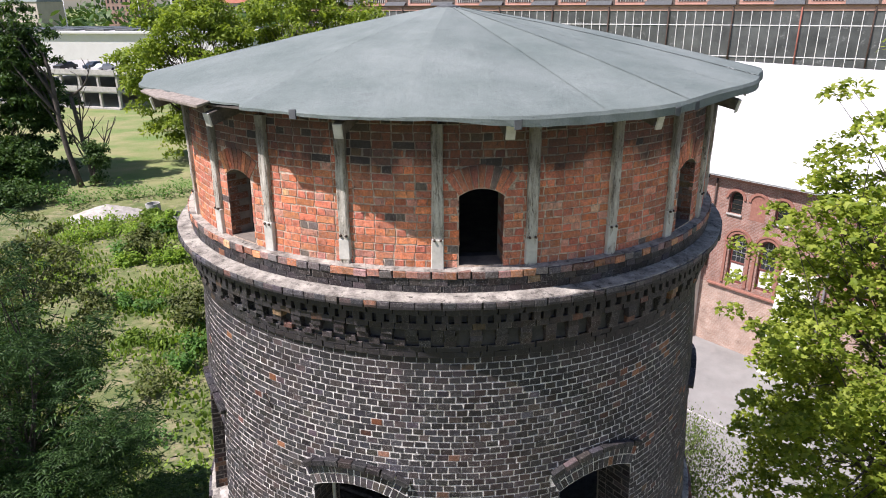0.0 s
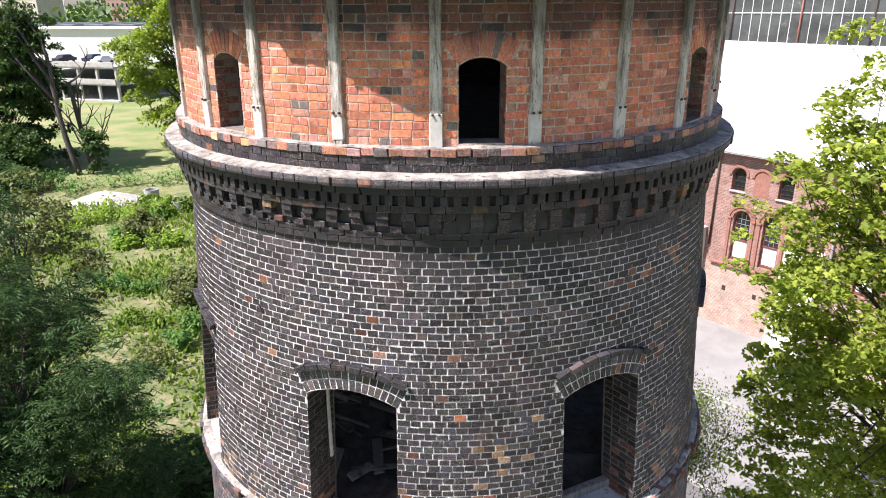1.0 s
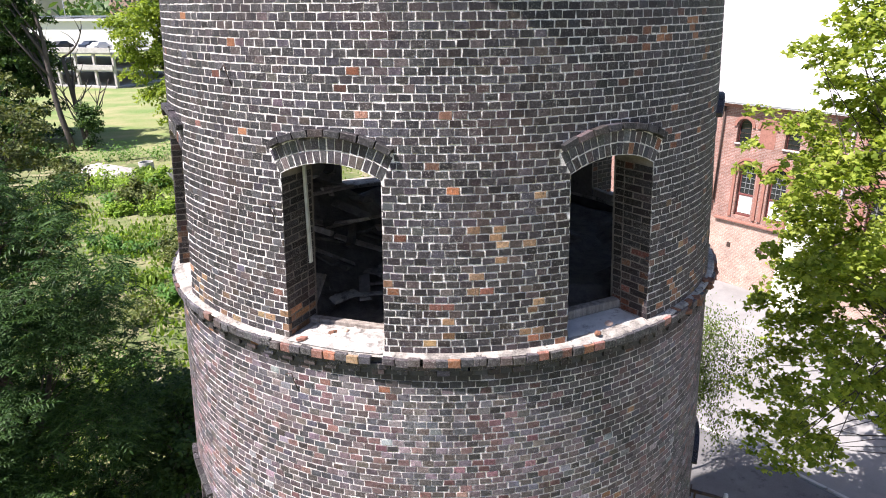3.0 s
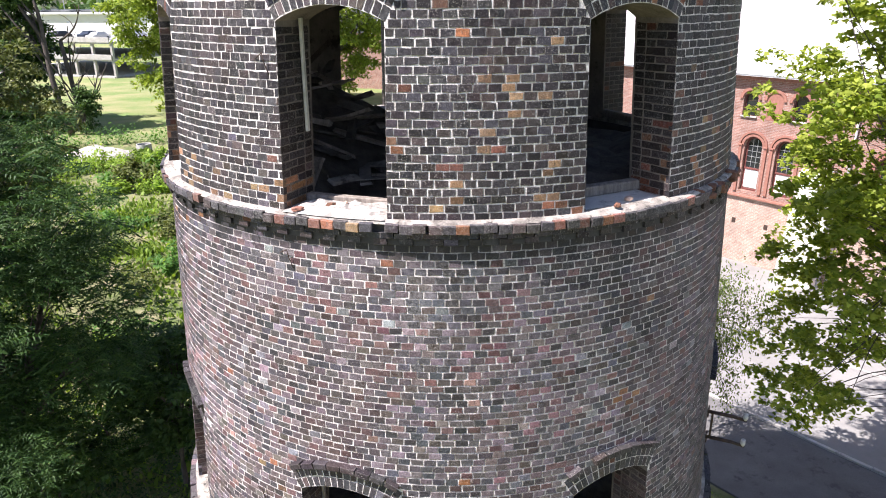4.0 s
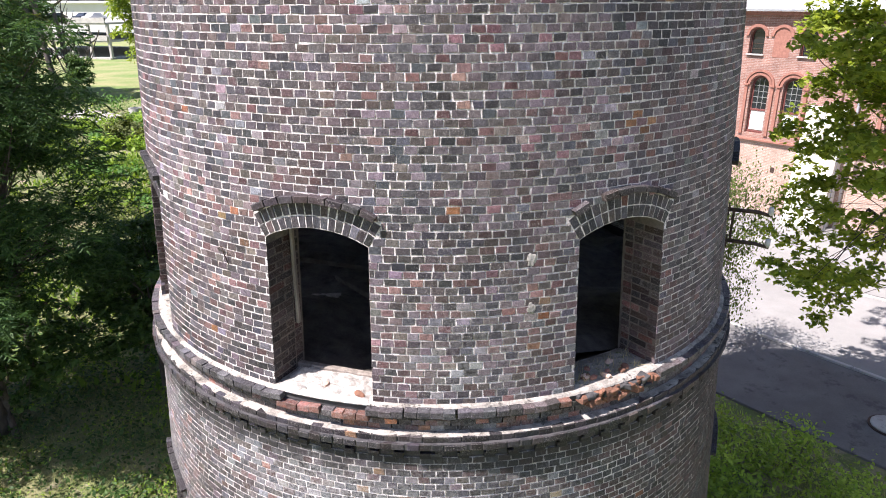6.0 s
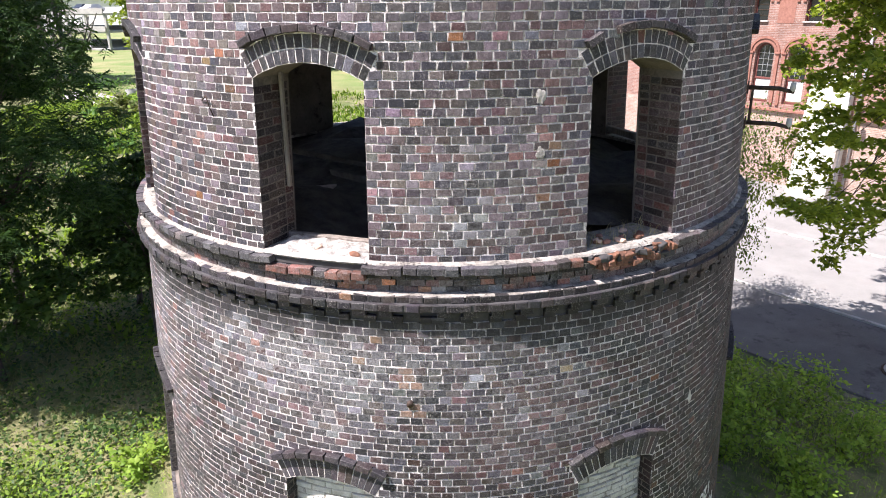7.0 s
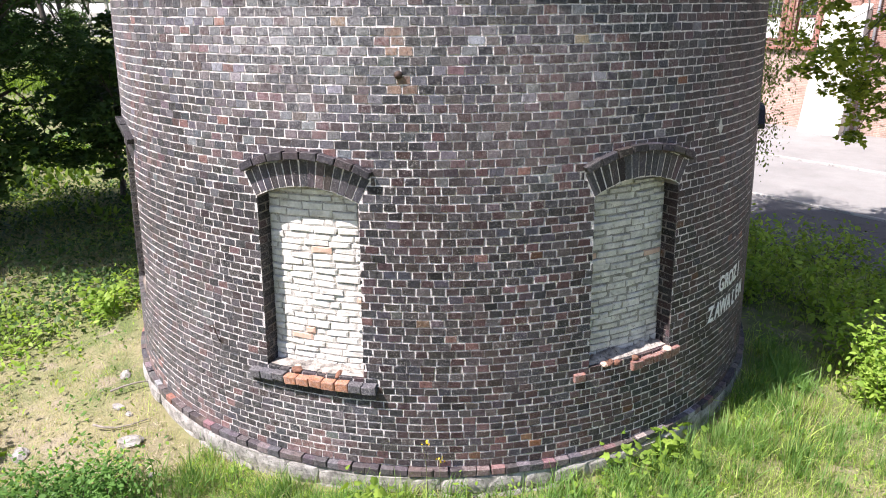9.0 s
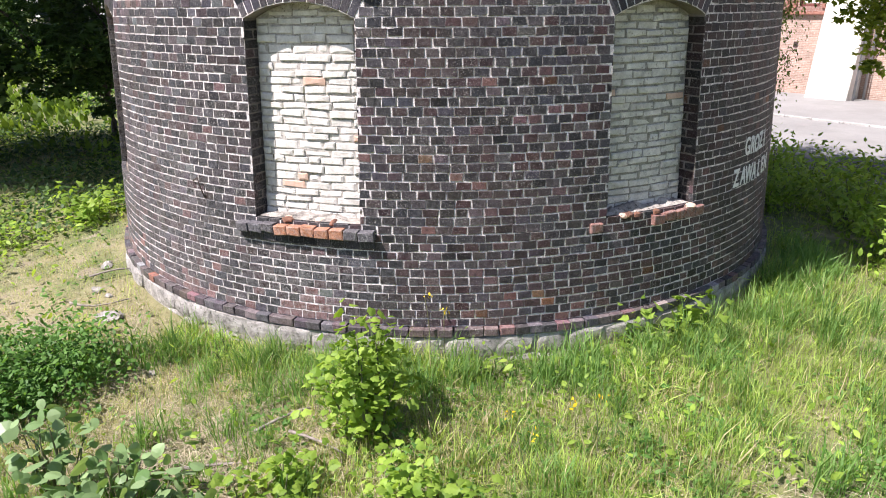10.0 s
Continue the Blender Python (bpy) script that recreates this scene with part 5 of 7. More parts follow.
# a small niche of tan bricks with a stub of iron
x, y, _ = polar(np.float64(radians(-4.0)), r_d(4.22), 0.0)
part("iron_stub", tube_mesh("iron_stub", [((0, 0.05, 0), 0.035), ((0, -0.03, 0), 0.035)], M["iron"], 10), tower, "rusty pipe stub in the wall", m=pose(x, y, 4.22, 0, 0, -4))

# painted warning, white capitals
for text, deg0, deg1, z, size in (("GROZI", 46.2, 55.6, 1.70, 0.255), ("ZAWALEN", 43.0, 58.2, 1.40, 0.255)):
    for k, ch in enumerate(text):
        cu = bpy.data.curves.new("letter", "FONT")
        cu.body, cu.size, cu.extrude, cu.align_x, cu.offset = ch, size, 0.002, "CENTER", 0.007
        tmp = new("letter", cu)
        me = bpy.data.meshes.new_from_object(tmp.evaluated_get(bpy.context.evaluated_depsgraph_get()))
        bpy.data.objects.remove(tmp)
        me.materials.clear()
        me.materials.append(M["white_paint"])
        deg = deg0 + (deg1 - deg0) * (k + 0.5) / len(text)
        x, y, _ = polar(np.float64(radians(deg)), r_d(z + 0.1) + 0.014, 0.0)
        part("painted_letter", me, tower, f"white painted capital {ch}", m=pose(x, y, z + rng.normal(0, 0.006), 90 - 3.3, rng.normal(0, 3), deg) @ Matrix.Diagonal((0.78, 1, 1, 1)))

# ---------- ground, road and pavement ----------
HX, HY = 14.75, 25.6                    # the brick hall's corner; its wall runs along (0.64, -0.768)
HALL = Matrix(((0.64, 0.768, 0, HX), (-0.768, 0.64, 0, HY), (0, 0, 1, 0), (0, 0, 0, 1)))   # x along the wall, y into the building


def smooth(a, b, v):
    t = np.clip((np.asarray(v, float) - a) / (b - a), 0, 1)
    return t * t * (3 - 2 * t)


def ground_height(x, y):
    x, y = np.asarray(x, float), np.asarray(y, float)
    u = (x - HX) * 0.64 - (y - HY) * 0.768
    w = -(x - HX) * 0.768 - (y - HY) * 0.64
    fall = smooth(23.5, 17.6, w) * smooth(-34, -20, u)
    roll = 0.05 * np.sin(0.9 * x + 1.3) * np.sin(0.8 * y) + 0.03 * np.sin(2.3 * x + 0.7 * y)
    near = np.exp(-((np.hypot(x, y) - 4.5) / 1.2) ** 2)
    return -1.02 * fall + roll * (1 - fall) + 0.10 * near * (1 - fall) * (y < 2)


def axis(dense0, dense1, step, reach):
    v = list(np.arange(dense0, dense1 + 1e-6, step))
    d, s = step, dense1
    while s < reach:
        d *= 1.25
        s += d
        v.append(s)
    d, s = step, dense0
    while s > -reach:
        d *= 1.25
        s -= d
        v.insert(0, s)
    return np.array(v)


gx, gy = axis(-14, 14, 0.3, 2600), axis(-13, 12, 0.3, 2600)
X, Y = np.meshgrid(gx, gy)
Z = ground_height(X, Y)
V = np.stack([X, Y, Z], -1).reshape(-1, 3)
i, j = np.meshgrid(np.arange(len(gx) - 1), np.arange(len(gy) - 1))
q = (j * len(gx) + i).ravel()
ground = thing("ground", "grassy ground with dry patches round the tower", "ground", kind="structure", me=mesh("ground", V, np.stack([q, q + 1, q + 1 + len(gx), q + len(gx)], 1), M["ground"], smooth=True))


def strip(name, label, category, w0, w1, u0, u1, z, mat, thick=0.3):
    me = box_mesh(name, (u1 - u0, w1 - w0, thick), mat, 0.01, ((u0 + u1) / 2, -(w0 + w1) / 2, z - thick / 2))
    return thing(name, label, category, HALL, kind="structure", me=me)


strip("pavement", "pale concrete pavement along the brick hall", "pavement", -0.2, 7.2, -14, 60, -0.93, M["road"])
strip("road", "worn pale concrete road", "road", 7.35, 13.2, -14, 60, -0.97, M["road"])
strip("asphalt_lot", "asphalt strip beside the road", "asphalt", 13.4, 17.6, -14, 60, -0.95, M["asphalt_old"])
for w, label in ((7.275, "low stone kerb of the pavement"), (13.3, "worn stone kerb of the road")):
    k = 0
    for u in np.arange(-13, 30, 1.0):
        ob = thing("kerb_stone", label, "kerb", HALL @ pose(u + 0.5, -w, -0.98 + rng.normal(0, 0.004), 0, 0, rng.normal(0, 0.3)), group="kerb stones", kind="structure", me=bpy.data.meshes.get("kerb_stone") or box_mesh("kerb_stone", (0.985, 0.12, 0.16), M["concrete"], 0.015))
grate = thing("drain_grate", "iron drain grate in the pavement", "grate", HALL @ pose(-0.6, -5.0, -0.925), me=box_mesh("drain_grate", (0.9, 0.62, 0.02), M["concrete"], 0.004))
for k in range(7):
    part("grate_bar", box_mesh("grate_bar", (0.06, 0.54, 0.02), M["iron"], 0.003), grate, m=pose(-0.36 + 0.12 * k, 0, 0.006))

cover = thing("manhole_cover", "round pale concrete manhole cover on the asphalt", "manhole cover", pose(11.52, 4.91, -0.95), me=lathe("manhole_cover", [(0.46, 0.0), (0.46, 0.06), (0.43, 0.075), (0.02, 0.08), (0.02, 0.0)], M["concrete"], 32))
part("rim", lathe("rim", [(0.52, 0.0), (0.52, 0.035), (0.465, 0.04), (0.465, 0.0)], M["iron"], 32), cover)

# ---------- the brick hall beside the road ----------
hall = thing("brick_hall", "long red brick hall with arched windows and a white roof", "building", HALL)


def hall_wall():
    """The street wall with its openings cut through it: bands between and round the windows."""
    length = 46.0
    V, F, mi = [], [], []

    def slab(u0, u1, z0, z1, m, y0=0.0, y1=0.45):
        i = len(V)
        V.extend([(u0, y0, z0), (u1, y0, z0), (u1, y0, z1), (u0, y0, z1), (u0, y1, z0), (u1, y1, z0), (u1, y1, z1), (u0, y1, z1)])
        for f in ((0, 1, 2, 3), (5, 4, 7, 6), (4, 0, 3, 7), (1, 5, 6, 2), (3, 2, 6, 7), (4, 5, 1, 0)):
            F.append(tuple(i + k for k in f))
            mi.append(m)

    def over_arch(u0, u1, spring, top, m):
        c, a, n = (u0 + u1) / 2, (u1 - u0) / 2, 12
        for k in range(n):
            b0, b1 = math.pi * (1 - k / n), math.pi * (1 - (k + 1) / n)
            p = [(c + a * math.cos(b), spring + a * math.sin(b)) for b in (b0, b1)]
            i = len(V)
            for y in (0.0, 0.45):
                V.extend([(p[0][0], y, p[0][1]), (p[1][0], y, p[1][1]), (p[1][0], y, top), (p[0][0], y, top)])
            for f in ((0, 1, 2, 3), (5, 4, 7, 6), (4, 5, 1, 0)):
                F.append(tuple(i + k2 for k2 in f))
                mi.append(m)

    slab(-14, length, -1.1, 2.65, 1)
    slab(-14, -0.1, 2.65, 8.85, 0)
    prev_low, prev_up = -0.1, -0.1
    for base in BAYS:
        for o in (0.95, 2.58):
            u0, u1 = base + o, base + o + 0.92
            slab(prev_low, u0, 2.65, 6.35, 0)
            slab(u0, u1, 2.65, 3.0, 0)
            over_arch(u0, u1, 5.38, 6.35, 0)
            prev_low = u1
        for o in (0.55, 3.05):
            u0, u1 = base + o, base + o + 0.75
            slab(prev_up, u0, 6.35, 8.85, 0)
            slab(u0, u1, 6.35, 6.85, 0)
            over_arch(u0, u1, 7.72, 8.85, 0)
            prev_up = u1
    slab(prev_low, length, 2.65, 6.35, 0)
    slab(prev_up, length, 6.35, 8.85, 0)
    me = mesh("street_wall", V, F, [M["hall_brick"], M["hall_brick_low"]])
    me.polygons.foreach_set("material_index", np.array(mi, dtype=np.int32))
    return me


BAYS = [0.0, 6.3, 12.6, 18.9, 25.2]
part("street_wall", hall_wall(), hall, "red brick wall, paler below the sill course")


def arch_band(name, c, a0, a1, spring, y0, y1, mat, n=14, leg=0.0):
    """A moulding that follows a round arch, with straight legs."""
    path = [(c - a0, spring - leg, c - a1, spring - leg)] if leg else []
    for k in range(n + 1):
        b = math.pi * (1 - k / n)
        path.append((c + a0 * math.cos(b), spring + a0 * math.sin(b), c + a1 * math.cos(b), spring + a1 * math.sin(b)))
    if leg:
        path.append((c + a0, spring - leg, c + a1, spring - leg))
    V, F = [], []
    for x0, z0, x1, z1 in path:
        V.extend([(x0, y0, z0), (x1, y0, z1), (x1, y1, z1), (x0, y1, z0)])
    for k in range(len(path) - 1):
        for e in range(4):
            F.append((4 * k + e, 4 * k + (e + 1) % 4, 4 * k + 4 + (e + 1) % 4, 4 * k + 4 + e))
    F += [(0, 1, 2, 3), tuple(4 * (len(path) - 1) + e for e in (3, 2, 1, 0))]
    return mesh(name, V, F, mat)


def arched_pane(name, c, a, z0, spring, y, mat):
    pts = [(c - a, y, z0), (c + a, y, z0)] + [(c + a * math.cos(math.pi * k / 12), y, spring + a * math.sin(math.pi * k / 12)) for k in range(13)]
    back = [(x, yy + 0.02, z) for x, yy, z in pts]
    n = len(pts)
    return mesh(name, pts + back, [tuple(range(n)), tuple(range(2 * n - 1, n - 1, -1))] + [(k, (k + 1) % n, n + (k + 1) % n, n + k) for k in range(n)], mat)


for base in BAYS:
    for o in (0.95, 2.58):
        c = base + o + 0.46
        win = part("arched_window", arch_band("arched_window", c, 0.46, 0.36, 5.38, 0.20, 0.27, M["window_wood"], leg=2.38), hall, "tall arched window with leaded panes and a white lower board")
        part("pane", arched_pane("pane", c, 0.37, 4.2, 5.38, 0.235, M["dark_glass"]), win)
        part("lower_board", box_mesh("lower_board", (0.74, 0.03, 0.95), M["shutter"], 0.005, (c, 0.23, 3.62)), win, "plain white board in the lower half")
        for z in (4.15, 3.06):
            part("transom", box_mesh("transom", (0.90, 0.09, 0.10), M["window_wood"], 0.01, (c, 0.22, z)), win)
        for z in (4.5, 4.78, 5.06, 5.34):
            part("glazing_bar", box_mesh("glazing_bar", (0.74, 0.03, 0.02), M["zinc"], 0, (c, 0.225, z)), win)
        for dx in (-0.12, 0.12):
            part("glazing_bar", box_mesh("glazing_bar", (0.02, 0.03, 1.45), M["zinc"], 0, (c + dx, 0.222, 4.95)), win)
        part("arch_moulding", arch_band("arch_moulding", c, 0.49, 0.62, 5.38, -0.06, 0.03, M["hall_trim"], leg=0.0), hall)
        part("arch_moulding", arch_band("arch_moulding", c, 0.66, 0.76, 5.38, -0.10, 0.02, M["hall_trim"], leg=0.0), hall)
        for dx in (-0.66, 0.66):
            part("jamb_pilaster", box_mesh("jamb_pilaster", (0.16, 0.10, 2.45), M["hall_trim"], 0.01, (c + dx, -0.03, 4.15)), hall)
            part("impost", box_mesh("impost", (0.24, 0.16, 0.09), M["hall_trim"], 0.01, (c + dx, -0.05, 5.38)), hall)
    for o, blind in ((0.55, False), (1.80, True), (3.05, False)):
        c = base + o + 0.375
        if blind:
            part("blind_arch", arched_pane("blind_arch", c, 0.40, 6.75, 7.72, -0.012, M["hall_trim"]), hall, "bricked-up blind arch")
        else:
            win = part("small_arched_window", arch_band("small_arched_window", c, 0.375, 0.31, 7.72, 0.20, 0.26, M["window_wood"], leg=0.85), hall, "small arched window with dark panes")
            part("pane", arched_pane("pane", c, 0.32, 6.86, 7.72, 0.23, M["dark_glass"]), win)
            for z in (7.1, 7.35, 7.6, 7.85):
                part("glazing_bar", box_mesh("glazing_bar", (0.62, 0.03, 0.02), M["iron"], 0, (c, 0.222, z)), win)
            part("window_sill", box_mesh("window_sill", (0.86, 0.16, 0.07), M["concrete"], 0.008, (c, -0.02, 6.83)), win)
        part("arch_moulding", arch_band("arch_moulding", c, 0.42, 0.56, 7.72, -0.07, 0.02, M["hall_trim"]), hall)
    for u in (base + 4.95,):
        # a raking buttress, broad at the foot
        bm = bmesh.new()
        vs = [bm.verts.new(p) for p in ((u - 0.95, -1.25, -1.05), (u + 0.85, -1.25, -1.05), (u + 0.85, -0.35, 4.5), (u - 0.95, -0.35, 4.5), (u - 0.95, 0.02, -1.05), (u + 0.85, 0.02, -1.05), (u + 0.85, 0.02, 4.7), (u - 0.95, 0.02, 4.7))]
        for f in ((0, 1, 2, 3), (0, 3, 7, 4), (1, 5, 6, 2), (3, 2, 6, 7), (0, 4, 5, 1)):
            bm.faces.new([vs[k] for k in f])
        bmesh.ops.bevel(bm, geom=bm.edges[:], offset=0.03, segments=2, affect="EDGES")
        part("buttress", bm_mesh("buttress", bm, M["stucco"]), hall, "cream rendered raking buttress")
        part("downpipe", tube_mesh("downpipe", [((u + 1.15, -0.14, -1.0), 0.06), ((u + 1.15, -0.14, 8.7), 0.06)], M["zinc"], 10), hall, "zinc rainwater downpipe")
        part("wall_pier", box_mesh("wall_pier", (0.62, 0.18, 7.8), M["hall_brick"], 0.02, (u + 0.1, -0.08, 4.85)), hall)
    for o in (0.95, 2.70):
        part("wall_vent", box_mesh("wall_vent", (0.20, 0.05, 0.26), M["iron"], 0.01, (base + o, -0.005, 1.3)), hall, "small iron ventilation cover")
part("buttress", box_mesh("buttress", (1.2, 0.9, 5.6), M["stucco"], 0.03, (-1.1, -0.35, 1.6)), hall, "cream rendered corner buttress")
part("buttress_cap", box_mesh("buttress_cap", (1.35, 1.05, 0.16), M["concrete"], 0.02, (-1.1, -0.38, 4.48)), hall)
part("downpipe", tube_mesh("downpipe", [((-0.22, -0.10, 3.6), 0.05), ((-0.22, -0.10, 8.7), 0.05)], M["iron"], 10), hall)
part("sill_course", box_mesh("sill_course", (46, 0.20, 0.12), M["hall_trim"], 0.015, (23, -0.06, 2.70)), hall)
part("eaves_cornice", box_mesh("eaves_cornice", (60, 0.30, 0.22), M["hall_trim"], 0.02, (16, -0.10, 8.80)), hall)
part("gutter", box_mesh("gutter", (60, 0.20, 0.12), M["zinc"], 0.03, (16, -0.36, 8.93)), hall)
bm = bmesh.new()
vs = [bm.verts.new(p) for p in ((-14, -0.45, 8.97), (46, -0.45, 8.97), (46, 11.0, 13.82), (-14, 11.0, 13.82), (-14, 22.0, 8.97), (46, 22.0, 8.97), (-14, -0.45, 8.87), (46, -0.45, 8.87))]
for f in ((0, 1, 2, 3), (3, 2, 5, 4), (6, 7, 1, 0)):
    bm.faces.new([vs[k] for k in f])
part("roof", bm_mesh("roof", bm, M["white_roof"]), hall, "bright white sheet roof")
for u in np.arange(-13, 46, 1.5):
    part("roof_seam", box_mesh("roof_seam", (0.03, 12.4, 0.02), M["white_roof"], 0), hall, m=pose(u, 5.27, 11.40, 22.96, 0, 0))
part("end_wall", box_mesh("end_wall", (0.4, 21.0, 9.8), M["hall_brick"], 0, (-13.8, 10.8, 3.9)), hall)

# street lamp in front of the hall
lamp = thing("street_lamp", "slender grey street lamp beside the hall", "lamp", HALL @ pose(6.0, -1.0, -0.93))
part("pole", tube_mesh("pole", [((0, 0, 0), 0.06), ((0, 0, 5.6), 0.04), ((0, -0.25, 6.0), 0.035), ((0, -0.9, 6.1), 0.03)], M["zinc"], 10), lamp)
part("lamp_head", box_mesh("lamp_head", (0.22, 0.5, 0.12), M["shutter"], 0.03, (0, -1.1, 6.1)), lamp)

# ---------- the glazed hall beyond ----------
a, b = Vector((-14.0, 95.0, 0)), Vector((49.0, 68.4, 0))
along = (b - a).normalized()
GLASS = Matrix(((along.x, -along.y, 0, a.x), (along.y, along.x, 0, a.y), (0, 0, 1, 0), (0, 0, 0, 1)))
works = thing("glazed_factory_hall", "large factory hall with a wall of dusty glass", "building", GLASS)
part("lower_wall", box_mesh("lower_wall", (120, 0.6, 9), M["hall_brick"], 0, (48, 0.3, 3.5)), works)
BAY = 7.27
k = 0
M["pink_render"] = surface("pink_render", (0.42, 0.25, 0.19), (0.54, 0.34, 0.27), 0.6, 20)
M["rust_pipe"] = surface("rust_red_pipe", (0.18, 0.06, 0.04), (0.30, 0.11, 0.08), 2, 20, 0.7)
for bay in range(-1, 13):
    u0 = 0.9 + bay * BAY
    part("downpipe", tube_mesh("downpipe", [((u0, -0.16, 7.5), 0.09), ((u0, -0.16, 17.0), 0.09)], M["rust_pipe"] if bay == 8 else M["iron"], 8), works)
    for c in range(7):
        uu = u0 + (c + 0.5) * BAY / 7
        part("mullion", box_mesh("mullion", (0.07, 0.10, 8.9), M["shutter"], 0, (uu + BAY / 14, -0.02, 12.2)), works)
        for z0, z1 in ((8.0, 11.36), (11.44, 14.9), (14.98, 16.5)):
            if k < 300:
                part("pane", bpy.data.meshes.get(f"pane_{z0}") or box_mesh(f"pane_{z0}", (BAY / 7 - 0.08, 0.03, z1 - z0), M["dusty_glass"], 0), works, m=pose(uu, rng.normal(0, 0.006), (z0 + z1) / 2, rng.normal(0, 0.8), 0, rng.normal(0, 0.8)))
                k += 1
    # saw-tooth roof light: a barred window in a salmon wall, then a dark sloping plate
    light = part("roof_light", box_mesh("roof_light", (3.9, 0.5, 2.2), M["pink_render"], 0.02, (u0 + 2.5, 0.9, 18.2)), works, "salmon gabled roof light with a barred window")
    part("light_pane", box_mesh("light_pane", (3.3, 0.06, 1.5), M["dark_glass"], 0, (u0 + 2.5, 0.63, 18.35)), light)
    for j in range(11):
        part("glazing_bar", box_mesh("glazing_bar", (0.06, 0.05, 1.5), M["shutter"], 0, (u0 + 0.9 + 0.32 * j, 0.585, 18.35)), light)
    part("roof_plate", box_mesh("roof_plate", (3.2, 3.2, 0.12), M["felt_edge"], 0.02), works, "dark felted roof plate between the roof lights", m=pose(u0 + 5.85, 1.3, 18.0, 32, 0, 0))
for z in (11.40, 14.94):
    part("transom", box_mesh("transom", (110, 0.10, 0.10), M["shutter"], 0, (48, -0.03, z)), works)
part("top_wall", box_mesh("top_wall", (120, 0.8, 0.62), M["pink_render"], 0.02, (48, 0.3, 16.85)), works, "salmon coloured wall above the glass")
part("eaves_gutter", box_mesh("eaves_gutter", (120, 0.25, 0.12), M["iron"], 0.02, (48, -0.22, 17.2)), works)
part("roof", box_mesh("roof", (120, 40, 0.4), M["felt"], 0, (48, 21.6, 18.3)), works)
part("backing_wall", box_mesh("backing_wall", (120, 0.2, 12), M["charred"], 0, (48, 0.9, 12)), works)

# ---------- town beyond the trees ----------
deck = thing("parking_deck", "two storey concrete parking deck with open sides", "building", pose(-63, 112, 0, 0, 0, -18))
for z in (0.1, 3.0, 5.9):
    part("deck_slab", box_mesh("deck_slab", (34, 26, 0.35), M["concrete"], 0.02, (-12, 13, z)), deck)
for z in (3.5, 6.4):
    part("parapet", box_mesh("parapet", (34, 0.2, 0.9), M["concrete"], 0.02, (-12, 0.0, z)), deck)
for k in range(9):
    part("column", box_mesh("column", (0.45, 0.45, 5.8), M["concrete"], 0.02, (5 - 4.2 * k, 0.4, 3)), deck)
for x, y, col, label in ((-2, 5, (0.6, 0.6, 0.6), "silver car parked on the deck"), (-7, 8, (0.02, 0.03, 0.05), "dark blue car parked on the deck"), (-12, 6, (0.03, 0.03, 0.03), "black car parked on the deck"), (0, 12, (0.7, 0.7, 0.7), "white car parked on the deck")):
    paint = surface("car_paint", tuple(v * 0.9 for v in col), col, 1, 5, 0.3, 0)
    car = thing("car", label, "car", pose(-63, 112, 0, 0, 0, -18) @ pose(x, y, 6.08, 0, 0, 90), group="cars on the parking deck")
    bm = bmesh.new()
    pts = [(-2.1, 0.3), (-2.1, 0.85), (-1.3, 0.95), (-0.7, 1.42), (0.9, 1.42), (1.5, 0.95), (2.1, 0.8), (2.15, 0.3)]
    lo = [[bm.verts.new((p, s * (0.85 if z < 1 else 0.68), z)) for p, z in pts] for s in (-1, 1)]
    for k in range(len(pts)):
        bm.faces.new((lo[0][k], lo[0][(k + 1) % 8], lo[1][(k + 1) % 8], lo[1][k]))
    bm.faces.new(lo[0]), bm.faces.new(lo[1][::-1])
    part("body", bm_mesh("body", bm, paint), car)
    for wx in (-1.3, 1.3):
        for wy in (-0.8, 0.8):
            part("wheel", tube_mesh("wheel", [((wx, wy - 0.1, 0.3), 0.31), ((wx, wy + 0.1, 0.3), 0.31)], M["iron"], 12), car)
    part("windscreen", box_mesh("windscreen", (1.9, 1.44, 0.36), M["dark_glass"], 0.03, (0.1, 0, 1.16)), car)
shed = thing("white_warehouse", "long low white warehouse", "building", pose(-110, 215, 0, 0, 0, -10))
part("wall", box_mesh("wall", (95, 40, 9), M["white_roof"], 0.05, (0, 20, 4.5)), shed)
part("roof", box_mesh("roof", (97, 42, 0.6), M["white_roof"], 0.05, (0, 20, 9.2)), shed)
for k in range(8):
    part("roof_light", box_mesh("roof_light", (7, 30, 0.8), M["dusty_glass"], 0.05, (-40 + 11 * k, 20, 9.7)), shed)
TOWN = ((-205, 330, 26, 14, 19, 0, "cream"), (-170, 360, 20, 12, 22, 1, "brick"), (-150, 395, 16, 14, 25, 0, "white"), (-128, 400, 26, 12, 18, 1, "cream"), (-255, 380, 30, 14, 18, 1, "brick"), (-98, 420, 24, 14, 20, 0, "white"), (-70, 450, 30, 12, 15, 1, "cream"), (-300, 400, 30, 14, 20, 0, "white"))
tones = {"cream": surface("cream_facade", (0.40, 0.36, 0.30), (0.52, 0.47, 0.40), 0.3, 5), "brick": surface("brown_facade", (0.22, 0.14, 0.11), (0.34, 0.24, 0.19), 0.3, 5), "white": surface("pale_facade", (0.5, 0.5, 0.5), (0.66, 0.66, 0.65), 0.3, 5)}
tile_red = surface("red_roof_tiles", (0.26, 0.09, 0.06), (0.40, 0.15, 0.10), 0.5, 10)
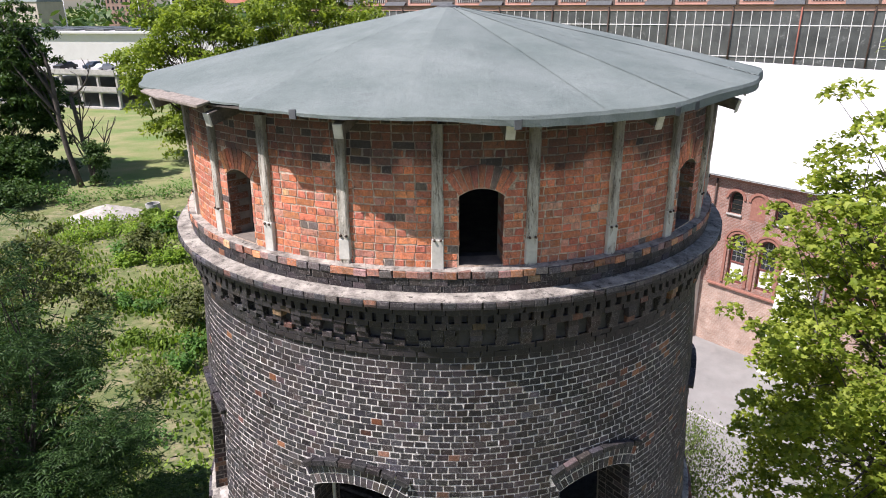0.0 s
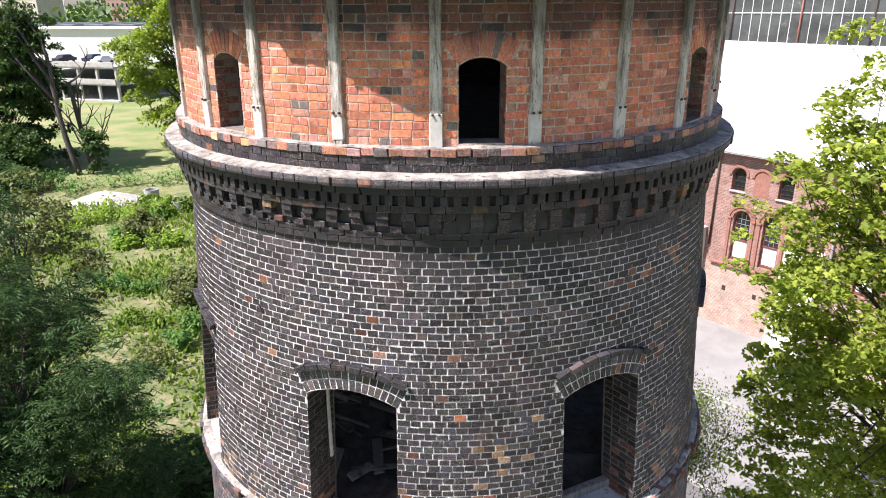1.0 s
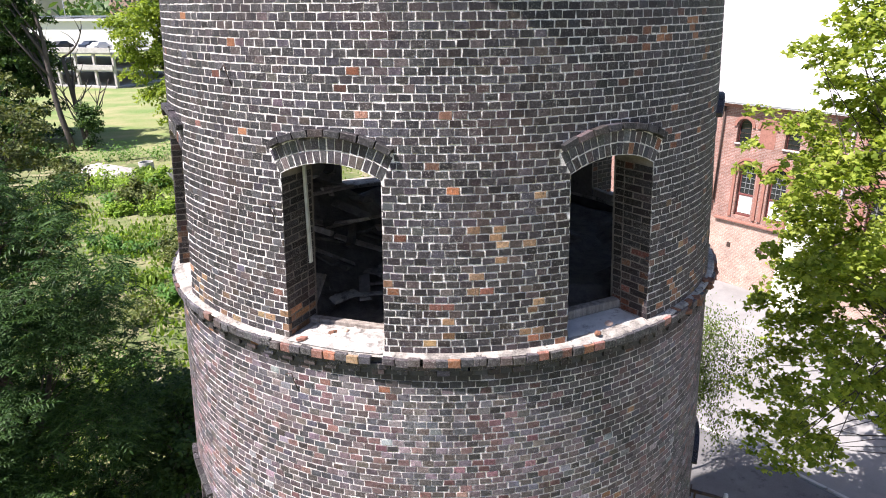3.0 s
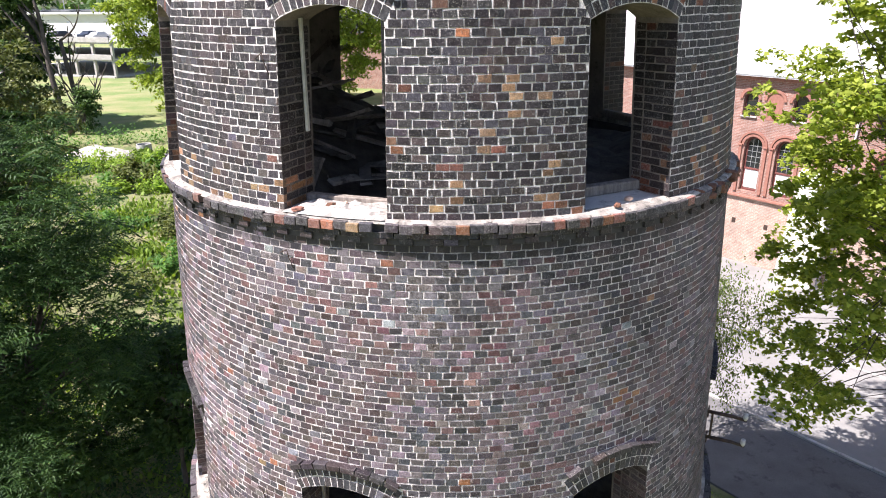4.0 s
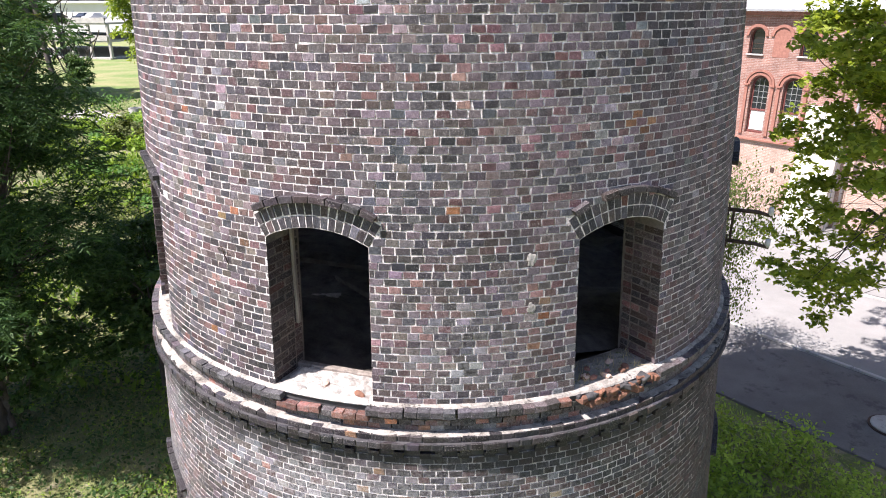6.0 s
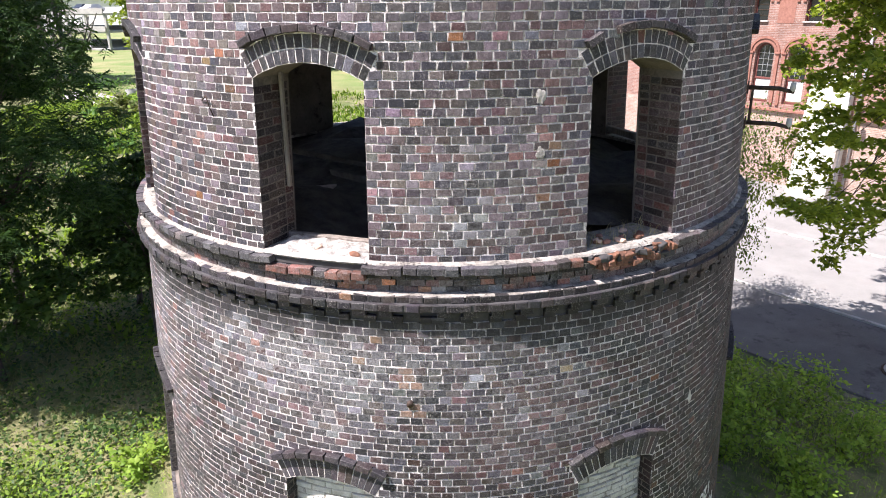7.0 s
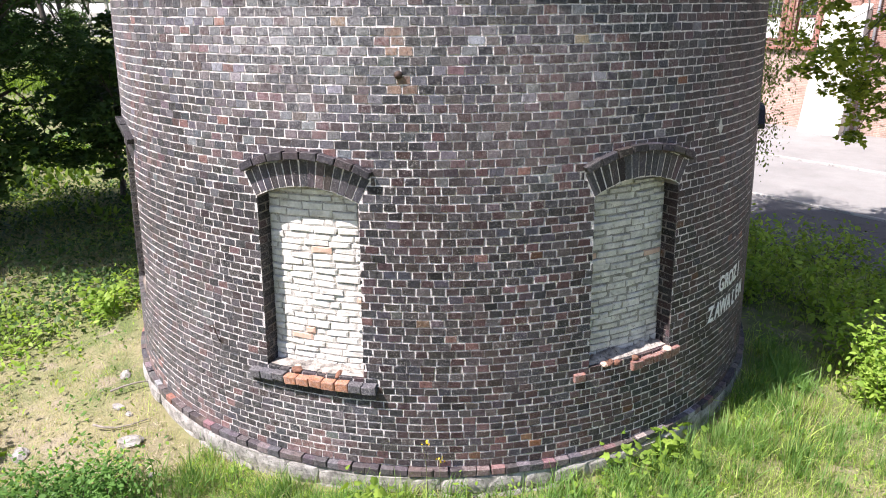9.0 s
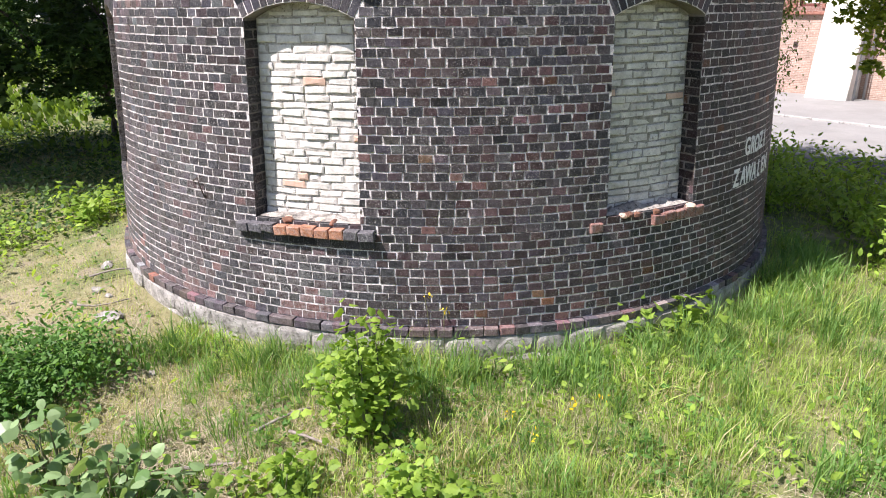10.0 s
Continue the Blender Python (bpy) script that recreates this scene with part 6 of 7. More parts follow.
for x, y, w, d, h, red, tone in TOWN:
    house = thing("apartment_house", f"distant {tone} apartment house with {'red tiled' if red else 'dark'} roof", "house", pose(x, y, 0, 0, 0, rng.uniform(-25, 10)), group="houses of the town")
    part("wall", box_mesh("wall", (w, d, h), tones[tone], 0, (0, d / 2, h / 2)), house)
    part("roof", mesh("roof", [(-w / 2 - .4, -.4, h), (w / 2 + .4, -.4, h), (w / 2 + .4, d + .4, h), (-w / 2 - .4, d + .4, h), (-w / 2 + 2, d / 2, h + 5), (w / 2 - 2, d / 2, h + 5)], [(0, 1, 5, 4), (2, 3, 4, 5), (1, 2, 5), (3, 0, 4), (3, 2, 1, 0)], tile_red if red else M["felt"]), house)
    for fl in range(int(h // 3.4)):
        for k in range(int(w // 3.2)):
            part("window", bpy.data.meshes.get("far_window") or box_mesh("far_window", (1.2, 0.2, 1.7), M["dark_glass"], 0), house, m=pose(-w / 2 + 1.8 + 3.2 * k, -0.02, 2.2 + 3.4 * fl))
for x, y in ((-140, 250), (-118, 262)):
    mast = thing("lamp_mast", "tall thin lighting mast", "mast", pose(x, y, 0))
    part("pole", tube_mesh("pole", [((0, 0, 0), 0.22), ((0, 0, 21), 0.10)], M["zinc"], 8), mast)
    part("lamp_head", box_mesh("lamp_head", (1.6, 0.4, 0.25), M["zinc"], 0.03, (0, 0, 21)), mast)

# ---------- concrete rings, mound, stones ----------
def ring_mesh(r, h):
    return lathe("concrete_ring", [(r, 0), (r, h), (r - 0.09, h), (r - 0.09, 0)], M["concrete"], 32)


for x, y, r, h in ((-26.3, 47.6, 0.62, 1.05), (-23.0, 45.2, 0.6, 0.9), (-22.6, 44.2, 0.6, 1.0), (-24.2, 44.4, 0.85, 0.25)):
    thing("concrete_ring", "grey concrete well ring standing on the grass", "concrete ring", pose(x, y, ground_height(x, y) - 0.03, 0, rng.normal(0, 2), 0), group="concrete rings", me=ring_mesh(r, h))
bm = bmesh.new()
bmesh.ops.create_grid(bm, x_segments=40, y_segments=40, size=1)
for v in bm.verts:
    d = math.hypot(v.co.x, v.co.y)
    hh = max(0, 1 - d) ** 0.8 * 1.15 + 0.10 * noise.noise(v.co * 6) * (d < 1)
    v.co = Vector((v.co.x * 3.3, v.co.y * 2.2, hh - 0.08))
thing("gravel_mound", "pale mound of sand and gravel", "mound", pose(-30.3, 47.0, 0, 0, 0, 20), me=bm_mesh("gravel_mound", bm, surface("pale_gravel", (0.30, 0.28, 0.25), (0.50, 0.47, 0.43), 3, 30, 0.95, 0.8, 0.03), True))

# ---------- plants ----------


def leaf_shape(kind):
    """A leaf's points and triangles, one unit long, lying flat with its stalk at the origin."""
    if kind == "maple":
        out = [(0, 0.02), (0.34, 0.06), (0.54, 0.40), (0.22, 0.54), (0, 1.0), (-0.22, 0.54), (-0.54, 0.40), (-0.34, 0.06)]
        V = [(0, 0.36, 0.05)] + [(x, y, -0.10 * abs(x)) for x, y in out]
        return np.array(V), np.array([(0, 1 + i, 1 + (i + 1) % 8) for i in range(8)])
    if kind == "vine":
        out = [(0.0, 0.10), (0.26, 0.0), (0.44, 0.20), (0.40, 0.36), (0.50, 0.56), (0.28, 0.70), (0.14, 0.92), (0.0, 1.0), (-0.16, 0.90), (-0.30, 0.70), (-0.50, 0.54), (-0.40, 0.34), (-0.44, 0.18), (-0.24, 0.0)]
        V = [(0, 0.42, 0.06)] + [(x, y, -0.12 * abs(x)) for x, y in out]
        return np.array(V), np.array([(0, 1 + i, 1 + (i + 1) % 14) for i in range(14)])
    if kind == "ash":
        V, F = [(0, 0, 0), (0.012, 0.5, 0.03), (0, 1.0, -0.12)], [(0, 1, 2)]
        for k in range(3):
            y = 0.22 + 0.25 * k
            for s in (-1, 1):
                i = len(V)
                V += [(0, y, 0), (s * 0.16, y + 0.01, 0.0), (s * 0.40, y + 0.12, -0.10), (s * 0.17, y + 0.10, 0.01)]
                F += [(i, i + 1, i + 3), (i + 1, i + 2, i + 3)]
        i = len(V)
        V += [(0, 0.92, 0), (0.06, 1.05, 0), (0, 1.28, -0.08), (-0.06, 1.05, 0)]
        F += [(i, i + 1, i + 3), (i + 1, i + 2, i + 3), (1, 2, i)]
        return np.array(V), np.array(F)
    if kind == "round":
        out = [(0, 0), (0.30, 0.10), (0.46, 0.34), (0.38, 0.66), (0.16, 0.90), (0, 1.0), (-0.16, 0.90), (-0.38, 0.66), (-0.46, 0.34), (-0.30, 0.10)]
        V = [(0, 0.42, 0.05)] + [(x, y, -0.10 * abs(x)) for x, y in out]
        return np.array(V), np.array([(0, 1 + i, 1 + (i + 1) % 10) for i in range(10)])
    if kind == "blade":
        return np.array([(-0.014, 0, 0), (0.014, 0, 0), (-0.012, 0.55, 0.06), (0.012, 0.55, 0.06), (0, 1.0, -0.12)]), np.array([(0, 1, 3), (0, 3, 2), (2, 3, 4)])
    V = [(0, 0, 0), (0.22, 0.28, 0.03), (0.20, 0.62, 0.0), (0, 1.0, -0.10), (-0.20, 0.62, 0.0), (-0.22, 0.28, 0.03)]
    return np.array(V), np.array([(0, 1, 5), (1, 2, 5), (2, 4, 5), (2, 3, 4)])


def scatter(name, kind, at, size, mat, tilt=0.7, upright=False, droop=0.0):
    """Leaves at many places: random turn, mostly flat or upright."""
    L, T = leaf_shape(kind)
    n = len(at)
    yaw = rng.uniform(0, 2 * math.pi, n)
    if upright:
        pit = math.pi / 2 - np.abs(rng.normal(0.0, tilt, n))
    else:
        pit = rng.normal(-droop, tilt, n)
    rol = rng.normal(0, tilt * 0.8, n)
    s = np.asarray(size) * np.exp(rng.normal(0, 0.22, n))
    P = L[None] * s[:, None, None]
    c, q = np.cos(rol)[:, None], np.sin(rol)[:, None]
    x, y, z = P[..., 0] * c + P[..., 2] * q, P[..., 1], -P[..., 0] * q + P[..., 2] * c
    c, q = np.cos(pit)[:, None], np.sin(pit)[:, None]
    y, z = y * c - z * q, y * q + z * c
    c, q = np.cos(yaw)[:, None], np.sin(yaw)[:, None]
    x, y = x * c - y * q, x * q + y * c
    V = np.stack([x, y, z], -1) + np.asarray(at)[:, None, :]
    F = T[None] + (np.arange(n) * len(L))[:, None, None]
    return mesh(name, V.reshape(-1, 3), F.reshape(-1, 3), mat)


def bough(p, q, r0, r1, sag, n=6):
    p, q = Vector(p), Vector(q)
    wob = Vector(rng.normal(0, 0.06, 3)) * (q - p).length
    return [(p.lerp(q, k / n) + wob * math.sin(math.pi * k / n) + Vector((0, 0, sag * math.sin(math.pi * k / n))), r0 + (r1 - r0) * k / n) for k in range(n + 1)]


def tree(label, x, y, crown, radii, kind, mat, tips, per, size, spread, trunk_r=0.22, lean=(0, 0), shell=0.45, keep=None, category="tree", limbs=11, flat=0.55, droop=0.25, tilt=0.6, dome=0.0):
    """Trunk, limbs that fork into twigs, and leaves in loose clumps round the twigs' ends."""
    z0 = float(ground_height(x, y)) - 0.1
    ob = thing("tree", label, category, pose(x, y, z0))
    cx, cy, cz = crown[0] - x, crown[1] - y, crown[2] - z0
    fork = cz - radii[2] * 0.45
    top = Vector((cx * 0.7, cy * 0.7, cz + radii[2] * 0.35))
    stem = bough((0, 0, 0), (lean[0] + cx * 0.3, lean[1] + cy * 0.3, fork), trunk_r, trunk_r * 0.72, 0, 5) + bough((lean[0] + cx * 0.3, lean[1] + cy * 0.3, fork), top, trunk_r * 0.7, trunk_r * 0.16, 0, 5)[1:]
    part("trunk", tube_mesh("trunk", stem, M["bark"], 10), ob)
    ends = []
    k = 0
    while len(ends) < tips:
        v = rng.normal(0, 1, 3)
        v /= np.linalg.norm(v)
        rad = (shell + (1 - shell) * rng.random() ** 0.7)
        p = np.array([cx, cy, cz]) + v * radii * rad
        bump = 0.78 + 0.42 * noise.noise(Vector(v) * 2.1 + Vector((x, y, 0)))
        p = np.array([cx, cy, cz]) + (p - (cx, cy, cz)) * bump
        k += 1
        if keep is None or keep(p[0] + x, p[1] + y, p[2] + z0) or k > 20000:
            ends.append(p)
    ends = np.array(ends)
    cent = ends[rng.choice(len(ends), limbs, replace=False)]
    near = np.argmin(((ends[:, None] - cent[None]) ** 2).sum(-1), 1)
    for g in range(limbs):
        mine = ends[near == g]
        if not len(mine):
            continue
        mid = mine.mean(0) * 0.75 + np.array([cx, cy, cz]) * 0.25
        i = min(len(stem) - 2, max(3, int(len(stem) * (0.3 + 0.6 * (mid[2] - fork) / (2 * radii[2])))))
        root = stem[i][0]
        r = trunk_r * 0.36
        V, F = [], []
        limb = bough(root, mid, r, r * 0.4, 0.2)
        part("limb", tube_mesh("limb", limb, M["bark"], 7), ob)
        for e in mine[:16]:
            s = limb[rng.integers(2, len(limb))][0]
            base = len(V)
            rings = bough(s, e, r * 0.30, 0.008, 0.12, 4)
            for c, rr in rings:
                for t in range(4):
                    V.append((c.x + rr * math.cos(t * 1.571), c.y + rr * math.sin(t * 1.571), c.z))
            for m in range(4):
                for t in range(4):
                    F.append((base + 4 * m + t, base + 4 * m + (t + 1) % 4, base + 4 * m + 4 + (t + 1) % 4, base + 4 * m + 4 + t))
        part("twig_spray", mesh("twig_spray", V, np.array(F), M["bark"]), ob, kind="stuff")
    at = np.repeat(ends, per, 0)
    off = rng.normal(0, 1, at.shape) * (spread, spread, spread * flat)
    if dome:
        v = rng.normal(0, 1, at.shape)
        v /= np.linalg.norm(v, axis=1, keepdims=True)
        v[:, 2] = np.abs(v[:, 2]) * 0.85 - 0.22
        big = np.repeat(rng.uniform(0.65, 1.25, len(ends)), per)[:, None]
        off = v * dome * big * rng.uniform(0.62, 1.06, (len(at), 1))
    at = at + off
    part("crown", scatter("crown", kind, at, np.full(len(at), size), mat, tilt, droop=droop), ob, kind="stuff")
    return ob


def clear_of_tower(x, y, z):
    return math.hypot(x, y) > 6.3


def airy(x, y, z):
    """Leaves gaps in the maple's crown and keeps it off the tower."""
    return math.hypot(x, y) > 6.6 and noise.noise(Vector((x, y, z)) * 0.62) > -0.20 and x > 6.2 + 0.10 * (z - 4.4)


def beside_meadow(x, y, z):
    """Keeps the ash clear of the sunny strip between it and the tower."""
    return x < -5.75 - 0.10 * abs(z - 5.0) and clear_of_tower(x, y, z)


tree("broad maple with bright green lobed leaves beside the road", 13.6, 4.4, (12.0, 4.7, 9.3), np.array((6.6, 4.6, 8.8)), "maple", M["maple_leaf"], 900, 66, 0.128, 0.34, 0.26, limbs=26, keep=airy, dome=0.44, shell=0.4)
tree("slender birch with drooping dark twigs near the tower", 7.0, 8.6, (8.0, 8.2, 3.4), np.array((1.5, 1.7, 2.3)), "oval", M["birch_leaf"], 110, 72, 0.080, 0.20, 0.05, flat=1.5, droop=0.9, limbs=7)
tree("dense ash tree with dark feathery leaves", -10.4, 3.4, (-10.3, 3.4, 6.3), np.array((4.6, 4.0, 6.6)), "ash", M["ash_leaf"], 215, 105, 0.27, 0.42, 0.24, limbs=18, droop=0.30, tilt=0.35, shell=0.42, keep=beside_meadow, dome=0.85)
tree("young tree with olive green leaves", -11.6, 6.8, (-11.4, 6.6, 9.6), np.array((2.6, 2.4, 3.3)), "oval", M["olive_leaf"], 90, 150, 0.12, 0.34, 0.12, limbs=8, dome=0.45)
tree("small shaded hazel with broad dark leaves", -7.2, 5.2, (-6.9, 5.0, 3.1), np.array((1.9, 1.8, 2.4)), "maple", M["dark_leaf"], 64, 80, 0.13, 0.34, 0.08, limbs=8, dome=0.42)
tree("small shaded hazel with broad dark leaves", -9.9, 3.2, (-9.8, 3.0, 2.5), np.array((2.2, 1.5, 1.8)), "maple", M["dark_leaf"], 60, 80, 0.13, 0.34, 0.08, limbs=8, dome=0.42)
# two extra hazels, added to block light from the ground near the ash
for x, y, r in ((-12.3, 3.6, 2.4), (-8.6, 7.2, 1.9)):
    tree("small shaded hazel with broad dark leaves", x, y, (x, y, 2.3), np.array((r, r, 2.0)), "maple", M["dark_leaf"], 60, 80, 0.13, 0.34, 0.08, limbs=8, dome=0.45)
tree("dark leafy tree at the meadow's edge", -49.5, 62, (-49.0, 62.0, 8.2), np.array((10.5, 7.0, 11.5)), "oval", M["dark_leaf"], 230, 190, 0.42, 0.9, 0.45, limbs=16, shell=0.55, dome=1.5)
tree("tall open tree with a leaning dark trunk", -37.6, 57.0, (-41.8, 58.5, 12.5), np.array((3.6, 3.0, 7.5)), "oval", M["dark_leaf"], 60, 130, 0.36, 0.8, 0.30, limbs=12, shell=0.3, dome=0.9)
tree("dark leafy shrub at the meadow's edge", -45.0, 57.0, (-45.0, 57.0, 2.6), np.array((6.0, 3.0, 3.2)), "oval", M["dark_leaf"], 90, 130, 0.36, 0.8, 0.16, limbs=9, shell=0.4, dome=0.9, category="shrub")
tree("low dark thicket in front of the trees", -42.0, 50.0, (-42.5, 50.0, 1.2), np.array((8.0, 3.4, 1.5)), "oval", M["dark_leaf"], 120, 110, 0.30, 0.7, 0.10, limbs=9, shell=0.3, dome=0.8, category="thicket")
tree("tall tree with sunlit yellow-green crown", -29.0, 72, (-29.4, 71, 9.6), np.array((10.0, 8.0, 11.4)), "oval", M["bright_leaf"], 320, 115, 0.44, 0.95, 0.40, limbs=16, shell=0.72, dome=1.35)
tree("tall tree with sunlit yellow-green crown", -16, 79, (-17, 78, 11.0), np.array((13.0, 8.0, 12.0)), "oval", M["bright_leaf"], 340, 115, 0.46, 0.95, 0.40, limbs=16, shell=0.72, dome=1.4)
tree("small dark shrub under a bare tree", -36.5, 57.5, (-35.8, 57.4, 2.9), np.array((1.5, 1.4, 2.9)), "oval", M["dark_leaf"], 34, 90, 0.26, 0.42, 0.08, limbs=5, category="shrub", dome=0.6)

# the bare tree
z0 = 0.0
bare = thing("bare_tree", "dead tree with bare forked branches", "tree", pose(-36.9, 58.6, 0))
stem = bough((0, 0, 0), (-1.0, 0, 9.0), 0.34, 0.18, 0, 6)
part("trunk", tube_mesh("trunk", stem, M["bark"], 8), bare)
for k in range(9):
    a = rng.uniform(0, 6.28)
    s = stem[rng.integers(2, 7)][0]
    e = s + Vector((math.cos(a) * rng.uniform(1.5, 3.5), math.sin(a) * 2, rng.uniform(2.0, 6.0)))
    b = bough(s, e, 0.12, 0.035, -0.3)
    limb = part("limb", tube_mesh("limb", b, M["bark"], 6), bare)
    for j in range(3):
        s2 = b[rng.integers(2, 6)][0]
        part("twig", tube_mesh("twig", bough(s2, s2 + Vector((rng.normal(0, 0.9), rng.normal(0, 0.6), rng.uniform(0.8, 2.0))), 0.055, 0.018, 0, 3), M["bark"], 5), limb)


def shrub(name, label, category, x, y, r, h, kind, mat, n, size, stems=7, group="", tilt=0.55):
    z0 = float(ground_height(x, y))
    ob = thing(name, label, category, pose(x, y, z0 - 0.02), group=group)
    at = []
    for k in range(stems):
        a, d = rng.uniform(0, 6.28), r * math.sqrt(rng.random())
        tip = Vector((d * math.cos(a), d * math.sin(a), h * rng.uniform(0.65, 1.0) * (1 - 0.35 * (d / r) ** 2)))
        path = bough((tip.x * 0.35, tip.y * 0.35, 0), tip, 0.012, 0.004, 0, 5)
        part("stem", tube_mesh("stem", path, M["stem"], 5), ob)
        for j in range(n // stems):
            c = path[min(5, 1 + int(5 * rng.random() ** 0.6))][0]
            at.append(c + Vector(rng.normal(0, 1, 3)) * (0.16 * r + 0.05))
    at = np.array(at)
    at[:, 2] = np.maximum(at[:, 2], 0.04)
    part("foliage", scatter("foliage", kind, at, np.full(len(at), size), mat, tilt, droop=0.15), ob, kind="stuff")


NETTLE, WEED = "dense patch of dark green nettles", "leafy bright green weed growing in the grass"
shrub("nettle_patch", NETTLE, "nettles", -3.55, -4.85, 0.66, 0.42, "oval", M["nettle_leaf"], 6400, 0.056, 44)
shrub("nettle_patch", NETTLE, "nettles", -4.35, -5.1, 0.62, 0.40, "oval", M["nettle_leaf"], 5400, 0.056, 36)
shrub("sapling", "young maple sapling with light green leaves", "sapling", -0.55, -5.62, 0.30, 0.95, "vine", M["weed_leaf"], 760, 0.064, 13)
for x, y, r, h, n in ((-2.6, -6.25, 0.26, 0.80, 110), (-2.0, -6.45, 0.36, 0.58, 150), (-2.5, -6.75, 0.34, 0.55, 130), (-1.65, -6.65, 0.25, 0.42, 80)):
    shrub("poplar_sapling", "poplar sapling with grey-green rounded leaves", "sapling", x, y, r, h, "round", M["poplar_leaf"], n, 0.090, 9, "poplar saplings", tilt=0.75)
for x, y, r, h, n, s, kind in ((-1.05, -6.4, 0.34, 0.38, 300, 0.062, "vine"), (-0.25, -6.45, 0.34, 0.42, 300, 0.064, "vine"), (0.15, -6.7, 0.3, 0.35, 190, 0.064, "vine"),
                               (2.45, -3.75, 0.30, 0.38, 110, 0.09, "maple"), (1.85, -4.15, 0.28, 0.30, 80, 0.09, "maple"), (-2.1, -4.35, 0.16, 0.25, 60, 0.06, "oval"), (0.5, -4.6, 0.3, 0.25, 80, 0.07, "oval"),
                               (-5.45, 0.0, 0.5, 0.5, 260, 0.11, "maple"), (-6.4, -1.1, 0.55, 0.35, 220, 0.10, "oval"), (-7.3, -0.6, 0.5, 0.35, 180, 0.10, "oval"), (-5.6, -3.4, 0.35, 0.35, 120, 0.10, "oval"), (-5.2, -3.9, 0.3, 0.3, 90, 0.11, "maple"), (3.6, -6.0, 0.25, 0.3, 70, 0.08, "maple")):
    shrub("weed", WEED, "weed", x, y, r, h, kind, M["weed_leaf"], n, s, 7, "weeds round the tower")
for x, y, r, h, n, s, mat in ((5.6, 1.3, 0.75, 1.0, 420, 0.13, "weed_leaf"), (6.6, 2.6, 0.9, 1.25, 520, 0.13, "weed_leaf"), (7.7, 2.9, 0.8, 1.3, 420, 0.13, "weed_leaf"), (6.1, -0.2, 0.7, 0.8, 360, 0.13, "weed_leaf"), (7.6, 0.9, 0.9, 0.9, 420, 0.12, "weed_leaf"),
                              (5.9, -1.8, 0.65, 0.75, 360, 0.12, "weed_leaf"), (6.9, -2.4, 0.6, 0.6, 260, 0.12, "weed_leaf"), (5.55, -2.75, 0.55, 0.62, 620, 0.095, "weed_leaf"), (6.35, -3.1, 0.6, 0.55, 620, 0.095, "weed_leaf"), (5.0, 0.5, 0.45, 0.8, 220, 0.12, "weed_leaf"), (6.2, 3.9, 0.8, 1.1, 360, 0.12, "weed_leaf"), (8.6, 1.6, 0.8, 0.8, 300, 0.12, "weed_leaf")):
    shrub("bush", "low leafy bush on the bank beside the tower", "bush", x, y, r, h, "oval", M[mat], int(n * 2.6), s * 0.80, 14, "bushes on the bank")
for x, y in ((-0.1, -4.55), (0.05, -4.7), (1.0, -5.75), (1.12, -5.95), (0.5, -5.85), (0.62, -6.2)):
    z0 = float(ground_height(x, y))
    fl = thing("yellow_flower", "thin stem with small yellow flowers in the grass", "flower", pose(x, y, z0), group="yellow flowers")
    h = rng.uniform(0.35, 0.7)
    part("stem", tube_mesh("stem", bough((0, 0, 0), (rng.normal(0, 0.05), 0, h), 0.004, 0.003, 0, 4), M["stem"], 5), fl)
    at = np.array([(0, 0, h)]) + rng.normal(0, 0.025, (7, 3))
    part("blossom", scatter("blossom", "oval", at, np.full(7, 0.03), M["petal"], 0.9), fl)

# grass round the tower, taller to the right of it and on the bank
N = 235000
gx = np.concatenate([rng.uniform(-9, 12, N // 3), rng.normal(0.8, 3.4, 2 * N // 3), rng.uniform(-12, -4.4, 120000), rng.normal(-3.2, 1.5, 80000)])
gy = np.concatenate([rng.uniform(-9.5, 6, N // 3), rng.uniform(-8.5, -1.5, 2 * N // 3), rng.uniform(-5, 7.5, 120000), rng.normal(-5.4, 1.1, 80000)])
d = np.hypot(gx, gy)
w = -(gx - HX) * 0.768 - (gy - HY) * 0.64
patch = 0.5 + 0.5 * np.sin(1.9 * gx + 0.8 * np.sin(1.7 * gy)) * np.sin(1.6 * gy + 0.9 * np.sin(1.3 * gx + 2))
lush = smooth(-2.2, 1.2, gx) * 0.75 + 0.25 * patch + 0.85 * np.exp(-((d - 4.75) / 0.26) ** 2) * (np.degrees(np.arctan2(gx, -gy)) > -35)
bare = 0.5 + 0.5 * np.sin(1.35 * gx + 0.7 * np.sin(1.9 * gy) + 0.6) * np.sin(1.75 * gy + 0.8 * np.sin(1.2 * gx))
ok = (bare + 0.25 * rng.random(len(gx)) > 0.30) & (d > 4.56) & (w > 17.9) & (rng.random(len(gx)) < np.clip(0.38 + 0.8 * lush, 0, 1))
gx, gy, lush, patch = gx[ok], gy[ok], lush[ok], patch[ok]
tuft = 0.5 + 0.5 * np.sin(3.3 * gx + 1.3 * np.sin(2.9 * gy)) * np.sin(3.1 * gy + 1.1 * np.sin(3.7 * gx + 1))
fleck = 0.5 + 0.5 * np.sin(9.1 * gx + 1.7 * np.sin(6.3 * gy)) * np.sin(8.3 * gy + 1.5 * np.sin(7.7 * gx))
hgt = (0.070 + 0.055 * np.clip(lush, 0, 1.1)) * rng.uniform(0.5, 1.35, len(gx)) * (0.30 + 0.70 * tuft + 0.55 * fleck)
gz = ground_height(gx, gy) - 0.01
dry = rng.random(len(gx)) < np.clip(0.62 - 0.50 * lush, 0.08, 0.7)
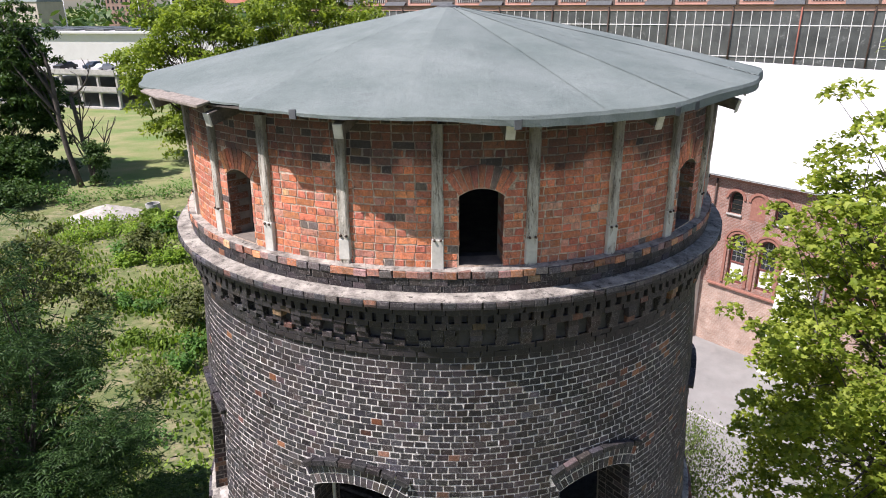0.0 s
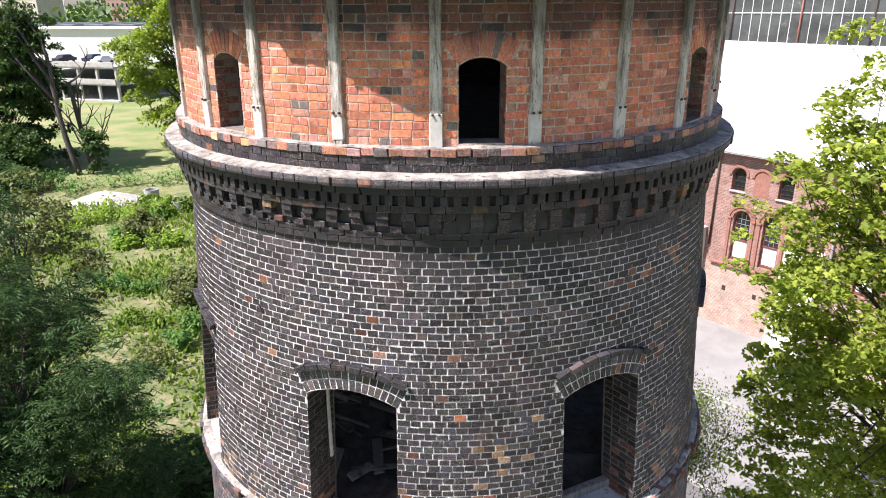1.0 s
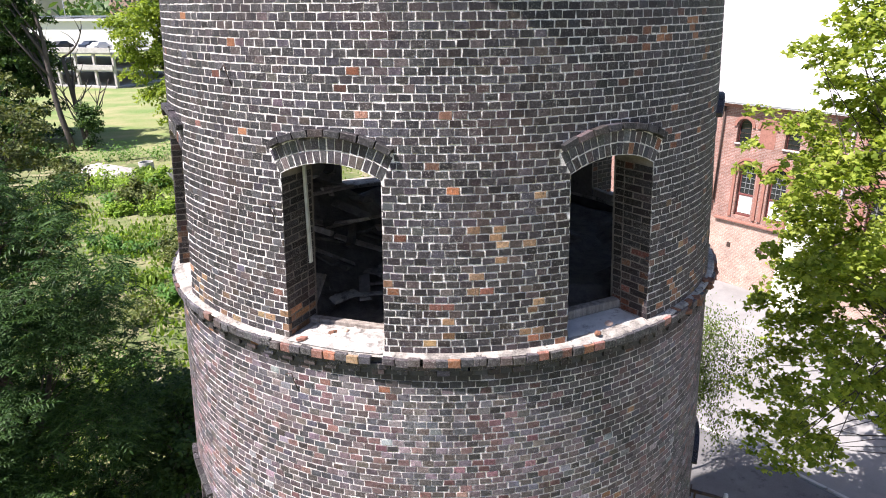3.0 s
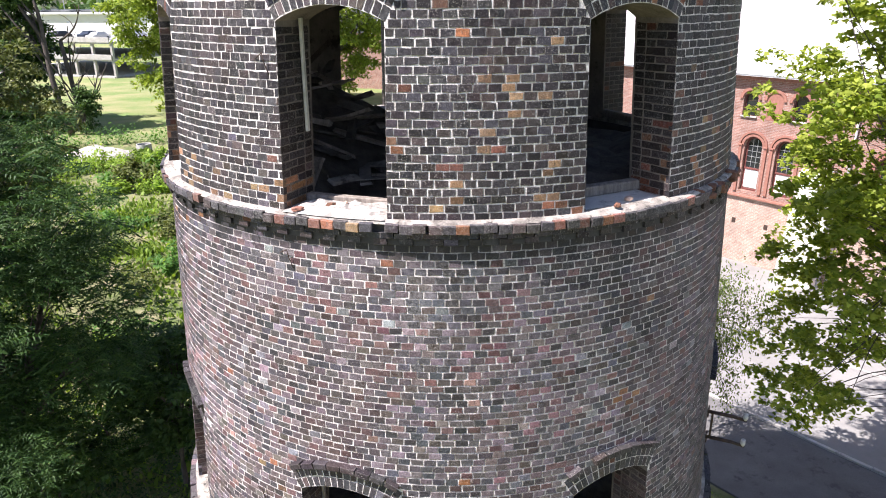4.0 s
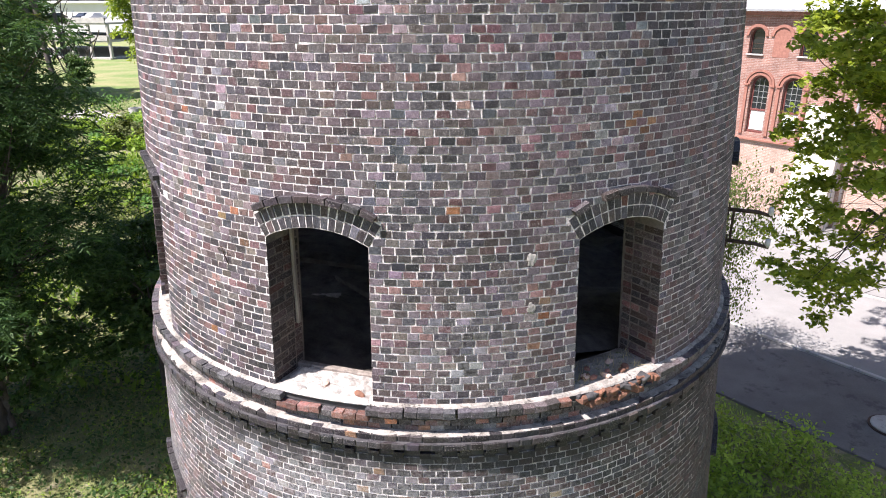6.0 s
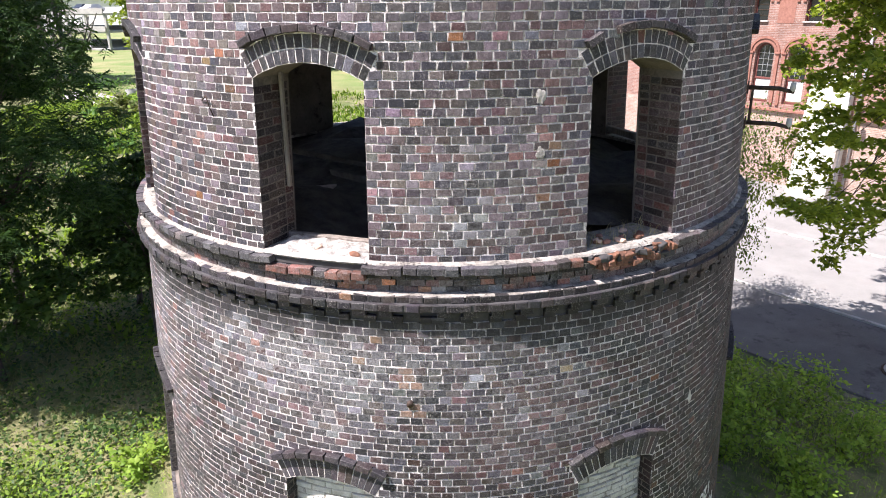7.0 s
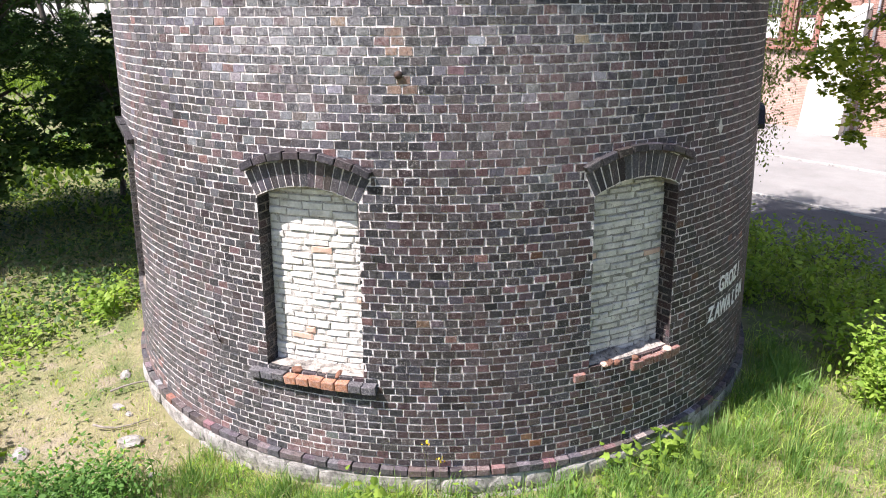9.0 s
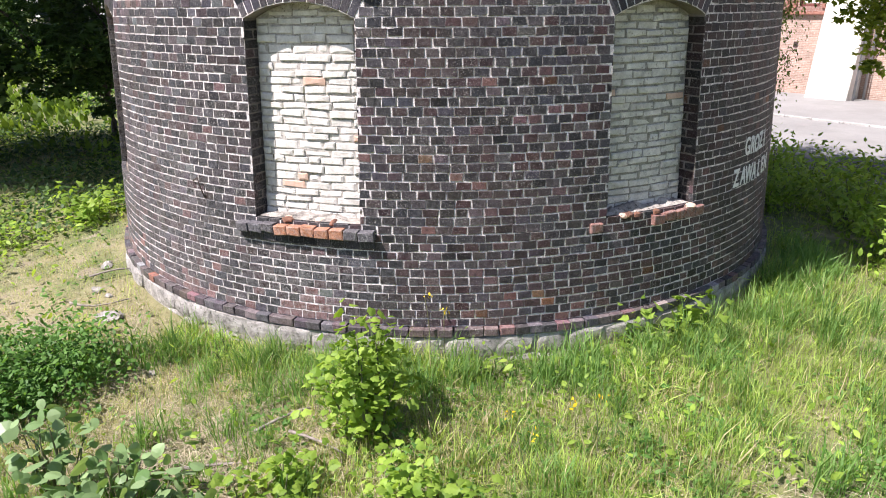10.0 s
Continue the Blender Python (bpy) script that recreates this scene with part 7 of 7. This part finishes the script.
for name, mask, mat, label in (("grass", ~dry, "grass", "tall uneven green grass round the tower"), ("dry_grass", dry, "dry_grass", "dry straw-coloured grass round the tower")):
    thing(name, label, "grass", kind="stuff", me=scatter(name, "blade", np.stack([gx, gy, gz], 1)[mask], hgt[mask] * 1.25, M[mat], 0.62, True))

# taller tufts along the foundation and scattered in the meadow
base = []
for k in range(230):
    a = rng.uniform(-34, 72)
    q = rng.uniform(4.62, 5.25) if k < 130 else rng.uniform(5.2, 7.6)
    base.append((q * math.sin(radians(a)), -q * math.cos(radians(a)), rng.uniform(0.6, 1.1)))
base = np.array(base)
pick = rng.integers(0, len(base), 17000)
tx, ty = base[pick, 0] + rng.normal(0, 0.085, len(pick)), base[pick, 1] + rng.normal(0, 0.085, len(pick))
ok = np.hypot(tx, ty) > 4.54
tx, ty, pick = tx[ok], ty[ok], pick[ok]
thing("grass_tuft", "tall dark green grass tufts by the foundation", "grass", kind="stuff", me=scatter("grass_tuft", "blade", np.stack([tx, ty, ground_height(tx, ty) - 0.01], 1), 0.27 * base[pick, 2], M["tuft_grass"], 0.5, True))

t = np.radians(WIN_C[4][0] + rng.uniform(-7, 7, 260))
q = r_c(5.65) - rng.uniform(0.02, 0.40, 260)
thing("sill_grass", "thin dry grass growing on a broken window sill", "grass", kind="stuff", me=scatter("sill_grass", "blade", np.stack([q * np.sin(t), -q * np.cos(t), np.full(260, 5.66)], 1), rng.uniform(0.02, 0.13, 260) * (rng.random(260) < 0.6) + 0.03, M["dry_grass"], 0.5, True))

# meadow weeds behind and to the left of the tower
N = 60000
mx, my = rng.uniform(-34, -5, N), rng.uniform(5, 52, N)
clump = 0.5 + 0.5 * np.sin(0.55 * mx + np.sin(0.4 * my)) * np.sin(0.5 * my + np.sin(0.45 * mx))
ok = (rng.random(N) < np.clip(1.2 * clump - 0.1, 0.05, 1)) & (my < 46 + 0.2 * mx + 6)
mx, my, clump = mx[ok], my[ok], clump[ok]
thing("meadow_weeds", "tall bright green weeds covering the meadow", "weeds", kind="stuff", me=scatter("meadow_weeds", "oval", np.stack([mx, my, ground_height(mx, my) + rng.uniform(0, 0.55, len(mx)) * clump], 1), np.full(len(mx), 0.27), M["meadow_leaf"], 0.55, True))
for x, y, r, h in ((-27.5, 42, 1.5, 1.6), (-25.2, 41, 1.2, 1.4), (-29, 40, 1.3, 1.2), (-21, 36, 1.0, 1.0), (-31, 53, 2.0, 1.4), (-27, 54, 2.2, 1.2), (-38, 52, 2.6, 1.5), (-34, 50.5, 2.4, 1.2), (-42, 54, 2.6, 1.7), (-44, 57, 2.4, 2.0)):
    shrub("bush", "light green bush on the meadow", "bush", x, y, r, h, "oval", M["weed_leaf" if y < 50 else "nettle_leaf"], 420, 0.26, 12, "bushes on the meadow")

for k in range(34):
    y = rng.uniform(10, 50)
    x = -7.5 - 0.40 * (y - 10) + rng.normal(0, 2.2) - 2.0
    if y < 30 or rng.random() < 0.6:
        shrub("meadow_bush", "leafy green clump growing in the meadow", "bush", x, y, rng.uniform(0.6, 1.5), rng.uniform(0.5, 1.5), "oval", M[("weed_leaf", "nettle_leaf", "meadow_leaf", "olive_leaf")[k % 4]], int(300 + 12 * y), 0.13 + 0.004 * y, 5, "clumps in the meadow")
N = 16000
wx, wy = rng.uniform(-420, 40, N), rng.uniform(235, 620, N)
stand = 0.5 + 0.5 * np.sin(0.11 * wx + np.sin(0.05 * wy)) * np.sin(0.06 * wy + 1.3 * np.sin(0.07 * wx))
ok = (stand > 0.42) & ((wx > -150) | (wy > 300))
wx, wy, stand = wx[ok], wy[ok], stand[ok]
thing("distant_woods", "distant dark green trees between the houses", "trees", kind="stuff", me=scatter("distant_woods", "oval", np.stack([wx, wy, rng.uniform(0, 1, len(wx)) ** 0.7 * (6 + 14 * stand) * (0.6 + wy / 900)], 1), np.full(len(wx), 4.2), M["dark_leaf"], 0.7))

# low leafy undergrowth between the trees and the tower, and herbs in the grass
N = 90000
ux, uy = rng.uniform(-16, 9, N), rng.uniform(-8, 9, N)
d = np.hypot(ux, uy)
clump = 0.5 + 0.5 * np.sin(1.1 * ux + np.sin(0.9 * uy + 1)) * np.sin(1.2 * uy + np.sin(1.05 * ux))
side = np.where(ux < -5.0, 0.42 * smooth(-4.0, -0.5, uy) + 0.12, 0.16 + 0.30 * (ux > 0.5))
ok = (d > 4.75) & (rng.random(N) < np.clip(side * (0.08 + 1.7 * clump ** 2), 0, 1)) & (-(ux - HX) * 0.768 - (uy - HY) * 0.64 > 18.2)
ux, uy, clump = ux[ok], uy[ok], clump[ok]
lift = rng.uniform(0.02, 0.30, len(ux)) * (0.3 + clump) * np.where(ux < -5, 0.9, 0.5)
thing("undergrowth", "low bright green herbs and seedlings among the grass", "weeds", kind="stuff", me=scatter("undergrowth", "oval", np.stack([ux, uy, ground_height(ux, uy) + lift], 1), np.where(ux < -5, 0.085, 0.07), M["weed_leaf"], 0.6))

# dead stems and straw lying on the ground, with seedlings between them
N = 90000
lx, ly = np.concatenate([rng.uniform(-7, 7, N // 2), rng.normal(-2.2, 2.2, N // 2)]), np.concatenate([rng.uniform(-9, -2, N // 2), rng.normal(-5.6, 1.5, N // 2)])
open_soil = 0.5 + 0.5 * np.sin(1.35 * lx + 0.7 * np.sin(1.9 * ly) + 0.6) * np.sin(1.75 * ly + 0.8 * np.sin(1.2 * lx))
ok = (np.hypot(lx, ly) > 4.6) & (rng.random(N) < np.clip(1.0 - 0.9 * open_soil, 0.15, 1))
lx, ly = lx[ok], ly[ok]
thing("straw_litter", "dead straw and stems strewn over the soil", "litter", kind="stuff", me=scatter("straw_litter", "blade", np.stack([lx, ly, ground_height(lx, ly) + rng.uniform(0.004, 0.03, len(lx))], 1), rng.uniform(0.05, 0.16, len(lx)), M["straw"], 0.14))
N = 26000
lx, ly = np.concatenate([rng.uniform(-8, 7, N // 2), rng.normal(0.5, 2.6, N // 2)]), np.concatenate([rng.uniform(-9, -1, N // 2), rng.normal(-6.0, 1.1, N // 2)])
bunch = 0.5 + 0.5 * np.sin(3.7 * lx + 1.2 * np.sin(2.3 * ly)) * np.sin(3.3 * ly + 0.9 * np.sin(3.1 * lx))
ok = (np.hypot(lx, ly) > 4.7) & (rng.random(N) < bunch ** 2)
lx, ly, bunch = lx[ok], ly[ok], bunch[ok]
thing("ground_herbs", "small dark green herbs growing between the grass", "herbs", kind="stuff", me=scatter("ground_herbs", "oval", np.stack([lx, ly, ground_height(lx, ly) + rng.uniform(0.02, 0.13, len(lx)) * bunch], 1), np.full(len(lx), 0.055), M["nettle_leaf"], 0.5))

N = 22000
lx, ly = rng.uniform(-15, -5.1, N), rng.uniform(-0.8, 9.0, N)
bunch = 0.5 + 0.5 * np.sin(1.9 * lx + 1.2 * np.sin(1.3 * ly)) * np.sin(1.7 * ly + 0.9 * np.sin(1.6 * lx))
ok = (np.hypot(lx, ly) > 4.8) & (rng.random(N) < 0.25 + 0.75 * bunch)
lx, ly, bunch = lx[ok], ly[ok], bunch[ok]
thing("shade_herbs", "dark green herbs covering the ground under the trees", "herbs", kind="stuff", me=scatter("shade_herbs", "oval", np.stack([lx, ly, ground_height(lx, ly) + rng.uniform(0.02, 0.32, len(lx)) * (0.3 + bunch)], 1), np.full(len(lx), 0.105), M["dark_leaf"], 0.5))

# stones and sticks by the foundation
for x, y, s in ((-3.5, -3.62, 0.15), (-4.75, -3.7, 0.14), (-3.05, -4.15, 0.06), (-3.95, -2.95, 0.09), (-4.2, -2.2, 0.11), (-2.65, -4.6, 0.05), (-3.75, -3.1, 0.06), (5.1, 2.6, 0.25), (5.35, 2.2, 0.2), (4.9, 3.1, 0.22)):
    thing("stone", "pale broken stone lying in the grass", "stone", pose(x, y, float(ground_height(x, y)) + s * 0.15, 0, 0, rng.uniform(0, 360)), group="loose stones", me=lump("stone", (s, s * 0.6, s * 0.4), M["stone"], x * 7 + y, 2, 0.5))
for x, y, a in ((-3.9, -2.55, 30), (-3.75, -3.3, 15), (-1.2, -5.4, 40), (-0.9, -5.75, -30), (-1.6, -5.9, 10)):
    thing("stick", "dry bare stick lying on the ground", "stick", pose(x, y, float(ground_height(x, y)) + 0.04, 0, 4, a), group="dry sticks", me=tube_mesh("stick", bough((-0.3, 0, 0), (0.3, 0, 0.02), 0.014, 0.007, 0.02, 4), M["old_wood"], 6))

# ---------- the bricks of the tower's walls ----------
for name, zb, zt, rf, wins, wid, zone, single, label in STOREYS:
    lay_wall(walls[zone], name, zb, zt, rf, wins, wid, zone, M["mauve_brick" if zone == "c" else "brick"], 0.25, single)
lay_wall(walls["a"], "top_storey", 15.115, 16.62, r_a, WIN_A, 0.106, "a", M["red_brick"], 0.24, (-31.0, 13.0, 15.15, 16.3), True)
